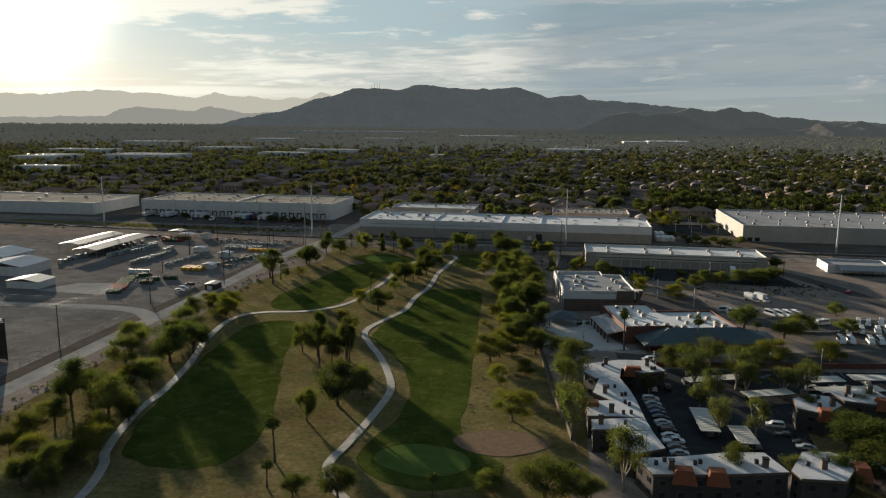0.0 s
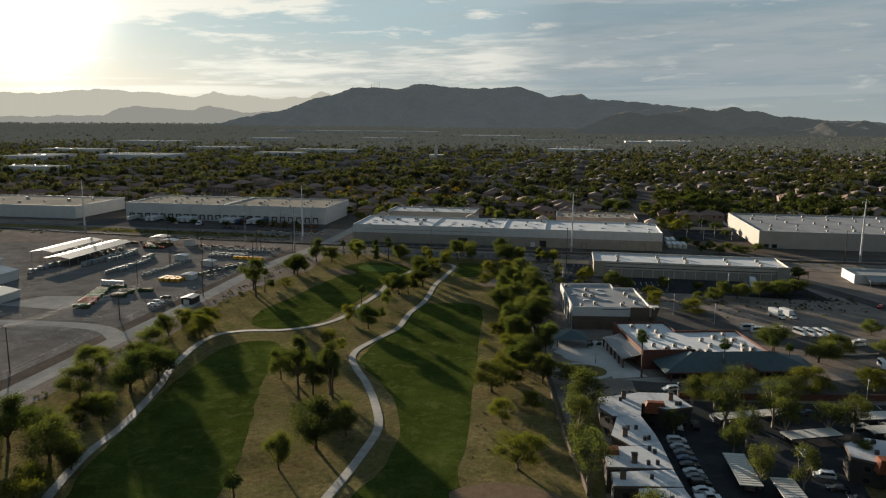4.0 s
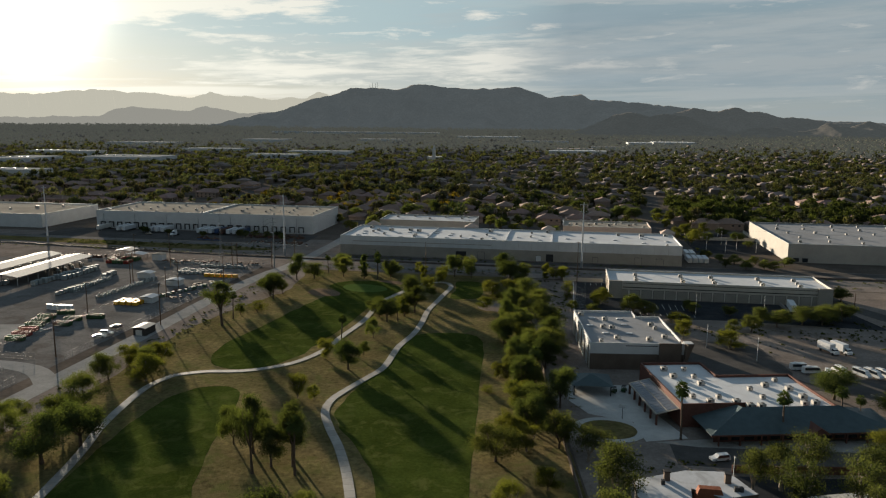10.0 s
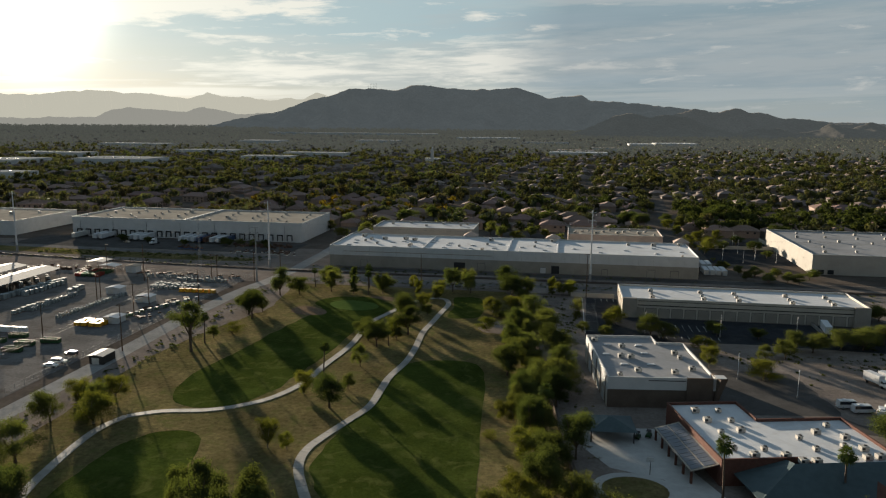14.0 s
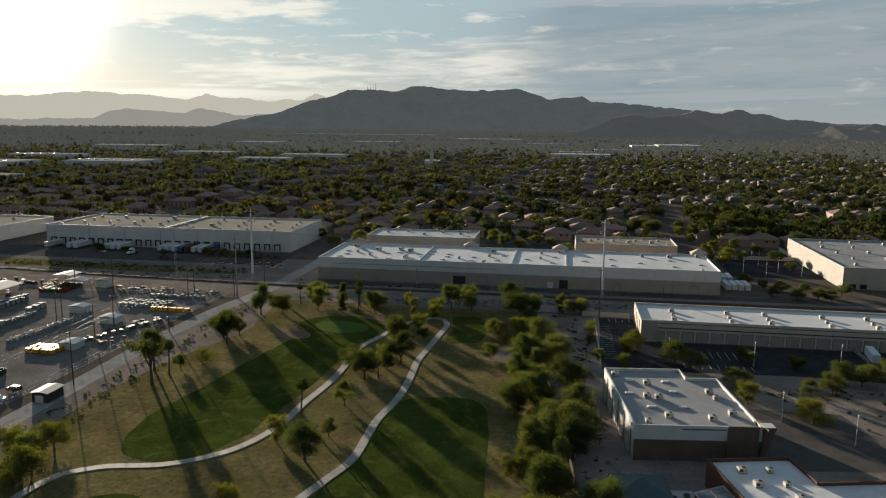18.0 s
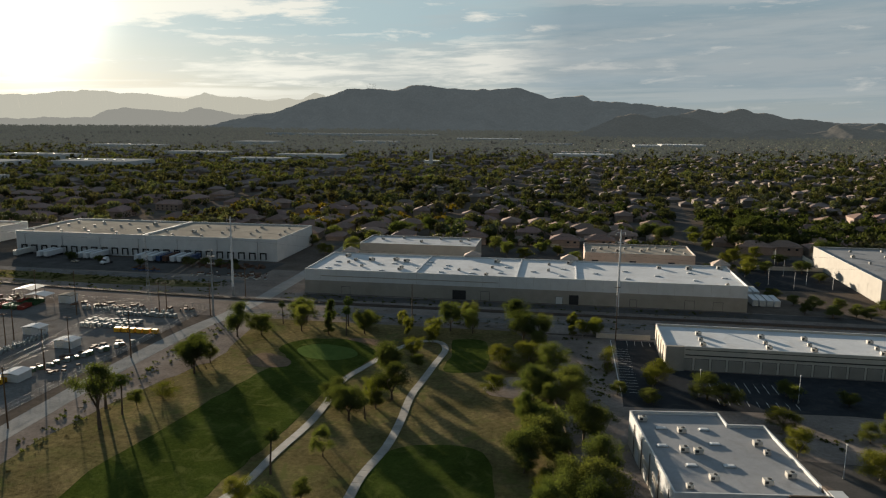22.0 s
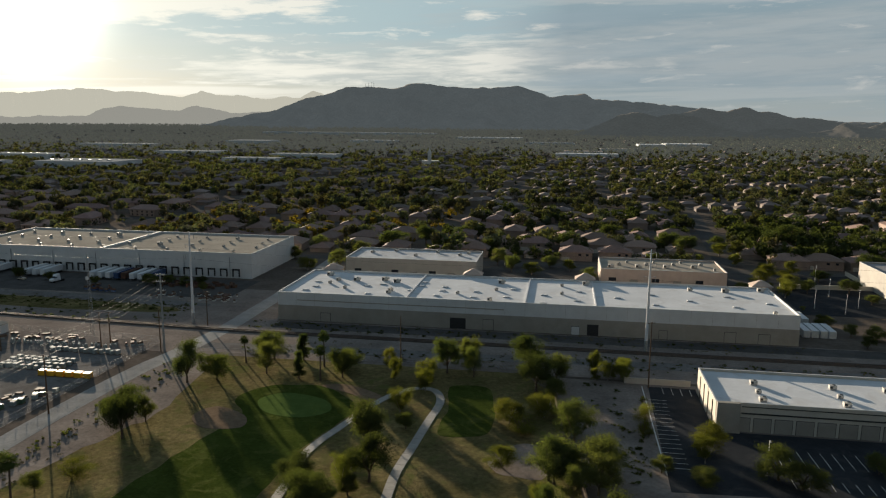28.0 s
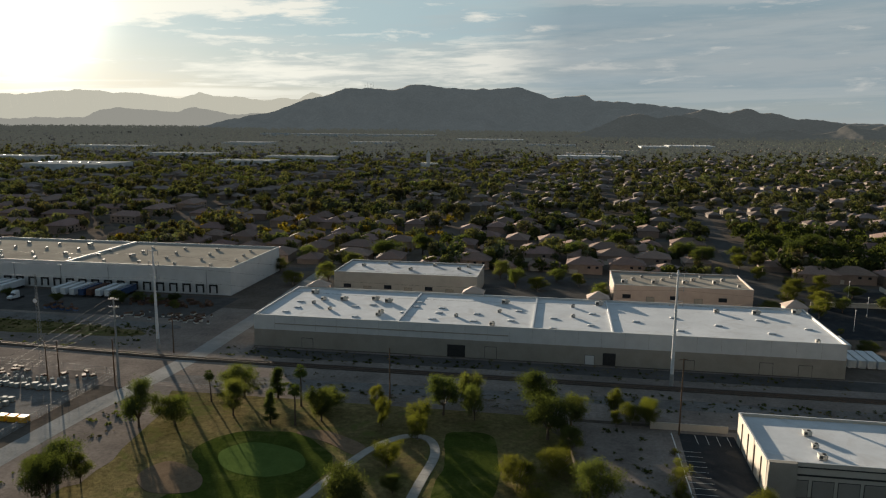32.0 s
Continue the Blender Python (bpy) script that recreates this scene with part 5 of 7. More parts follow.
# Vehicles
def shell(profile, w, inset):
    """A body from a side profile (x, z), w wide, its upper points drawn in."""
    bm = bmesh.new()
    top = max(z for _, z in profile)
    low = min(z for _, z in profile)
    rows = []
    for s in (-1, -.94, .94, 1):
        k = 1 if abs(s) < .99 else .97
        rows.append([(x * (1 if abs(s) < .99 else .985), s * (w / 2 - inset * max(0, (z - low) / (top - low)) ** 2), low + (z - low) * k) for x, z in profile])
    return loft(bm, rows)


PAINT = dict(white=(.62, .62, .61), silver=(.42, .43, .44), black=(.02, .02, .022), grey=(.13, .135, .14), blue=(.04, .07, .15), red=(.28, .03, .025), tan=(.35, .29, .22))
for k, c in PAINT.items():
    M["car_" + k] = mat("car_paint_" + k, c, tuple(v * .9 for v in c), 2.0, rough=.25, spec=.5, fine=.03)
M["taillight"] = mat("red_lens", (.3, .01, .01), (.25, .01, .01), 3.0, rough=.2)
M["canvas"] = mat("pale_canvas", (.55, .53, .48), (.47, .45, .41), 1.0, fine=.1)
M["orange"] = mat("orange_yellow_paint", (.62, .33, .03), (.5, .26, .02), .8, rough=.5, fine=.15)
M["dump_green"] = mat("green_dumpster_paint", (.035, .085, .035), (.03, .065, .03), .8, rough=.6, fine=.2, stain=(.10, .06, .04))
M["dump_red"] = mat("red_dumpster_paint", (.24, .035, .025), (.18, .03, .02), .8, rough=.6, fine=.2)
M["rust"] = mat("rusty_scrap", (.13, .075, .05), (.09, .055, .04), .8, bump=.3, fine=.3, vary=.5)
M["trans_grey"] = mat("grey_transformer_paint", (.26, .28, .275), (.21, .23, .225), .9, rough=.75, fine=.1, vary=.25)
M["trans_green"] = mat("green_cabinet_paint", (.10, .15, .10), (.08, .12, .08), .9, rough=.5, fine=.1, vary=.25)
M["solar"] = mat("solar_cell", (.10, .11, .13), (.08, .09, .11), 1.5, rough=.25, spec=.5)

CARS = {}
SHAPES = dict(
    sedan=(4.7, 1.82, [(-2.35, .35), (2.35, .35), (2.33, .72), (1.2, .92), (.55, 1.40), (-.95, 1.43), (-1.75, 1.0), (-2.32, .93)], [(-1.62, 1.0), (1.08, .95), (.52, 1.36), (-.9, 1.385)]),
    suv=(4.85, 1.95, [(-2.42, .42), (2.42, .42), (2.4, .95), (1.35, 1.1), (.7, 1.72), (-2.0, 1.76), (-2.38, 1.15)], [(-2.15, 1.12), (1.2, 1.1), (.66, 1.66), (-1.9, 1.69)]),
    van=(6.4, 2.05, [(-3.2, .5), (3.2, .5), (3.17, 1.15), (2.45, 1.4), (1.75, 2.5), (-3.1, 2.58), (-3.18, 1.2)], [(-2.9, 1.5), (2.3, 1.45), (1.72, 2.3), (-2.9, 2.34)]),
    pickup=(5.6, 1.98, [(-2.8, .5), (2.8, .5), (2.77, 1.05), (1.7, 1.2), (1.05, 1.85), (-.5, 1.87), (-.72, 1.12), (-2.77, 1.1)], [(-.6, 1.2), (1.5, 1.18), (1.0, 1.78), (-.5, 1.8)]),
)


def car_kind(shape, colour):
    L, W, prof, win = SHAPES[shape]
    names = dict(sedan="car", suv="car", van="van", pickup="pickup_truck")
    e = tagged(new(names[shape]), "parked %s %s on asphalt" % (colour, dict(sedan="sedan", suv="sport utility car", van="high-roofed passenger van", pickup="pickup truck")[shape]), names[shape].replace("_", " "), "parked vehicles")
    part("body", shell(prof, W, .22), "car_" + colour, e)
    part("glasshouse", shell(win, W + .015, .16), "glass", e)
    wheel = tube(bmesh.new(), [(0, -.11, 0), (0, .11, 0)], (.34, .34), 12)
    for k, (x, s) in enumerate(((-.31, -1), (-.31, 1), (.31, -1), (.31, 1))):
        if k == 0:
            w0 = part("wheel", wheel, "tyre", e)
            hub = part("rim", tube(bmesh.new(), [(0, -.125, 0), (0, .125, 0)], (.2, .2), 8), "metal", w0)
            w = w0
        else:
            w = share("wheel", w0.data, e)
            share("rim", hub.data, w)
        w.matrix_local = pose(x * L, s * (W / 2 - .1), .34)
    for s in (-1, 1):
        part("headlight", boxed(L / 2 - .03, s * W * .36 - .16, .66, L / 2 + .012, s * W * .36 + .16, .82), "white_paint", e)
        part("tail_light", boxed(-L / 2 - .012, s * W * .38 - .11, .78, -L / 2 + .03, s * W * .38 + .11, .98), "taillight", e)
    if shape == "van":
        part("roof_unit", boxed(-1.8, -.6, 2.5, -.6, .6, 2.78, top=.85), "white_paint", e)
    return e


def park(shape, colour, x, y, rz, z=.06):
    m = pose(x, y, z, 0, 0, rz)
    if (shape, colour) in CARS:
        return copy_thing(CARS[shape, colour], m)
    CARS[shape, colour] = car_kind(shape, colour)
    CARS[shape, colour].matrix_world = m


cyc = ["white", "silver", "grey", "blue", "black", "silver", "grey", "black", "white", "black", "grey", "silver"]
for k, y in enumerate((212.5, 208.8, 205.5, 202.3, 199, 195.6, 193, 190, 187, 183.5, 180.2, 177)):
    park("pickup" if k == 9 else ("suv" if k in (0, 7) else "sedan"), "white" if k in (0, 9) else cyc[k], 27 + k * .28, y, 8 + (k * 5) % 5, .1)
for s, c, x, y, r in (("suv", "white", 58, 199, 175), ("sedan", "black", 59, 193, 172), ("sedan", "black", 62, 189, 172), ("sedan", "silver", 57, 211, 100), ("suv", "white", 77, 230, 15), ("sedan", "silver", 62, 186, 172), ("sedan", "grey", 50, 185, 90), ("suv", "black", 33, 223, 95), ("sedan", "white", 29, 222, 90), ("sedan", "blue", 66, 238, 190),
                      ("suv", "white", 30.5, 250, 200), ("sedan", "white", -178, 315, 8), ("suv", "white", -178, 319, 8), ("suv", "black", -179, 327, 170), ("sedan", "tan", -296, 546, 170), ("sedan", "grey", 39.5, 229, 95), ("sedan", "black", 44, 230, 95), ("sedan", "silver", 47, 186, 90), ("sedan", "grey", 40, 196, 90), ("suv", "grey", 39.5, 191, 88), ("sedan", "red", 136, 372, 60), ("sedan", "silver", 84, 232, 100), ("sedan", "white", 95, 238, 100)):
    park(s, c, x, y, r, .1)
for x, y, r in ((70, 324, 12), (73, 321, 12), (77, 319, 70), (88, 321, 300), (91.5, 321, 300), (95, 321, 295), (98.5, 321.5, 295), (104, 309, 200), (119, 312, 250), (123, 312.5, 248), (116, 300, 255), (122, 300.5, 255), (111, 299, 250), (103.5, 285, 265), (107, 285, 265), (114, 286, 262), (117.5, 286, 262), (82, 323, 100), (126, 302, 255), (128, 313, 250)):
    park("van", "white", x, y, r)


def box_truck(x, y, rz):
    e = thing("box_truck", x, y, .06, "white box truck parked on a dirt lot", "truck", "white box trucks", rz)
    part("cargo_box", boxed(-4.2, -1.2, 1.0, 1.9, 1.2, 3.6, bevel=.05), "white_paint", e)
    part("cab", shell([(2.0, .6), (4.2, .6), (4.15, 1.4), (3.5, 1.55), (3.05, 2.4), (2.0, 2.45)], 2.1, .15), "car_white", e)
    part("windshield", shell([(2.5, 1.6), (3.52, 1.58), (3.06, 2.33), (2.5, 2.36)], 2.12, .15), "glass", e)
    part("chassis", boxed(-4.0, -.5, .55, 3.6, .5, .99), "dark_metal", e)
    for px in (-2.6, 3.1):
        for s in (-1, 1):
            part("wheel", tube(bmesh.new(), [(px, s * .98 - .14, .46), (px, s * .98 + .14, .46)], (.46, .46), 12), "tyre", e)


box_truck(86, 346, 295)
box_truck(90.5, 346.5, 295)


def trailer(x, y, rz, material="white_paint", L=14.6, label="white box semi-trailer parked at a dock"):
    e = thing("semi_trailer", x, y, .06, label, "trailer", "parked semi-trailers", rz)
    part("cargo_box", boxed(-L / 2, -1.27, 1.15, L / 2, 1.27, 4.05, bevel=.04), material, e)
    part("rear_frame", boxed(-L / 2 - .04, -1.25, .95, -L / 2 - .004, 1.25, 4.0), "metal", e)
    part("chassis", boxed(-L / 2 + .3, -.5, .8, L / 2 - 1, .5, 1.146), "dark_metal", e)
    for px in (-L / 2 + 1.2, -L / 2 + 2.5):
        for s in (-1, 1):
            part("wheel", tube(bmesh.new(), [(px, s * 1.0 - .25, .5), (px, s * 1.0 + .25, .5)], (.5, .5), 10), "tyre", e)
    for s in (-.8, .8):
        part("landing_leg", boxed(L / 2 - 3, s - .07, 0, L / 2 - 2.8, s + .07, .8), "metal", e)


for x, mtl in ((-262.5, "white_paint"), (-258, "white_paint"), (-253.5, "white_paint"), (-249, "car_blue"), (-245, "rust"), (-240.5, "white_paint"), (-236, "white_paint"), (-231.5, "car_blue"), (-290, "white_paint"), (-294.5, "white_paint"), (-299, "white_paint"), (-320, "white_paint"), (-324.5, "white_paint"), (-340, "canvas")):
    trailer(x, 560.4, 270, mtl, label="white box semi-trailer backed to a dock" if mtl == "white_paint" else "dark box semi-trailer backed to a dock")
for k in range(4):
    e = thing("storage_container", 64.5 + k * 3.1, 518, .05, "white storage container standing in a row beside the warehouse", "container", "white storage containers")
    part("body", boxed(-1.25, -6, .1, 1.25, 6, 2.85, bevel=.04), "white_paint", e)
    for u in (-1.15, .02):
        part("door", boxed(u, -6.05, .2, u + 1.13, -6.003, 2.75), "canvas", e)
    for q in range(12):
        part("rib", boxed(-1.275, -5.6 + q, .25, -1.253, -5.25 + q, 2.7), "white_paint", e)
for k in range(2):
    e = thing("storage_container", 66 + k * 3.2, 536, .05, "white storage container beside the warehouse", "container", "white storage containers")
    part("body", boxed(-1.25, -6, .1, 1.25, 6, 2.85, bevel=.04), "white_paint", e)
    for u in (-1.15, .02):
        part("door", boxed(u, -6.05, .2, u + 1.13, -6.003, 2.75), "canvas", e)
trailer(90, 405, 262, label="white box semi-trailer at a loading ramp", L=11)


def tractor(x, y, rz):
    e = thing("semi_truck", x, y, .06, "white semi-truck tractor parked in the truck yard", "truck", "", rz)
    part("cab", shell([(-1.6, .8), (3.4, .8), (3.35, 1.7), (1.7, 2.0), (1.1, 3.2), (.4, 3.9), (-1.6, 3.9)], 2.4, .2), "car_white", e)
    part("windshield", shell([(.6, 2.2), (1.75, 2.05), (1.14, 3.1), (.6, 3.15)], 2.42, .2), "glass", e)
    part("chassis", boxed(-4.2, -.5, .6, 3, .5, .95), "dark_metal", e)
    for px in (-3.4, -2.1, 2.4):
        for s in (-1, 1):
            part("wheel", tube(bmesh.new(), [(px, s - .2, .5), (px, s + .2, .5)], (.5, .5), 10), "tyre", e)


tractor(-276, 545, 262)

# Community building with a green hipped roof, turned a little
DR = 13.0
D = thing("community_building", 24, 269, 0, "red-brown brick building, white flat roof, green hipped front", "building", rz=DR)
for nm, q in (("wall", (0, 0, 0, 19.2, 34, 6.5)), ("wall", (19.203, -3.4, 0, 41.3, 22, 6.5))):
    x0, y0, z0, x1, y1, z1 = q
    a, c = (.35, 0) if x0 == 0 else (0, .35)   # the two roofs join into one
    lo, hi = (y0 + .35, 0) if x0 else (22, y1 - .35)
    wl, wr = ((x0, lo, 0, x0 + .35, hi, z1), (x1 - .35, y0 + .35, 0, x1, y1 - .35, z1)) if x0 else ((x0, y0 + .35, 0, x0 + .35, y1 - .35, z1), (x1 - .35, lo, 0, x1, hi, z1))
    for b in ((x0, y0, 0, x1, y0 + .35, z1), (x0, y1 - .35, 0, x1, y1, z1), wl, wr):
        part("wall", boxed(*b), "brick", D)
    part("roof", boxed(x0 + a, y0 + .35, 5.4, x1 - c, y1 - .35, 5.85), "white_roof", D)
    for b in ((x0 - .05 * (x0 == 0), y0 - .05, z1, x1 + .05 * (x0 > 0), y0 + .4, z1 + .1), (x0 - .05 * (x0 == 0), y1 - .4, z1, x1 + .05 * (x0 > 0), y1 + .05, z1 + .1), (wl[0] - .05, wl[1] + .05, z1, wl[3] + .05, wl[4] - .05, z1 + .1), (wr[0] - .05, wr[1] + .05, z1, wr[3] + .05, wr[4] - .05, z1 + .1)):
        part("coping", boxed(*b), "brick", D)
bm = bmesh.new()
ev = [bm.verts.new(p) for p in ((3, -12.5, 3.2), (53, -12.5, 3.2), (55, 3, 3.2), (41.5, 3, 3.2), (41.5, -3.6, 6.9), (15, -3.6, 6.9), (15, -.1, 6.2), (3, -.1, 3.2))]
for f in ((0, 1, 4, 5), (1, 2, 3, 4), (0, 5, 6, 7)):
    bm.faces.new([ev[i] for i in f])
lowv = [bm.verts.new((p.co.x, p.co.y, p.co.z - .25)) for p in ev]
for f in ((0, 1, 4, 5), (1, 2, 3, 4), (0, 5, 6, 7)):
    bm.faces.new([lowv[i] for i in reversed(f)])
for i, j in ((0, 1), (1, 2), (2, 3), (7, 0)):
    bm.faces.new((ev[i], lowv[i], lowv[j], ev[j]))
hip = part("hipped_roof", bm, "green_roof", D, "grey-green standing seam roof")
for k in range(33):
    x = 16 + k * .78
    part("seam", boxed(x, -12.4, 3.24, x + .05, -12.3, 3.3), "green_roof", hip) if k % 8 == 0 else None
part("fascia", boxed(3, -12.62, 2.75, 53, -12.503, 3.18), "brick", D)
part("front_wall", boxed(5, -9.6, 0, 51, -9.3, 2.95), "brick", D)
for k in range(13):
    x = 6.2 + k * 3.45
    w = part("window", boxed(x, -9.72, .5, x + 2.5, -9.604, 2.6), "dark_metal", D)
    part("pane", boxed(x + .08, -9.76, .58, x + 2.42, -9.723, 2.52), "glass", w)
for k in range(9):
    part("porch_post", boxed(5 + k * 5.6, -12.3, 0, 5.35 + k * 5.6, -11.95, 2.95), "brick", D)
gable = bmesh.new()
loft(gable, [[(28, -13.6, 3.1), (34, -13.6, 3.1), (31, -13.6, 4.9)], [(28, -8, 3.1), (34, -8, 3.1), (31, -8, 4.9)]])
part("entrance_gable", gable, "brick", D)
# lean-to with solar panels
can = bmesh.new()
loft(can, [[(-6.5, 1, 3.2), (-.01, 1, 4.7), (-.01, 1, 4.9), (-6.5, 1, 3.4)], [(-6.5, 25, 3.2), (-.01, 25, 4.7), (-.01, 25, 4.9), (-6.5, 25, 3.4)]])
lean = part("lean_to_roof", can, "tan_wall", D)
for i in range(2):
    for j in range(12):
        x0, y0 = -6.1 + i * 3.0, 1.6 + j * 1.9
        pb = bmesh.new()
        z = lambda x: 3.4 + (x + 6.5) * 1.5 / 6.5 + .03
        loft(pb, [[(x0, y0, z(x0)), (x0 + 2.6, y0, z(x0 + 2.6)), (x0 + 2.6, y0, z(x0 + 2.6) + .05), (x0, y0, z(x0) + .05)], [(x0, y0 + 1.75, z(x0)), (x0 + 2.6, y0 + 1.75, z(x0 + 2.6)), (x0 + 2.6, y0 + 1.75, z(x0 + 2.6) + .05), (x0, y0 + 1.75, z(x0) + .05)]])
        part("solar_panel", pb, "solar", lean)
for k in range(6):
    part("lean_to_post", boxed(-6.3, 1.4 + k * 4.6, 0, -5.8, 1.9 + k * 4.6, 3.2), "brick", D)
for x, y in [(23, 298), (25, 292), (29, 299), (31, 293), (32, 287), (27, 285), (28, 276), (35, 277), (39, 274), (42, 271.5), (45, 272), (45, 285), (54, 294), (47, 279), (56, 287), (54, 282), (58, 281), (57, 276), (60, 277), (32, 273), (50, 289)]:
    put_unit(1 if (x + y) % 2 else 2, x, y, 5.85, DR)
# court, walk, pavilion
sheet("pavement_court", [(-6, 284), (-5, 297), (13, 299), (19, 276), (25, 262), (14, 258), (12, 270), (0, 274)], .07, "court", "pale concrete play court beside the building", "pavement", smooth_edge=False)
ring = [(5 + 9.6 * math.cos(a), 264 + 8.2 * math.sin(a)) for a in [k * .2618 for k in range(24)]]
sheet("pavement_ring", ring, .075, "court", "pale concrete ring walk", "pavement", smooth_edge=False)
sheet("ground_ring_lawn", [(5 + 7.4 * math.cos(a), 264 + 6.1 * math.sin(a)) for a in [k * .2618 for k in range(24)]], .11, "rough_grass", "round dry lawn inside the ring walk", "grass", smooth_edge=False)
sheet("pavement_entrance", [(16, 258), (27, 257), (80, 262), (80, 270), (29, 262)], .075, "concrete", "pale concrete walk in front of the building", "pavement", smooth_edge=False)
pav = thing("pavilion", 1, 293, .06, "open pavilion with a green hipped metal roof", "pavilion", rz=5)
part("roof", boxed(-6.2, -5.6, 3.2, 6.2, 5.6, 5.2, top=.1), "green_roof", pav)
for sx in (-5.4, 5.4):
    for sy in (-4.8, 4.8):
        part("post", boxed(sx - .15, sy - .15, 0, sx + .15, sy + .15, 3.2), "dark_metal", pav)
hoop = thing("basketball_hoop", 9, 272, .06, "basketball hoop with a white backboard on a pole", "hoop")
part("pole", tube(bmesh.new(), [(0, 0, 0), (0, 0, 2.6), (0, .9, 3.1)], (.09, .08, .06), 6), "dark_metal", hoop)
part("backboard", boxed(-.9, .95, 2.7, .9, 1.0, 3.8), "white_paint", hoop)
for k, (x, y) in enumerate(((8, 292), (11, 293.5))):
    e = thing("utility_cart", x, y, .07, "small dark utility cart beside the pavilion", "cart", "utility carts", 70)
    part("body", boxed(-1.2, -.6, .3, 1.2, .6, .85, bevel=.08), "dump_green", e)
    part("roof", boxed(-.9, -.6, 1.75, .7, .6, 1.83), "dark_metal", e)
    for px, py in ((-.8, -.5), (-.8, .5), (.6, -.5), (.6, .5)):
        part("roof_post", boxed(px - .03, py - .03, .85, px + .03, py + .03, 1.75), "dark_metal", e)
    for px, py in ((-.75, -.6), (-.75, .6), (.8, -.6), (.8, .6)):
        part("wheel", tube(bmesh.new(), [(px, py - .09, .27), (px, py + .09, .27)], (.27, .27), 8), "tyre", e)
# lots and streets on the right
sheet("ground_asphalt_lot_c", [(31, 312), (70, 318), (62, 352), (31, 352)], .05, "old_asphalt", "worn asphalt driveway beside the commercial building", "pavement", smooth_edge=False)
sheet("ground_asphalt_vans", [(66, 316), (136, 322), (128, 278), (98, 276), (86, 300), (66, 306)], .055, "old_asphalt", "worn asphalt lot with parked vans", "pavement", smooth_edge=False)
ribbon("road_apartments", [(20, 252), (50, 254), (80, 262), (112, 270), (180, 290)], 12, .06, "old_asphalt", "worn asphalt lane behind the apartments", "road")
ribbon("road_north_east", [(112, 448), (115, 424), (126, 400), (138, 372), (146, 340), (158, 300)], 9, .065, "old_asphalt", "curving street of worn asphalt", "road")
sheet("ground_dirt_lot", [(64, 350), (68, 358), (79, 366), (104, 375), (109, 333), (75, 312), (67, 314), (67, 324), (65, 332)], .06, "dirt", "bare orange-brown dirt lot", "ground", wobble=1.5)
sheet("ground_apartment_asphalt", [(22, 168), (20, 218), (30, 242), (112, 252), (110, 236), (70, 214), (66, 186), (58, 172), (32, 168)], .06, "asphalt", "dark asphalt parking lot of the apartments", "pavement", smooth_edge=False)
sheet("ground_apartment_garden", [(64, 182), (66, 200), (78, 214), (120, 220), (120, 150), (64, 150)], .075, "rough_grass", "shaded garden of the apartments", "grass", smooth_edge=False)
sheet("ground_apartment_edge", [(8, 150), (5, 181), (1, 205), (1, 240), (8, 240), (8, 150)], .065, "rough_grass", "dry grassy strip behind the apartments", "ground", smooth_edge=False)
# small office, far right
E1 = hall("office_building", 143, 423, 176, 441, 4.6, "white_wall", "grey_roof", "low white office with a grey sloping metal canopy", "building")
part("canopy", loft(bmesh.new(), [[(-12, -8, 2.9), (-12, -.05, 4.3), (-12, -.05, 4.45), (-12, -8, 3.05)], [(14, -8, 2.9), (14, -.05, 4.3), (14, -.05, 4.45), (14, -8, 3.05)]]), "metal", E1)
for k in range(6):
    part("canopy_post", boxed(-11.6 + k * 5, -7.8, 0, -11.4 + k * 5, -7.6, 2.92), "dark_metal", E1)


# Apartments
def prism(pts, z0, z1):
    bm = bmesh.new()
    if sum(a[0] * b[1] - b[0] * a[1] for a, b in zip(pts, pts[1:] + pts[:1])) < 0:
        pts = pts[::-1]
    lo, hi = [[bm.verts.new((x, y, z)) for x, y in pts] for z in (z0, z1)]
    bm.faces.new(lo[::-1]), bm.faces.new(hi)
    for i in range(len(pts)):
        j = (i + 1) % len(pts)
        bm.faces.new((lo[i], lo[j], hi[j], hi[i]))
    return bm


def grown(pts, d):
    cx, cy = sum(p[0] for p in pts) / len(pts), sum(p[1] for p in pts) / len(pts)
    return [(x + d * (x - cx) / max(1, math.hypot(x - cx, y - cy)), y + d * (y - cy) / max(1, math.hypot(x - cx, y - cy))) for x, y in pts]


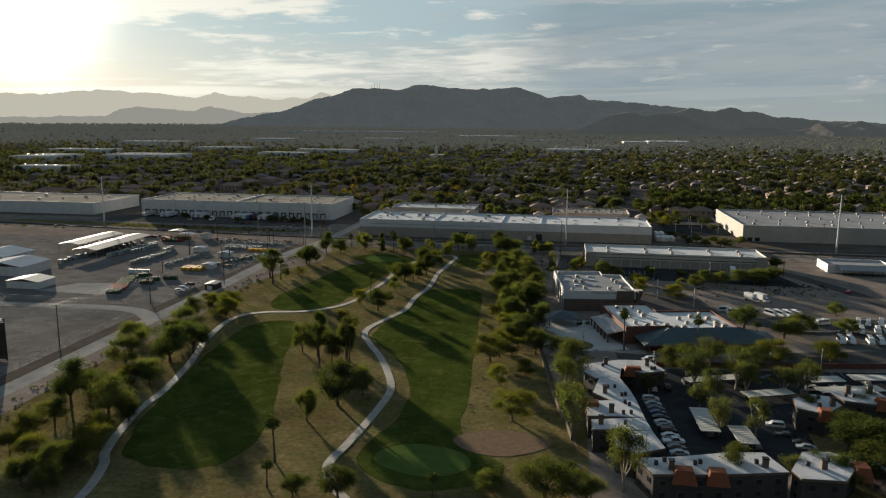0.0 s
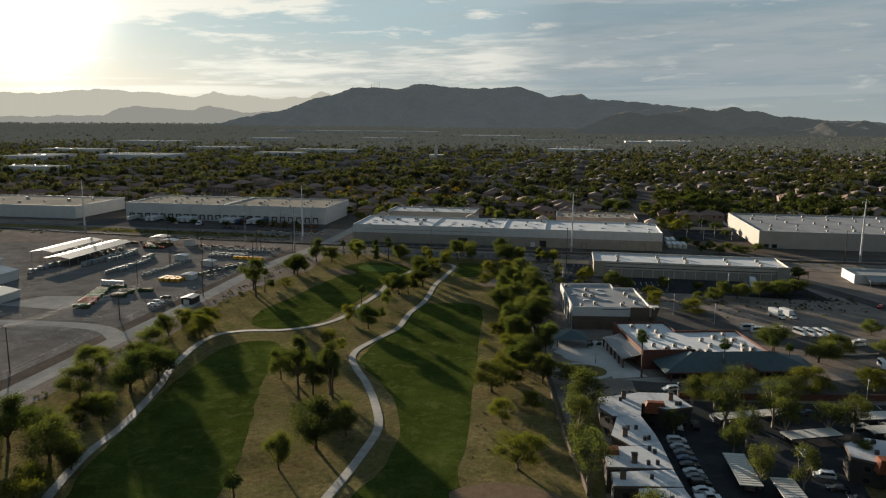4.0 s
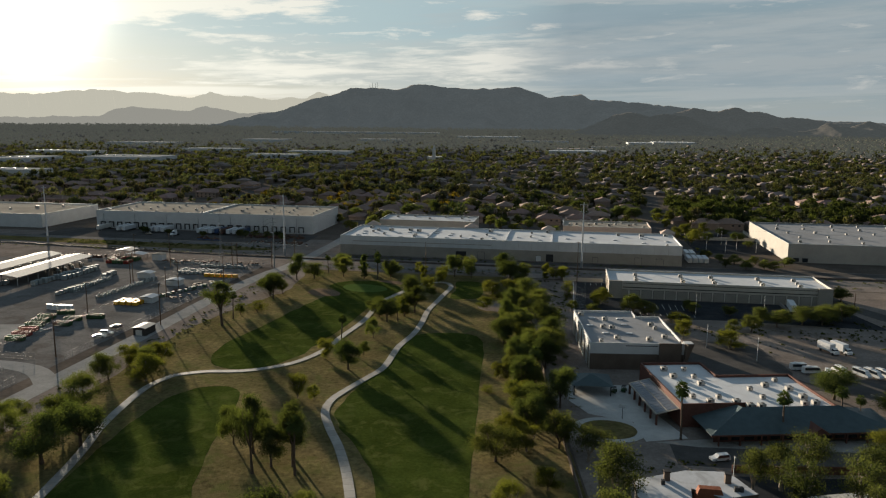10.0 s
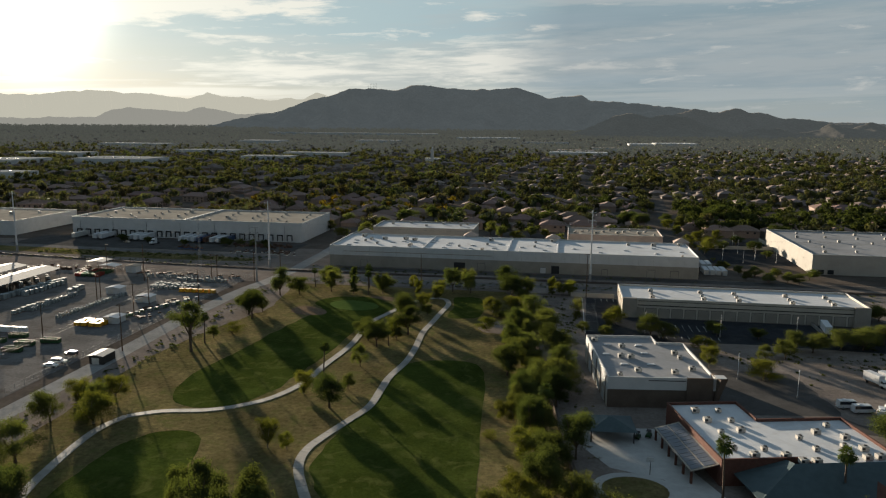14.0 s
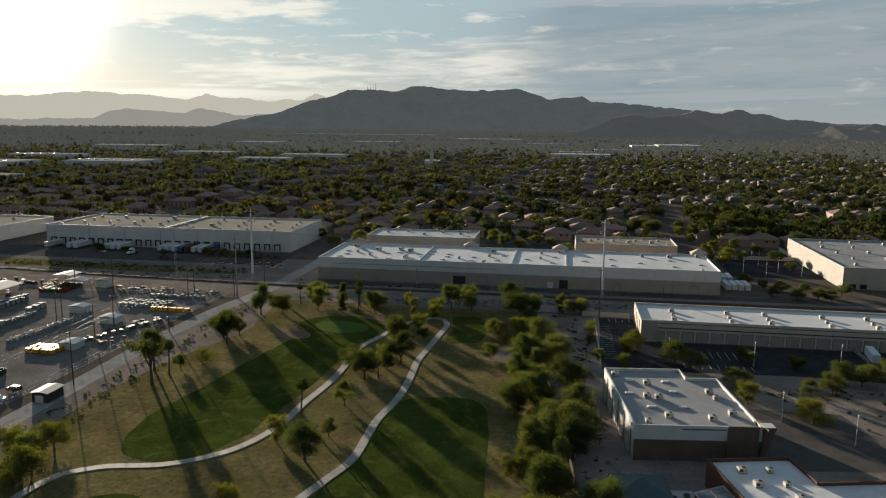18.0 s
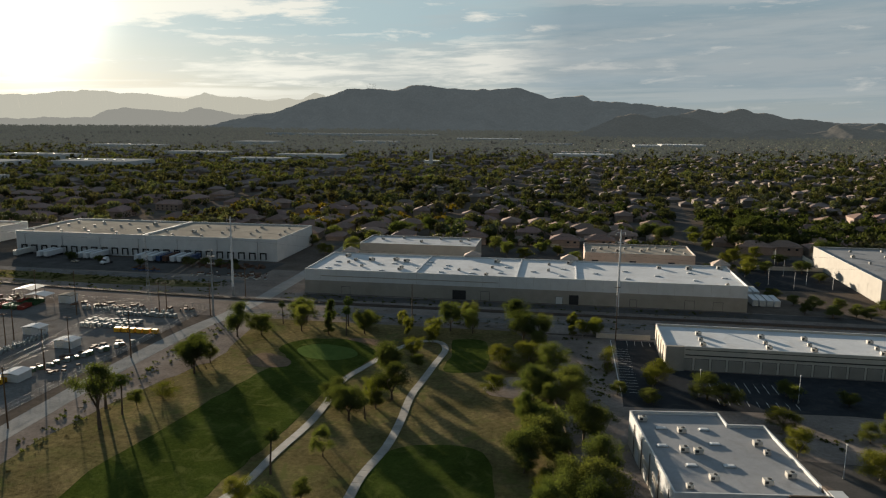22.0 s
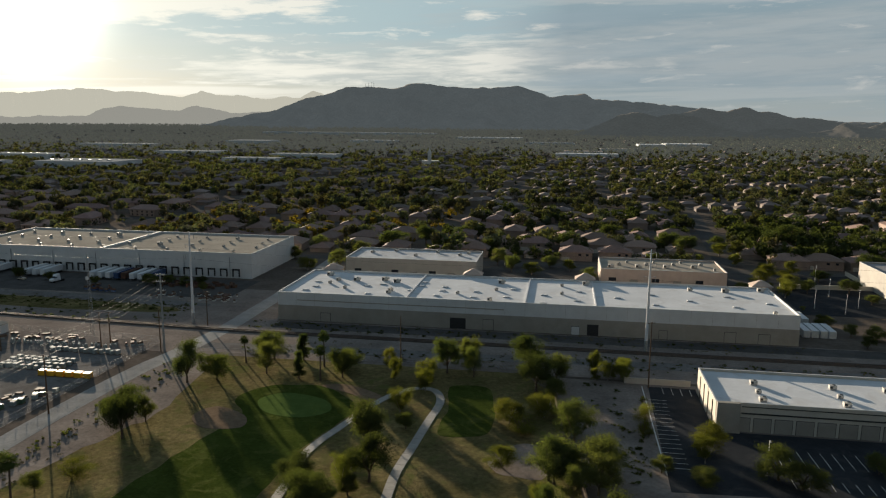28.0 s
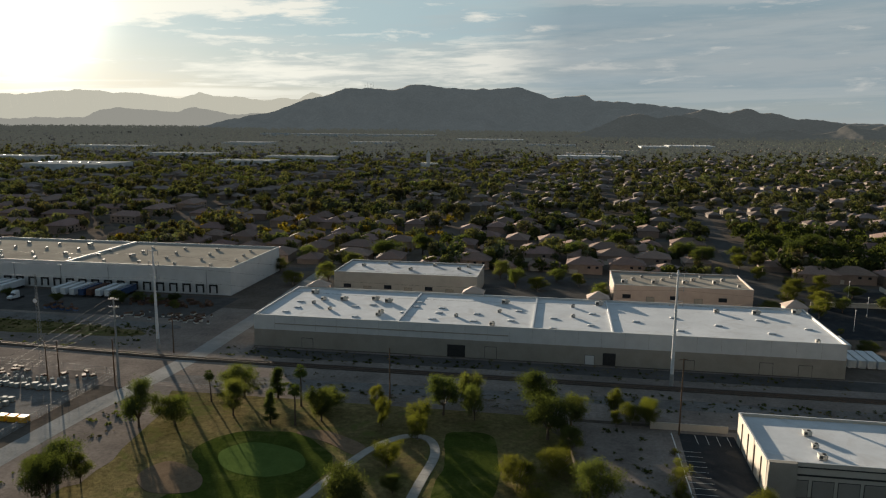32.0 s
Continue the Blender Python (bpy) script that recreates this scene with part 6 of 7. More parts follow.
def apartment(pts, mansards=(), chimneys=(), vents=(), h=6.3):
    cx, cy = sum(p[0] for p in pts) / len(pts), sum(p[1] for p in pts) / len(pts)
    e = thing("apartment_building", cx, cy, .05, "two-storey dark brown stucco apartment building with a white roof", "apartment building", "apartment buildings")
    q = [(x - cx, y - cy) for x, y in pts]
    part("wall", prism(q, 0, h - .6), "dark_wall", e)
    part("roof_edge", prism(grown(q, .35), h - .6, h - .08), "brown_wall", e)
    part("roof", prism(grown(q, .15), h - .078, h), "aged_roof", e)
    n = len(q)
    for i in range(n):
        (x0, y0), (x1, y1) = q[i], q[(i + 1) % n]
        L = math.hypot(x1 - x0, y1 - y0)
        a = math.degrees(math.atan2(y1 - y0, x1 - x0))
        out = 1 if (q[0][0] * q[1][1] - 0) is not None and sum(u[0] * v[1] - v[0] * u[1] for u, v in zip(q, q[1:] + q[:1])) > 0 else -1
        for k in range(int(L // 3.6)):
            for z in (.7, 3.5):
                s = (k + .5) * L / max(1, int(L // 3.6))
                w = part("window", boxed(-.75, -.06 * out - .02, 0, .75, -.06 * out + .02, 1.35), "brown_wall", e)
                w.matrix_local = pose(x0 + (x1 - x0) * s / L, y0 + (y1 - y0) * s / L, z, 0, 0, a)
                part("pane", boxed(-.66, -.1 * out - .015, .09, .66, -.1 * out + .015, 1.26), "glass", w)
    for x, y, w, d in mansards:
        part("mansard", boxed(x - cx - w / 2, y - cy - d / 2, h - 1.9, x - cx + w / 2, y - cy + d / 2, h + 1.1, top=.66), "terracotta", e, "sloping terracotta tile mansard")
    for x, y in chimneys:
        c = part("chimney", boxed(x - cx - .6, y - cy - .6, h, x - cx + .6, y - cy + .6, h + 2.0), "brown_wall", e)
        part("chimney_cap", boxed(x - cx - .7, y - cy - .7, h + 2.003, x - cx + .7, y - cy + .7, h + 2.2), "dark_metal", c)
    for x, y in vents:
        part("roof_unit", boxed(x - cx - .4, y - cy - .4, h, x - cx + .4, y - cy + .4, h + .95), "unit_dark", e)


apartment([(8, 224), (19, 230), (28, 231), (32, 222), (25, 219), (19, 222), (18, 213), (11, 212), (8, 217)], [(22.5, 221, 6.5, 2.4)], [(14.5, 225), (27, 226)], [(13.5, 223), (28, 222.5), (29, 222.5)])
apartment([(12, 211.6), (18, 212.6), (20, 203), (21, 196.4), (14, 195), (10, 200)], [], [(13, 200)], [(14, 204), (16, 204.5), (18.5, 199), (17.5, 198.5)])
apartment([(8, 193), (21, 196), (22, 184.6), (8, 183)], [(9.5, 190.5, 4, 4)], [(14, 186)], [(18, 193), (19, 191.5), (17, 185.5), (19, 186)])
apartment([(9, 180.5), (22, 184), (23, 176.6), (9, 174.6)], [], [(11, 178)], [(17, 179)])
apartment([(14, 174), (23, 176), (25, 166.6), (18, 162.5), (14, 165)], [], [], [(20, 170)])
apartment([(18, 160), (26, 162), (32, 164), (40, 167), (47, 168), (50, 159), (33, 155), (21, 153)], [(27.5, 154.5, 5.5, 4), (34.5, 155, 5, 4)], [(25, 156), (45.5, 160.5)], [(22, 157.5), (24, 159.5), (30.5, 159), (31.7, 159.8), (44, 162)])
apartment([(51, 160), (56, 170), (62, 171), (67, 167), (61, 157), (52, 156.5)], [(66, 163, 4, 5)], [(58, 162)], [(55, 163), (60, 166), (63, 166)])
apartment([(64, 205), (70, 209), (74, 208), (75, 202), (69, 195), (63, 198)], [(69, 195.5, 4, 4)], [(66.5, 206), (72.5, 201)], [(68, 206), (70.5, 206), (69, 200)])
apartment([(75.5, 212), (88, 216), (91, 207), (84, 204.5), (77.5, 206)], [(87, 206, 5, 4)], [(80, 212), (86, 213)], [(78.5, 209), (80.5, 209)])
apartment([(93, 214), (106, 216), (107, 204), (94, 203)], [(99, 203, 5, 4)], [(98, 211)], [(102, 209)])
apartment([(70, 168), (84, 170), (90, 160), (74, 155)], [(76, 156, 5, 4)], [(80, 164)], [(77, 163)])


def carport(x, y, w, d, rz):
    e = thing("carport", x, y, .07, "long flat-roofed metal carport with a dusty pale roof", "carport", "carports", rz)
    part("roof", boxed(-w / 2, -d / 2, 2.45, w / 2, d / 2, 2.6), "canvas", e)
    for k in range(int(w / 1.1)):
        part("roof_rib", boxed(-w / 2 + k * 1.1, -d / 2, 2.602, -w / 2 + k * 1.1 + .08, d / 2, 2.64), "metal", e)
    part("fascia", boxed(-w / 2 - .03, -d / 2 - .04, 2.3, w / 2 + .03, -d / 2 - .003, 2.66), "dark_metal", e)
    for k in range(max(2, int(w / 5.5))):
        for s in (-.3, .3):
            q = -w / 2 + 1.5 + k * (w - 3) / max(1, int(w / 5.5) - 1)
            part("post", boxed(q - .07, s * d - .07, 0, q + .07, s * d + .07, 2.45), "dark_metal", e)


carport(39, 195, 16, 5, 92)
carport(47, 186.5, 11, 5, 94)
carport(48.5, 229, 20, 4.6, 20)
carport(61, 218.5, 15, 5, 20)
carport(81.5, 234, 11, 5.5, 14)
carport(96, 238, 12, 5.5, 8)
carport(86, 226, 20, 5, 14)
for k in range(14):
    part("stripe", boxed(70 + k * 3, 241 + k * .5, .06, 70.12 + k * 3, 246 + k * .5, .066), "paint", st)
# landscaping rocks and kerbs beside the dirt lot
block_wall([(108, 300), (95, 296), (84, 303)], .5, "concrete", "low concrete kerb wall round the van lot", "kerb")

# The storage yard
def dumpster(x, y, rz, colour):
    e = thing("roll_off_dumpster", x, y, .03, "empty %s steel roll-off dumpster on gravel" % colour, "dumpster", "roll-off dumpsters", rz)
    mtl = "dump_green" if colour == "green" else "dump_red"
    L, W, H = 6.7, 2.4, 1.7
    for q in ((-L / 2, -W / 2, .2, L / 2, -W / 2 + .1, H), (-L / 2, W / 2 - .1, .2, L / 2, W / 2, H), (-L / 2, -W / 2 + .1, .2, -L / 2 + .1, W / 2 - .1, H), (L / 2 - .1, -W / 2 + .1, .2, L / 2, W / 2 - .1, H)):
        part("side", boxed(*q), mtl, e)
    part("floor", boxed(-L / 2 + .1, -W / 2 + .1, .2, L / 2 - .1, W / 2 - .1, .3), "rust", e)
    for s in (-1, 1):
        part("top_rail", boxed(-L / 2, s * W / 2 - .09, H, L / 2, s * W / 2 + .09, H + .12), mtl, e)
        bm = bmesh.new()
        for k in range(7):
            box(bm, -L / 2 + .4 + k, s * (W / 2 + .06) - .055, .25, -L / 2 + .55 + k, s * (W / 2 + .06) + .055, H)
        part("ribbing", bm, mtl, e)
    for k in (-1, 1):
        part("skid", boxed(-L / 2, k * .7 - .1, 0, L / 2, k * .7 + .1, .2), "dark_metal", e)


for k in range(6):
    dumpster(-206 - k * 1.9, 306 + k * 5.9, 8, "red" if k in (1, 2) else "green")
for x, y in ((-202, 327), (-203, 334.5), (-212, 342.5), (-196, 339)):
    dumpster(x, y, 6, "green")
for k in range(7):
    dumpster(-250 - (k % 4) * 3.6, 448 + (k // 4) * 8, 96, "green" if k % 3 else "red")


def cabinet_kind(w, d, h, mtl, label):
    e = tagged(new("transformer_cabinet"), label, "transformer", "stored transformers")
    part("pad", boxed(-w / 2 - .1, -d / 2 - .1, 0, w / 2 + .1, d / 2 + .1, .12), "wood", e)
    part("tank", boxed(-w / 2, -d / 2, .12, w / 2, d / 2, h, bevel=.05), mtl, e)
    part("lid", boxed(-w / 2 - .05, -d / 2 - .05, h + .002, w / 2 + .05, d / 2 + .05, h + .12, top=.9), mtl, e)
    bm = bmesh.new()
    for k in range(4):
        box(bm, -w * .4 + k * w * .24, d / 2 + .004, .3, -w * .4 + k * w * .24 + .08, d / 2 + .35, h - .25)
    part("radiator", bm, mtl, e)
    return e


def can_kind():
    e = tagged(new("pole_transformer"), "grey cylindrical pole transformer stored in a row", "transformer", "stored pole transformers")
    part("tank", tube(bmesh.new(), [(0, 0, 0), (0, 0, 1.0), (0, 0, 1.06)], (.34, .34, .28), 10), "trans_grey", e)
    for s in (-.12, .12):
        part("bushing", tube(bmesh.new(), [(s, 0, 1.063), (s, 0, 1.38)], (.05, .03), 6), "white_paint", e)
    return e


class Stock:
    """One pattern, then copies of it."""

    def __init__(self, ob):
        self.ob, self.fresh = ob, True

    def at(self, x, y, z=.03, rz=0, s=1.0):
        m = pose(x, y, z, 0, 0, rz) @ Matrix.Diagonal((s, s, s, 1))
        if self.fresh:
            self.fresh, self.ob.matrix_world = False, m
        else:
            copy_thing(self.ob, m @ Matrix.Diagonal((1 / self.ob.scale[0], 1 / self.ob.scale[1], 1 / self.ob.scale[2], 1)))


big = Stock(cabinet_kind(2.6, 2.2, 2.4, "trans_grey", "large grey pad-mounted transformer stored on gravel"))
small = Stock(cabinet_kind(1.5, 1.3, 1.5, "trans_grey", "grey pad-mounted transformer stored in a row"))
green = Stock(cabinet_kind(1.6, 1.4, 1.4, "trans_green", "green pad-mounted transformer stored in a row"))
yellow = Stock(cabinet_kind(2.2, 1.8, 1.5, "orange", "orange-yellow equipment crate stored in a row"))
can = Stock(can_kind())
white = Stock(cabinet_kind(1.4, 1.4, 2.2, "white_paint", "tall white equipment cabinet stored in a row"))
r = random.Random(4)
for k in range(16):   # long row of cabinets beside the open sheds
    big.at(-262 + k * .25 + r.uniform(-.4, .4), 388 + k * 2.9, rz=r.uniform(-4, 4), s=r.uniform(.85, 1.1))
for k in range(9):
    big.at(-256 + r.uniform(-.5, .5), 402 + k * 3, s=r.uniform(.8, 1))
for k in range(12):
    small.at(-238 + k * .3, 372 + k * 2.6, rz=r.uniform(-5, 5), s=r.uniform(.9, 1.3))
    big.at(-240 + r.uniform(-1, 1), 410 + k * 2.0, s=r.uniform(.7, .95)) if k < 6 else None
for k in range(60):   # double row of pole transformers
    can.at(-217 + (k % 3) * 1.1 + k * .05 + r.uniform(-.2, .2), 370 + (k // 3) * 2.2 + r.uniform(-.3, .3), s=r.uniform(1.0, 1.5))
for k in range(50):
    can.at(-236 + (k % 3) * 1.0 + r.uniform(-.2, .2), 378 + (k // 3) * 1.9 + r.uniform(-.3, .3), s=r.uniform(1.0, 1.6))
for k in range(7):
    white.at(-224.5 + k * 1.75, 348.5 + r.uniform(-.3, .3))
for i in range(4):
    for j in range(3):
        yellow.at(-201 + i * 3 + r.uniform(-.3, .3), 361.5 + j * 2.6, rz=r.uniform(-5, 5))
for i in range(6):
    yellow.at(-190 + i * 3.1, 423, rz=r.uniform(-4, 4), s=1.1)
for i in range(9):
    for j in range(4):
        small.at(-208 + i * 2.5 + r.uniform(-.3, .3), 427 + j * 2.7, rz=r.uniform(-5, 5), s=r.uniform(.85, 1.15))
for k in range(26):
    green.at(-195 + k * .75 + r.uniform(-.5, .5), 363 + k * 1.9 + r.uniform(-.6, .6), rz=r.uniform(-9, 9), s=r.uniform(.7, 1.1)) if k % 3 else small.at(-195 + k * .8, 364 + k * 1.9, s=.9)
for k in range(10):
    big.at(-278 + r.uniform(-1, 1), 366 + k * 2.6, s=r.uniform(.6, .9))
for k in range(14):
    small.at(-205 + k * 2.0, 446 + r.uniform(-1, 1), rz=r.uniform(0, 90), s=r.uniform(.8, 1.2))
for k in range(30):
    can.at(-225 + k * 1.4, 452 + r.uniform(-1.5, 1.5), s=r.uniform(.9, 1.5))
for k in range(24):
    small.at(-300 + k * 1.3 + r.uniform(-.5, .5), 420 + (k % 5) * 5 + r.uniform(-1, 1), rz=r.uniform(0, 60), s=r.uniform(.8, 1.2))


def shed(x0, y0, x1, y1, h, label, walled=False, roof="metal", rz=0, wall="white_wall"):
    e = thing("storage_shed", (x0 + x1) / 2, (y0 + y1) / 2, .03, label, "shed", rz=rz)
    w, d = (x1 - x0) / 2, (y1 - y0) / 2
    bm = loft(bmesh.new(), [[(-w - .4, y, h), (0, y, h + w * .16), (w + .4, y, h), (w + .4, y, h - .15), (0, y, h + w * .16 - .15), (-w - .4, y, h - .15)] for y in (-d - .4, d + .4)])
    part("roof", bm, roof, e)
    if walled:
        for q in ((-w, -d, 0, w, -d + .15, h - .16), (-w, d - .15, 0, w, d, h - .16), (-w, -d + .15, 0, -w + .15, d - .15, h - .16), (w - .15, -d + .15, 0, w, d - .15, h - .16)):
            part("wall", boxed(*q), wall, e)
        for k in range(max(1, int(w / 3))):
            part("door", boxed(-w + 1 + k * 5, -d - .05, .05, -w + 3.6 + k * 5, -d - .003, h - .8), "canvas", e)
    else:
        for k in range(max(2, int(d / 3))):
            for s in (-1, 1):
                y = -d + .3 + k * (2 * d - .6) / max(1, int(d / 3) - 1)
                part("post", boxed(s * (w - .15) - .1, y - .1, 0, s * (w - .15) + .1, y + .1, h - .16), "metal", e)
    return e


shed(-283, 384, -268, 442, 4.6, "long open-sided storage shed with a pale metal roof")
shed(-304, 400, -290, 446, 4.6, "long open-sided storage shed with a pale metal roof")
shed(-299, 330, -273, 352, 5.0, "white metal-sided workshop with a shallow gabled roof", True, "white_roof")
shed(-262, 306, -245, 318, 3.6, "low pale site office with a flat gabled roof", True, "canvas")
shed(-330, 352, -302, 376, 5.0, "white metal-sided workshop with a shallow gabled roof", True, "white_roof")
shed(-167.5, 320, -162.5, 327, 3.0, "small dark gate shed with a pale roof beside the road", True, "metal", wall="dark_wall")
shed(-257, 457, -247, 463, 3.4, "small open canopy with a pale roof", False, "white_roof")
shed(-242, 459, -236, 464, 3.6, "small dark shed with a tan roof", True, "tan_roof")
shed(-268, 464, -259, 473, 4.0, "open canopy with a bright metal roof", False, "metal")
shed(-223, 413, -216, 418, 2.8, "white storage container with a pale roof", True, "white_roof")
shed(-200, 400, -193, 405, 2.8, "white storage container with a pale roof", True, "white_roof")
shed(-193, 366, -187, 372, 2.6, "grey storage container with a pale roof", True, "white_roof")
sheet("pavement_yard_slab", [(-245, 304), (-236, 322), (-200, 330), (-214, 302)], .045, "road", "pale packed slab in the yard", "pavement", smooth_edge=False)


# scrap and pallets by the docks, junk rows
def scrap(name, x0, y0, x1, y1, n, hi, mtl, label, seed):
    rr = random.Random(seed)
    for k in range(n):
        x, y, s = rr.uniform(x0, x1), rr.uniform(y0, y1), rr.uniform(.6, 1.6)
        e = thing(name, x, y, .04, label, "scrap", "scrap piles", rr.uniform(0, 180))
        for j in range(2):
            part("piece", boxed(-s * rr.uniform(.6, 1.2), -s * .5 + j * .1, hi * j / 2, s * rr.uniform(.6, 1.2), s * .5, hi * (j + 1) / 2 - .01, top=rr.uniform(.7, 1)), mtl if j != 1 else "rust", e)


scrap("pallet_stack", -224, 545, -184, 556, 60, 1.4, "rust", "stack of worn brown pallets and scrap", 3)
scrap("scrap_pile", -214, 523, -172, 536, 44, 1.2, "canvas", "pale scrap metal and boxes on bare ground", 8)
scrap("scrap_pile", -252, 530, -236, 540, 14, 1.6, "car_blue", "dark scrap and equipment on bare ground", 9)
scrap("equipment_pile", -232, 453, -176, 461, 30, 1.3, "trans_grey", "stored grey equipment beside the fence", 12)
scrap("equipment_pile", -300, 455, -262, 466, 26, 1.5, "rust", "stored brown equipment on gravel", 15)
scrap("equipment_pile", -192, 372, -176, 412, 22, 1.0, "trans_grey", "stored grey equipment beside the fence", 19)
# dark steel lattice rack beside the road
tw = thing("steel_rack", -186, 206, .03, "tall dark steel lattice rack beside the road", "rack")
for sx in (-3, 3):
    for sy in (-5, 0, 5):
        part("upright", boxed(sx - .12, sy - .12, 0, sx + .12, sy + .12, 15), "dark_metal", tw)
for k in range(6):
    z = 2.2 + k * 2.4
    for sx in (-3, 3):
        part("beam", boxed(sx - .08, -5, z, sx + .08, 5, z + .14), "dark_metal", tw)
        for a, b in ((-5, 0), (0, 5)):
            part("brace", tube(bmesh.new(), [(sx, a, z - 2), (sx, b, z)], (.05, .05), 4), "dark_metal", tw)
    for sy in (-5, 0, 5):
        part("beam", boxed(-3, sy - .08, z + .15, 3, sy + .08, z + .28), "dark_metal", tw)
part("panel", boxed(-2.8, 5.15, .3, 2.8, 5.25, 13), "dark_wall", tw)

# Far suburb
rng = np.random.default_rng(5)


def clump(n, seed):
    """Leaf triangles spread in a lumpy crown of radius about one."""
    r = np.random.default_rng(seed)
    lumps = r.normal(size=(5, 3)) * (0.45, 0.45, 0.3)
    u = r.normal(size=(n, 3))
    u /= np.linalg.norm(u, axis=1)[:, None]
    c = lumps[r.integers(0, 5, n)] + u * 0.48 * r.uniform(0.5, 1.1, (n, 1))
    a = np.cross(u + r.normal(size=(n, 3)) * 0.35, r.normal(size=(n, 3)))
    a /= np.linalg.norm(a, axis=1)[:, None]
    b = np.cross(u, a) + r.normal(size=(n, 3)) * 0.2
    s = (0.155 if n > 200 else 0.20 if n > 60 else 0.30) * r.uniform(0.6, 1.3, (n, 1))
    return np.stack([c - a * s - b * s * .6, c + a * s - b * s * .6, c + b * s], 1).reshape(-1, 3)


def far_trees(name, places, radii, n, label, material="leaf_far"):
    kinds = [clump(n, s) for s in range(9)]
    V = np.concatenate([kinds[i % 9] * (r, r, r * 1.0) + (x, y, ground_z(y) + r * 1.05) for i, ((x, y), r) in enumerate(zip(places, radii))])
    F = np.arange(len(V)).reshape(-1, 3)
    me = bpy.data.meshes.new(name)
    me.vertices.add(len(V)), me.vertices.foreach_set("co", V.ravel())
    me.loops.add(len(V)), me.loops.foreach_set("vertex_index", F.ravel())
    me.polygons.add(len(F)), me.polygons.foreach_set("loop_start", np.arange(0, len(V), 3))
    me.update(calc_edges=True)
    me.materials.append(M[material])
    tagged(new(name, me), label, "trees", kind="stuff")


def in_view(x, y, margin=80):
    a = math.atan2(-x - 15, y) * 180 / math.pi
    return -26 < a < 44


def field(y0, y1, per_ha, jitter=1.0):
    out, y = [], y0
    while y < y1:
        xl, xr = -math.tan(radians(44)) * y - 60, math.tan(radians(26)) * y + 60
        n = int((xr - xl) * 10 * per_ha / 10000)
        for x in rng.uniform(xl, xr, n):
            out.append((x, y + rng.uniform(0, 10)))
        y += 10
    return out


def clear(x, y):
    if y < 650 and -170 < x < 120:
        return False
    if y < 660 and x > 110:
        return y > 650
    if x < -165 and y < 660:
        return False
    if abs(x - (61 + (y - 624) * 0.0857)) < 9 and y < 1000:
        return False
    return True


def grove(p, k=0.012):
    """Trees gather in groves: the share of places that are kept."""
    return rng.random() < 0.5 + 1.5 * max(0, noise.noise((p[0] * k, p[1] * k, 2.0)) + 0.1)


def off_street(x, y):
    return all(abs(y - v) > 7 for v in (772, 922)) and abs(x + 336 + (y - 709) * 0.05) > 11 and (y < 1000 or y > 1360 or abs(x - 17 - (y - 1131) * .048) > 8) and abs(x + 90 - (y - 1080) * .07) > 8


near = [p for p in field(642, 1100, 54) if clear(*p) and off_street(*p) and grove(p)]
mid = [p for p in field(1100, 2400, 56) if off_street(*p) and grove(p, 0.006) and rng.random() < (2400 - p[1]) / 900]
farr = [p for p in field(1600, 4100, 38) if grove(p, 0.003) and rng.random() < (p[1] - 1600) / 700 and rng.random() < min(1, (4300 - p[1]) / 1200)]
edge = field(3600, 4750, 15)
far_trees("suburb_trees", near, 2.3 + 5.4 * rng.random(len(near)) ** 1.6, 260, "dense green suburban street and garden trees")
far_trees("suburb_trees", mid, 2.2 + 4.4 * rng.random(len(mid)) ** 1.5, 44, "dense green suburban trees seen far away")
# The two farthest belts use the foliage that emits its own haze.
far_trees("suburb_trees", farr, rng.uniform(3.5, 8.5, len(farr)), 22, "far belt of suburban trees with emitted haze", "leaf_haze_glow")
far_trees("suburb_trees", edge, rng.uniform(4.5, 12, len(edge)), 16, "far belt of trees with emitted haze at the foot of the mountains", "leaf_haze_glow")


for x0, x1, y0, y1, n, r0, r1, mtl, label in (
        (-310, 58, 645, 664, 80, 2.2, 4.6, "leaf_mid", "olive street trees behind the warehouses"),
        (-320, -120, 690, 835, 120, 2.4, 4.8, "leaf_autumn", "yellow and orange autumn trees between the houses"),
        (-110, 56, 668, 900, 90, 3.2, 5.8, "leaf_dark", "dark green trees between tile-roofed houses"),
        (88, 290, 662, 800, 190, 3.6, 8.0, "leaf_dark", "dark green dense grove beside the street"),
        (-330, 330, 680, 1000, 60, 2.4, 4.2, "leaf_yellow", "yellow-green garden trees")):
    spots = [p for p in zip(rng.uniform(x0, x1, n), rng.uniform(y0, y1, n)) if clear(*p) and off_street(*p)]
    far_trees("suburb_trees", spots, rng.uniform(r0, r1, len(spots)), 220, label, mtl)


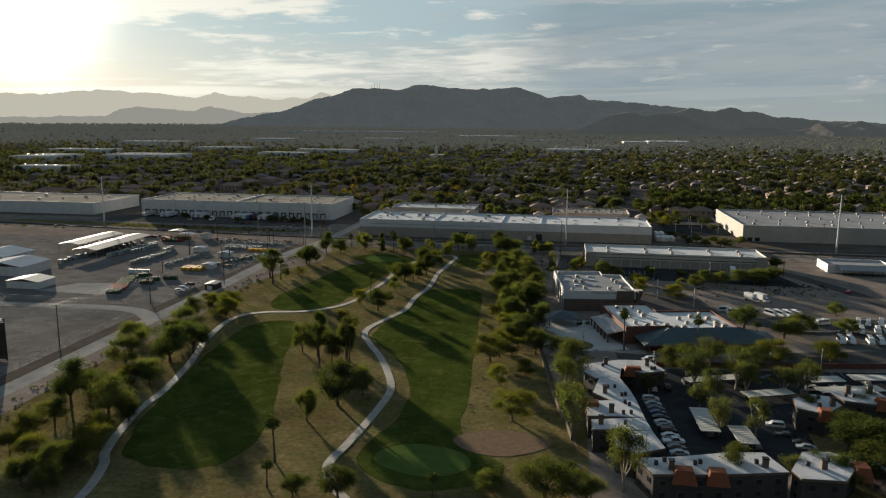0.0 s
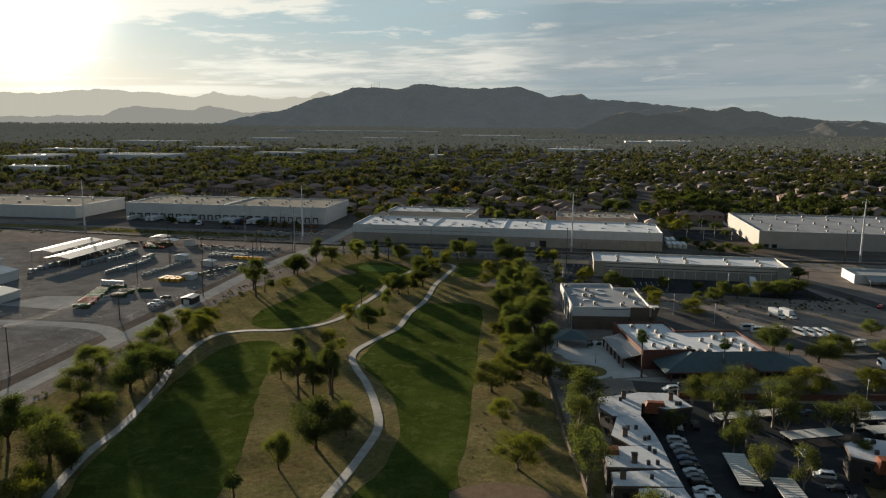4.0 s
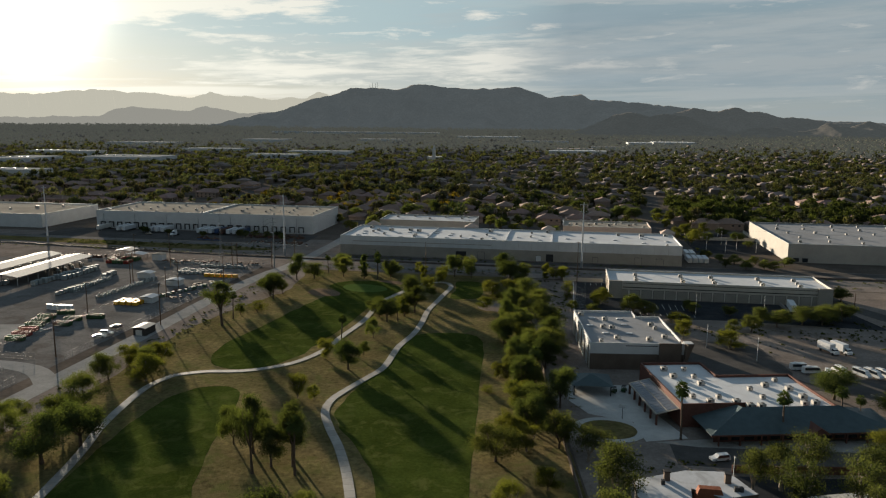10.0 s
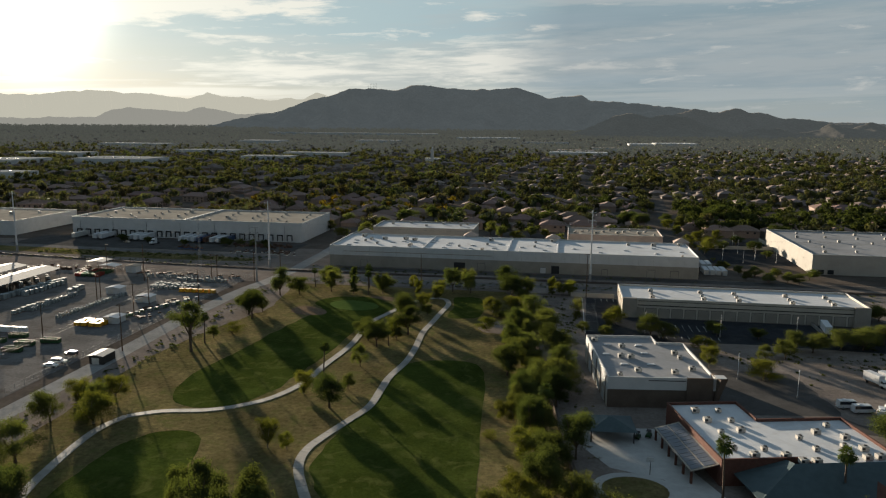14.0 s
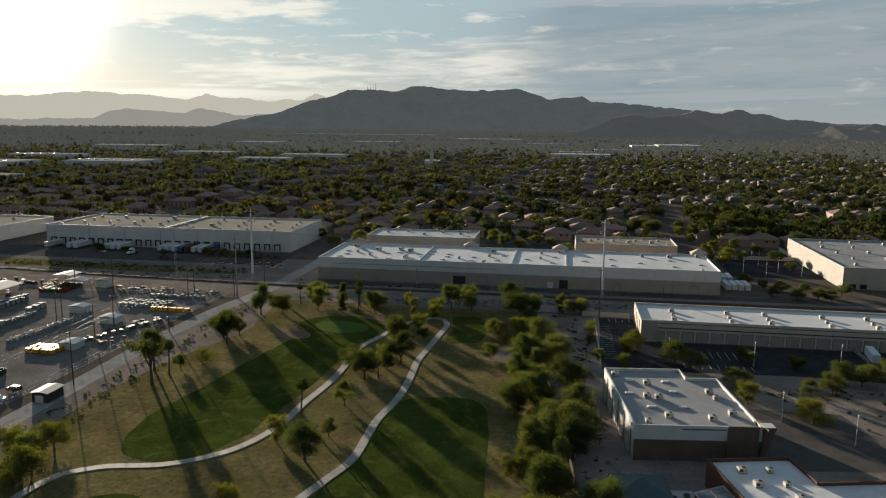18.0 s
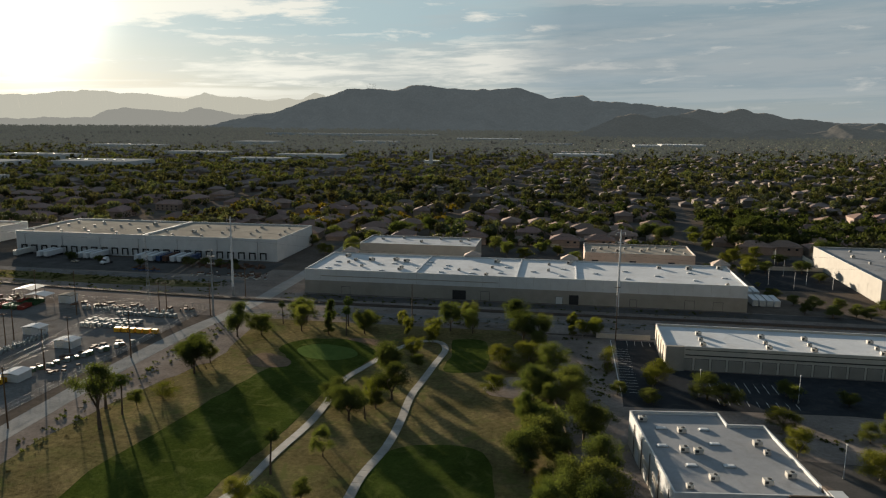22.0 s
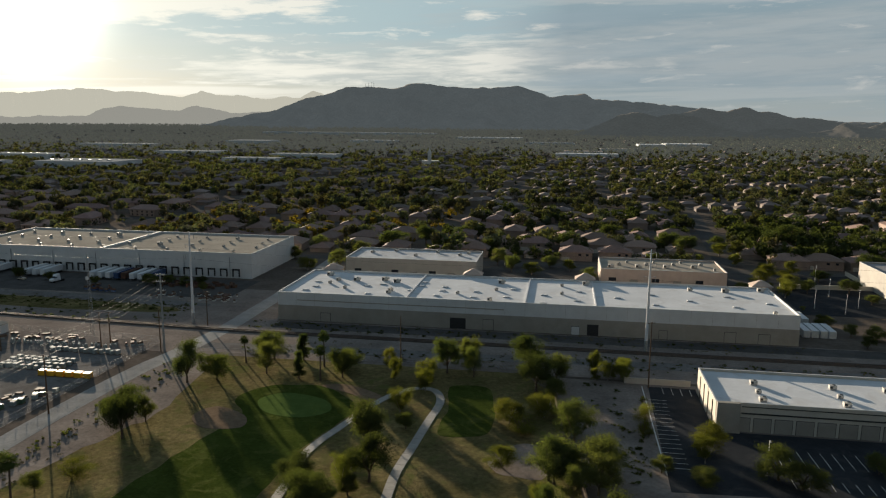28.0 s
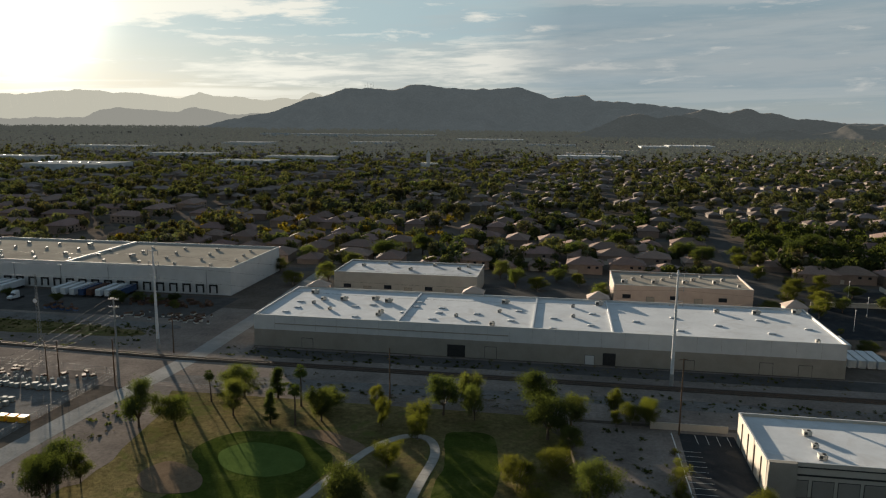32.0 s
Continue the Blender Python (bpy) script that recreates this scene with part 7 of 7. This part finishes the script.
def far_houses(name, places, label):
    V, F, G = [], [], []
    RV, RF = [], []
    for x, y in places:
        w, d, h = rng.uniform(6, 9), rng.uniform(5, 7), rng.choice([3.0, 3.0, 5.6])
        z = ground_z(y) - 0.3
        if rng.random() < 0.5:
            w, d = d, w
        b = len(V)
        V += [(x + sx * w, y + sy * d, zz) for zz in (z, z + h) for sx, sy in ((-1, -1), (1, -1), (1, 1), (-1, 1))]
        F += [(b + i, b + (i + 1) % 4, b + 4 + (i + 1) % 4, b + 4 + i) for i in range(4)]
        b = len(RV)
        o, k = 0.6, min(w, d)
        RV += [(x + sx * (w + o), y + sy * (d + o), z + h) for sx, sy in ((-1, -1), (1, -1), (1, 1), (-1, 1))]
        RV += [(x - max(w - k, 0.3), y - max(d - k, 0), z + h + k * 0.42), (x + max(w - k, 0.3), y + max(d - k, 0), z + h + k * 0.42)]
        RF += [(b, b + 1, b + 5, b + 4), (b + 1, b + 2, b + 5), (b + 2, b + 3, b + 4, b + 5), (b + 3, b, b + 4)]
    mesh_stuff(name + "_walls", V, F, "far_wall", label + ", stucco walls", "houses")
    mesh_stuff(name + "_roofs", RV, RF, "far_roof", label + ", tiled roofs", "houses")


far_houses("suburb_houses", field(850, 1900, 9.5) + field(1900, 3300, 3.0), "tan suburban houses")


# nearer houses, one by one, in rows along the streets
def house_kind(v):
    q = random.Random(v)
    w, d, h = q.uniform(7.5, 10.5), q.uniform(6, 7.5), (5.0, 3.0, 5.2)[v % 3]
    e = tagged(new("house"), ("two-storey" if h > 4 else "single-storey") + " tan stucco house with a brown tiled hip roof", "house", "suburban houses")
    part("wall", boxed(-w, -d, 0, w, d, h), "house_wall", e)
    bm = bmesh.new()
    o, k = .7, min(w, d)
    vs = [bm.verts.new(p) for p in ((-w - o, -d - o, h), (w + o, -d - o, h), (w + o, d + o, h), (-w - o, d + o, h), (-w + k, 0, h + k * .45), (w - k, 0, h + k * .45))]
    for f in ((0, 1, 5, 4), (1, 2, 5), (2, 3, 4, 5), (3, 0, 4), (3, 2, 1, 0)):
        bm.faces.new([vs[i] for i in f])
    part("roof", bm, "house_roof", e)
    part("garage_door", boxed(-w + 1, -d - .08, .05, -w + 5.6, -d - .004, 2.3), "cream_wall", e)
    for x in (w * .15, w * .6):
        part("window", boxed(x, -d - .07, h - 2.0, x + 1.6, -d - .004, h - .8), "glass", e)
    return e


kinds = [house_kind(v) for v in range(6)]
fresh = set()
count = 0
y = 662.0
while y < 850:
    x = -345.0
    while x < math.tan(radians(25)) * y:
        if clear(x, y) and off_street(x, y + 6) and abs(x - (61 + (y - 624) * .0857)) > 17 and rng.random() < .82 and count < 260:
            k = int(rng.integers(0, 6))
            m = pose(x, y + rng.uniform(-4, 4), -.05, 0, 0, rng.choice([0, 90, 180, 270]) + rng.uniform(-6, 6))
            if k in fresh:
                copy_thing(kinds[k], m)
            else:
                fresh.add(k)
                kinds[k].matrix_world = m
            count += 1
        x += rng.uniform(17, 25)
    y += 27

# long tile-roofed apartment blocks west of the wide road
def block_kind(v):
    w, d, h = (16, 7, 5.8) if v else (12, 8, 5.8)
    e = tagged(new("apartment_block"), "long two-storey tan apartment block with a brown tiled roof", "apartment building", "tile-roofed apartment blocks")
    part("wall", boxed(-w, -d, 0, w, d, h), "house_wall", e)
    bm = bmesh.new()
    vs = [bm.verts.new(p) for p in ((-w - .8, -d - .8, h), (w + .8, -d - .8, h), (w + .8, d + .8, h), (-w - .8, d + .8, h), (-w + d * .7, 0, h + d * .42), (w - d * .7, 0, h + d * .42))]
    for f in ((0, 1, 5, 4), (1, 2, 5), (2, 3, 4, 5), (3, 0, 4), (3, 2, 1, 0)):
        bm.faces.new([vs[i] for i in f])
    part("roof", bm, "house_roof", e)
    for k in range(5):
        part("window", boxed(-w + 2 + k * w * .4, -d - .07, 3.4, -w + 3.6 + k * w * .4, -d - .004, 4.7), "glass", e)
        part("window", boxed(-w + 2 + k * w * .4, -d - .07, .8, -w + 3.6 + k * w * .4, -d - .004, 2.1), "glass", e)
    return e


blocks = [Stock(block_kind(0)), Stock(block_kind(1))]
for k in range(30):
    x, y = -390 - (k % 6) * 46 + (k // 6) * 6, 690 + (k // 6) * 48
    blocks[k % 2].at(x + rng.uniform(-6, 6), y + rng.uniform(-6, 6), -.05, rng.choice([0, 90]) + rng.uniform(-8, 8))

# far flat-roofed buildings and a white church tower
for x0, y0, x1, y1, h, roof in ((-870, 1290, -735, 1380, 11, "sheet_roof"), (-1010, 1215, -930, 1320, 10, "sheet_roof"), (-800, 970, -718, 1010, 10, "sheet_roof"), (-1010, 2270, -880, 2370, 14, "sheet_roof"), (-1330, 3300, -570, 3380, 14, "sheet_roof"), (178, 2400, 250, 2480, 12, "white_roof"), (262, 2470, 390, 2570, 12, "white_roof"), (-48, 1836, 85, 1880, 10, "white_roof"),
                                (-640, 1480, -540, 1530, 10, "sheet_roof"), (-620, 1650, -480, 1700, 10, "sheet_roof"), (-1150, 1500, -1000, 1560, 10, "sheet_roof"), (-900, 1700, -760, 1760, 10, "sheet_roof"), (-1300, 2000, -1100, 2080, 11, "sheet_roof"), (60, 2150, 150, 2200, 9, "tan_roof"), (-150, 2500, 0, 2550, 11, "grey_roof"), (-700, 2500, -560, 2580, 11, "sheet_roof"), (-420, 2900, -180, 2960, 12, "white_roof"), (-30, 1990, 60, 2020, 9, "pink_wall")):
    e = thing("far_building", (x0 + x1) / 2, (y0 + y1) / 2, ground_z(y0), "pale flat-roofed commercial building among far trees", "building", "far commercial buildings")
    w, d = (x1 - x0) / 2, (y1 - y0) / 2
    part("wall", boxed(-w, -d, -.5, w, d, h), "white_wall", e)
    part("roof", boxed(-w + .6, -d + .6, h + .003, w - .6, d - .6, h + .25), roof, e)
    for k in range(int(w / 9)):
        part("roof_unit", boxed(-w + 6 + k * 17, -d * .3, h + .253, -w + 9 + k * 17, -d * .1, h + 1.3), "unit", e)
ch = thing("church", -264, 1522, ground_z(1522), "white church with a tall pointed tower", "church")
part("nave", boxed(-14, -8, -.3, 14, 8, 9), "white_wall", ch)
part("tower", boxed(-3, -12, -.3, 3, -8.003, 22), "white_wall", ch)
part("spire", boxed(-3.2, -12.2, 22, 3.2, -7.8, 32, top=.04), "white_wall", ch)


# Low scrub, weeds and stones along the railway and on bare ground
def scrub(name, boxes, per, size, material, label, seed):
    q = np.random.default_rng(seed)
    V = []
    for x0, y0, x1, y1, n in boxes:
        for _ in range(n):
            r = q.uniform(*size)
            V.append(clump(per, int(q.integers(0, 9))) * (r, r, r * .6) + (q.uniform(x0, x1), q.uniform(y0, y1), r * .35))
    V = np.concatenate(V)
    mesh_stuff(name, V.tolist(), np.arange(len(V)).reshape(-1, 3).tolist(), material, label, "scrub")


scrub("scrub", [(-330, 503, -185, 516, 260), (-140, 456, -30, 464, 60), (-30, 460, 110, 474, 110), (-150, 486, -60, 496, 60), (-60, 488, 50, 497, 30), (110, 455, 330, 476, 120), (-420, 486, -180, 498, 120), (-14, 300, -6, 430, 60), (-24, 380, -8, 446, 40), (34, 360, 120, 372, 70), (60, 326, 124, 362, 16), (-158, 150, -150, 440, 120), (96, 372, 130, 392, 50), (8, 240, 30, 250, 20)],
      40, (.35, 1.1), "leaf_mid", "low olive scrub and weeds on bare dirt", 21)
scrub("dry_weeds", [(-330, 500, -185, 520, 200), (-140, 455, 110, 474, 180), (-150, 485, 60, 498, 160), (-156, 140, -146, 440, 150), (-26, 190, -2, 430, 130), (30, 362, 130, 374, 60)],
      26, (.3, .8), "rough_grass", "dry tan weeds on bare dirt", 22)
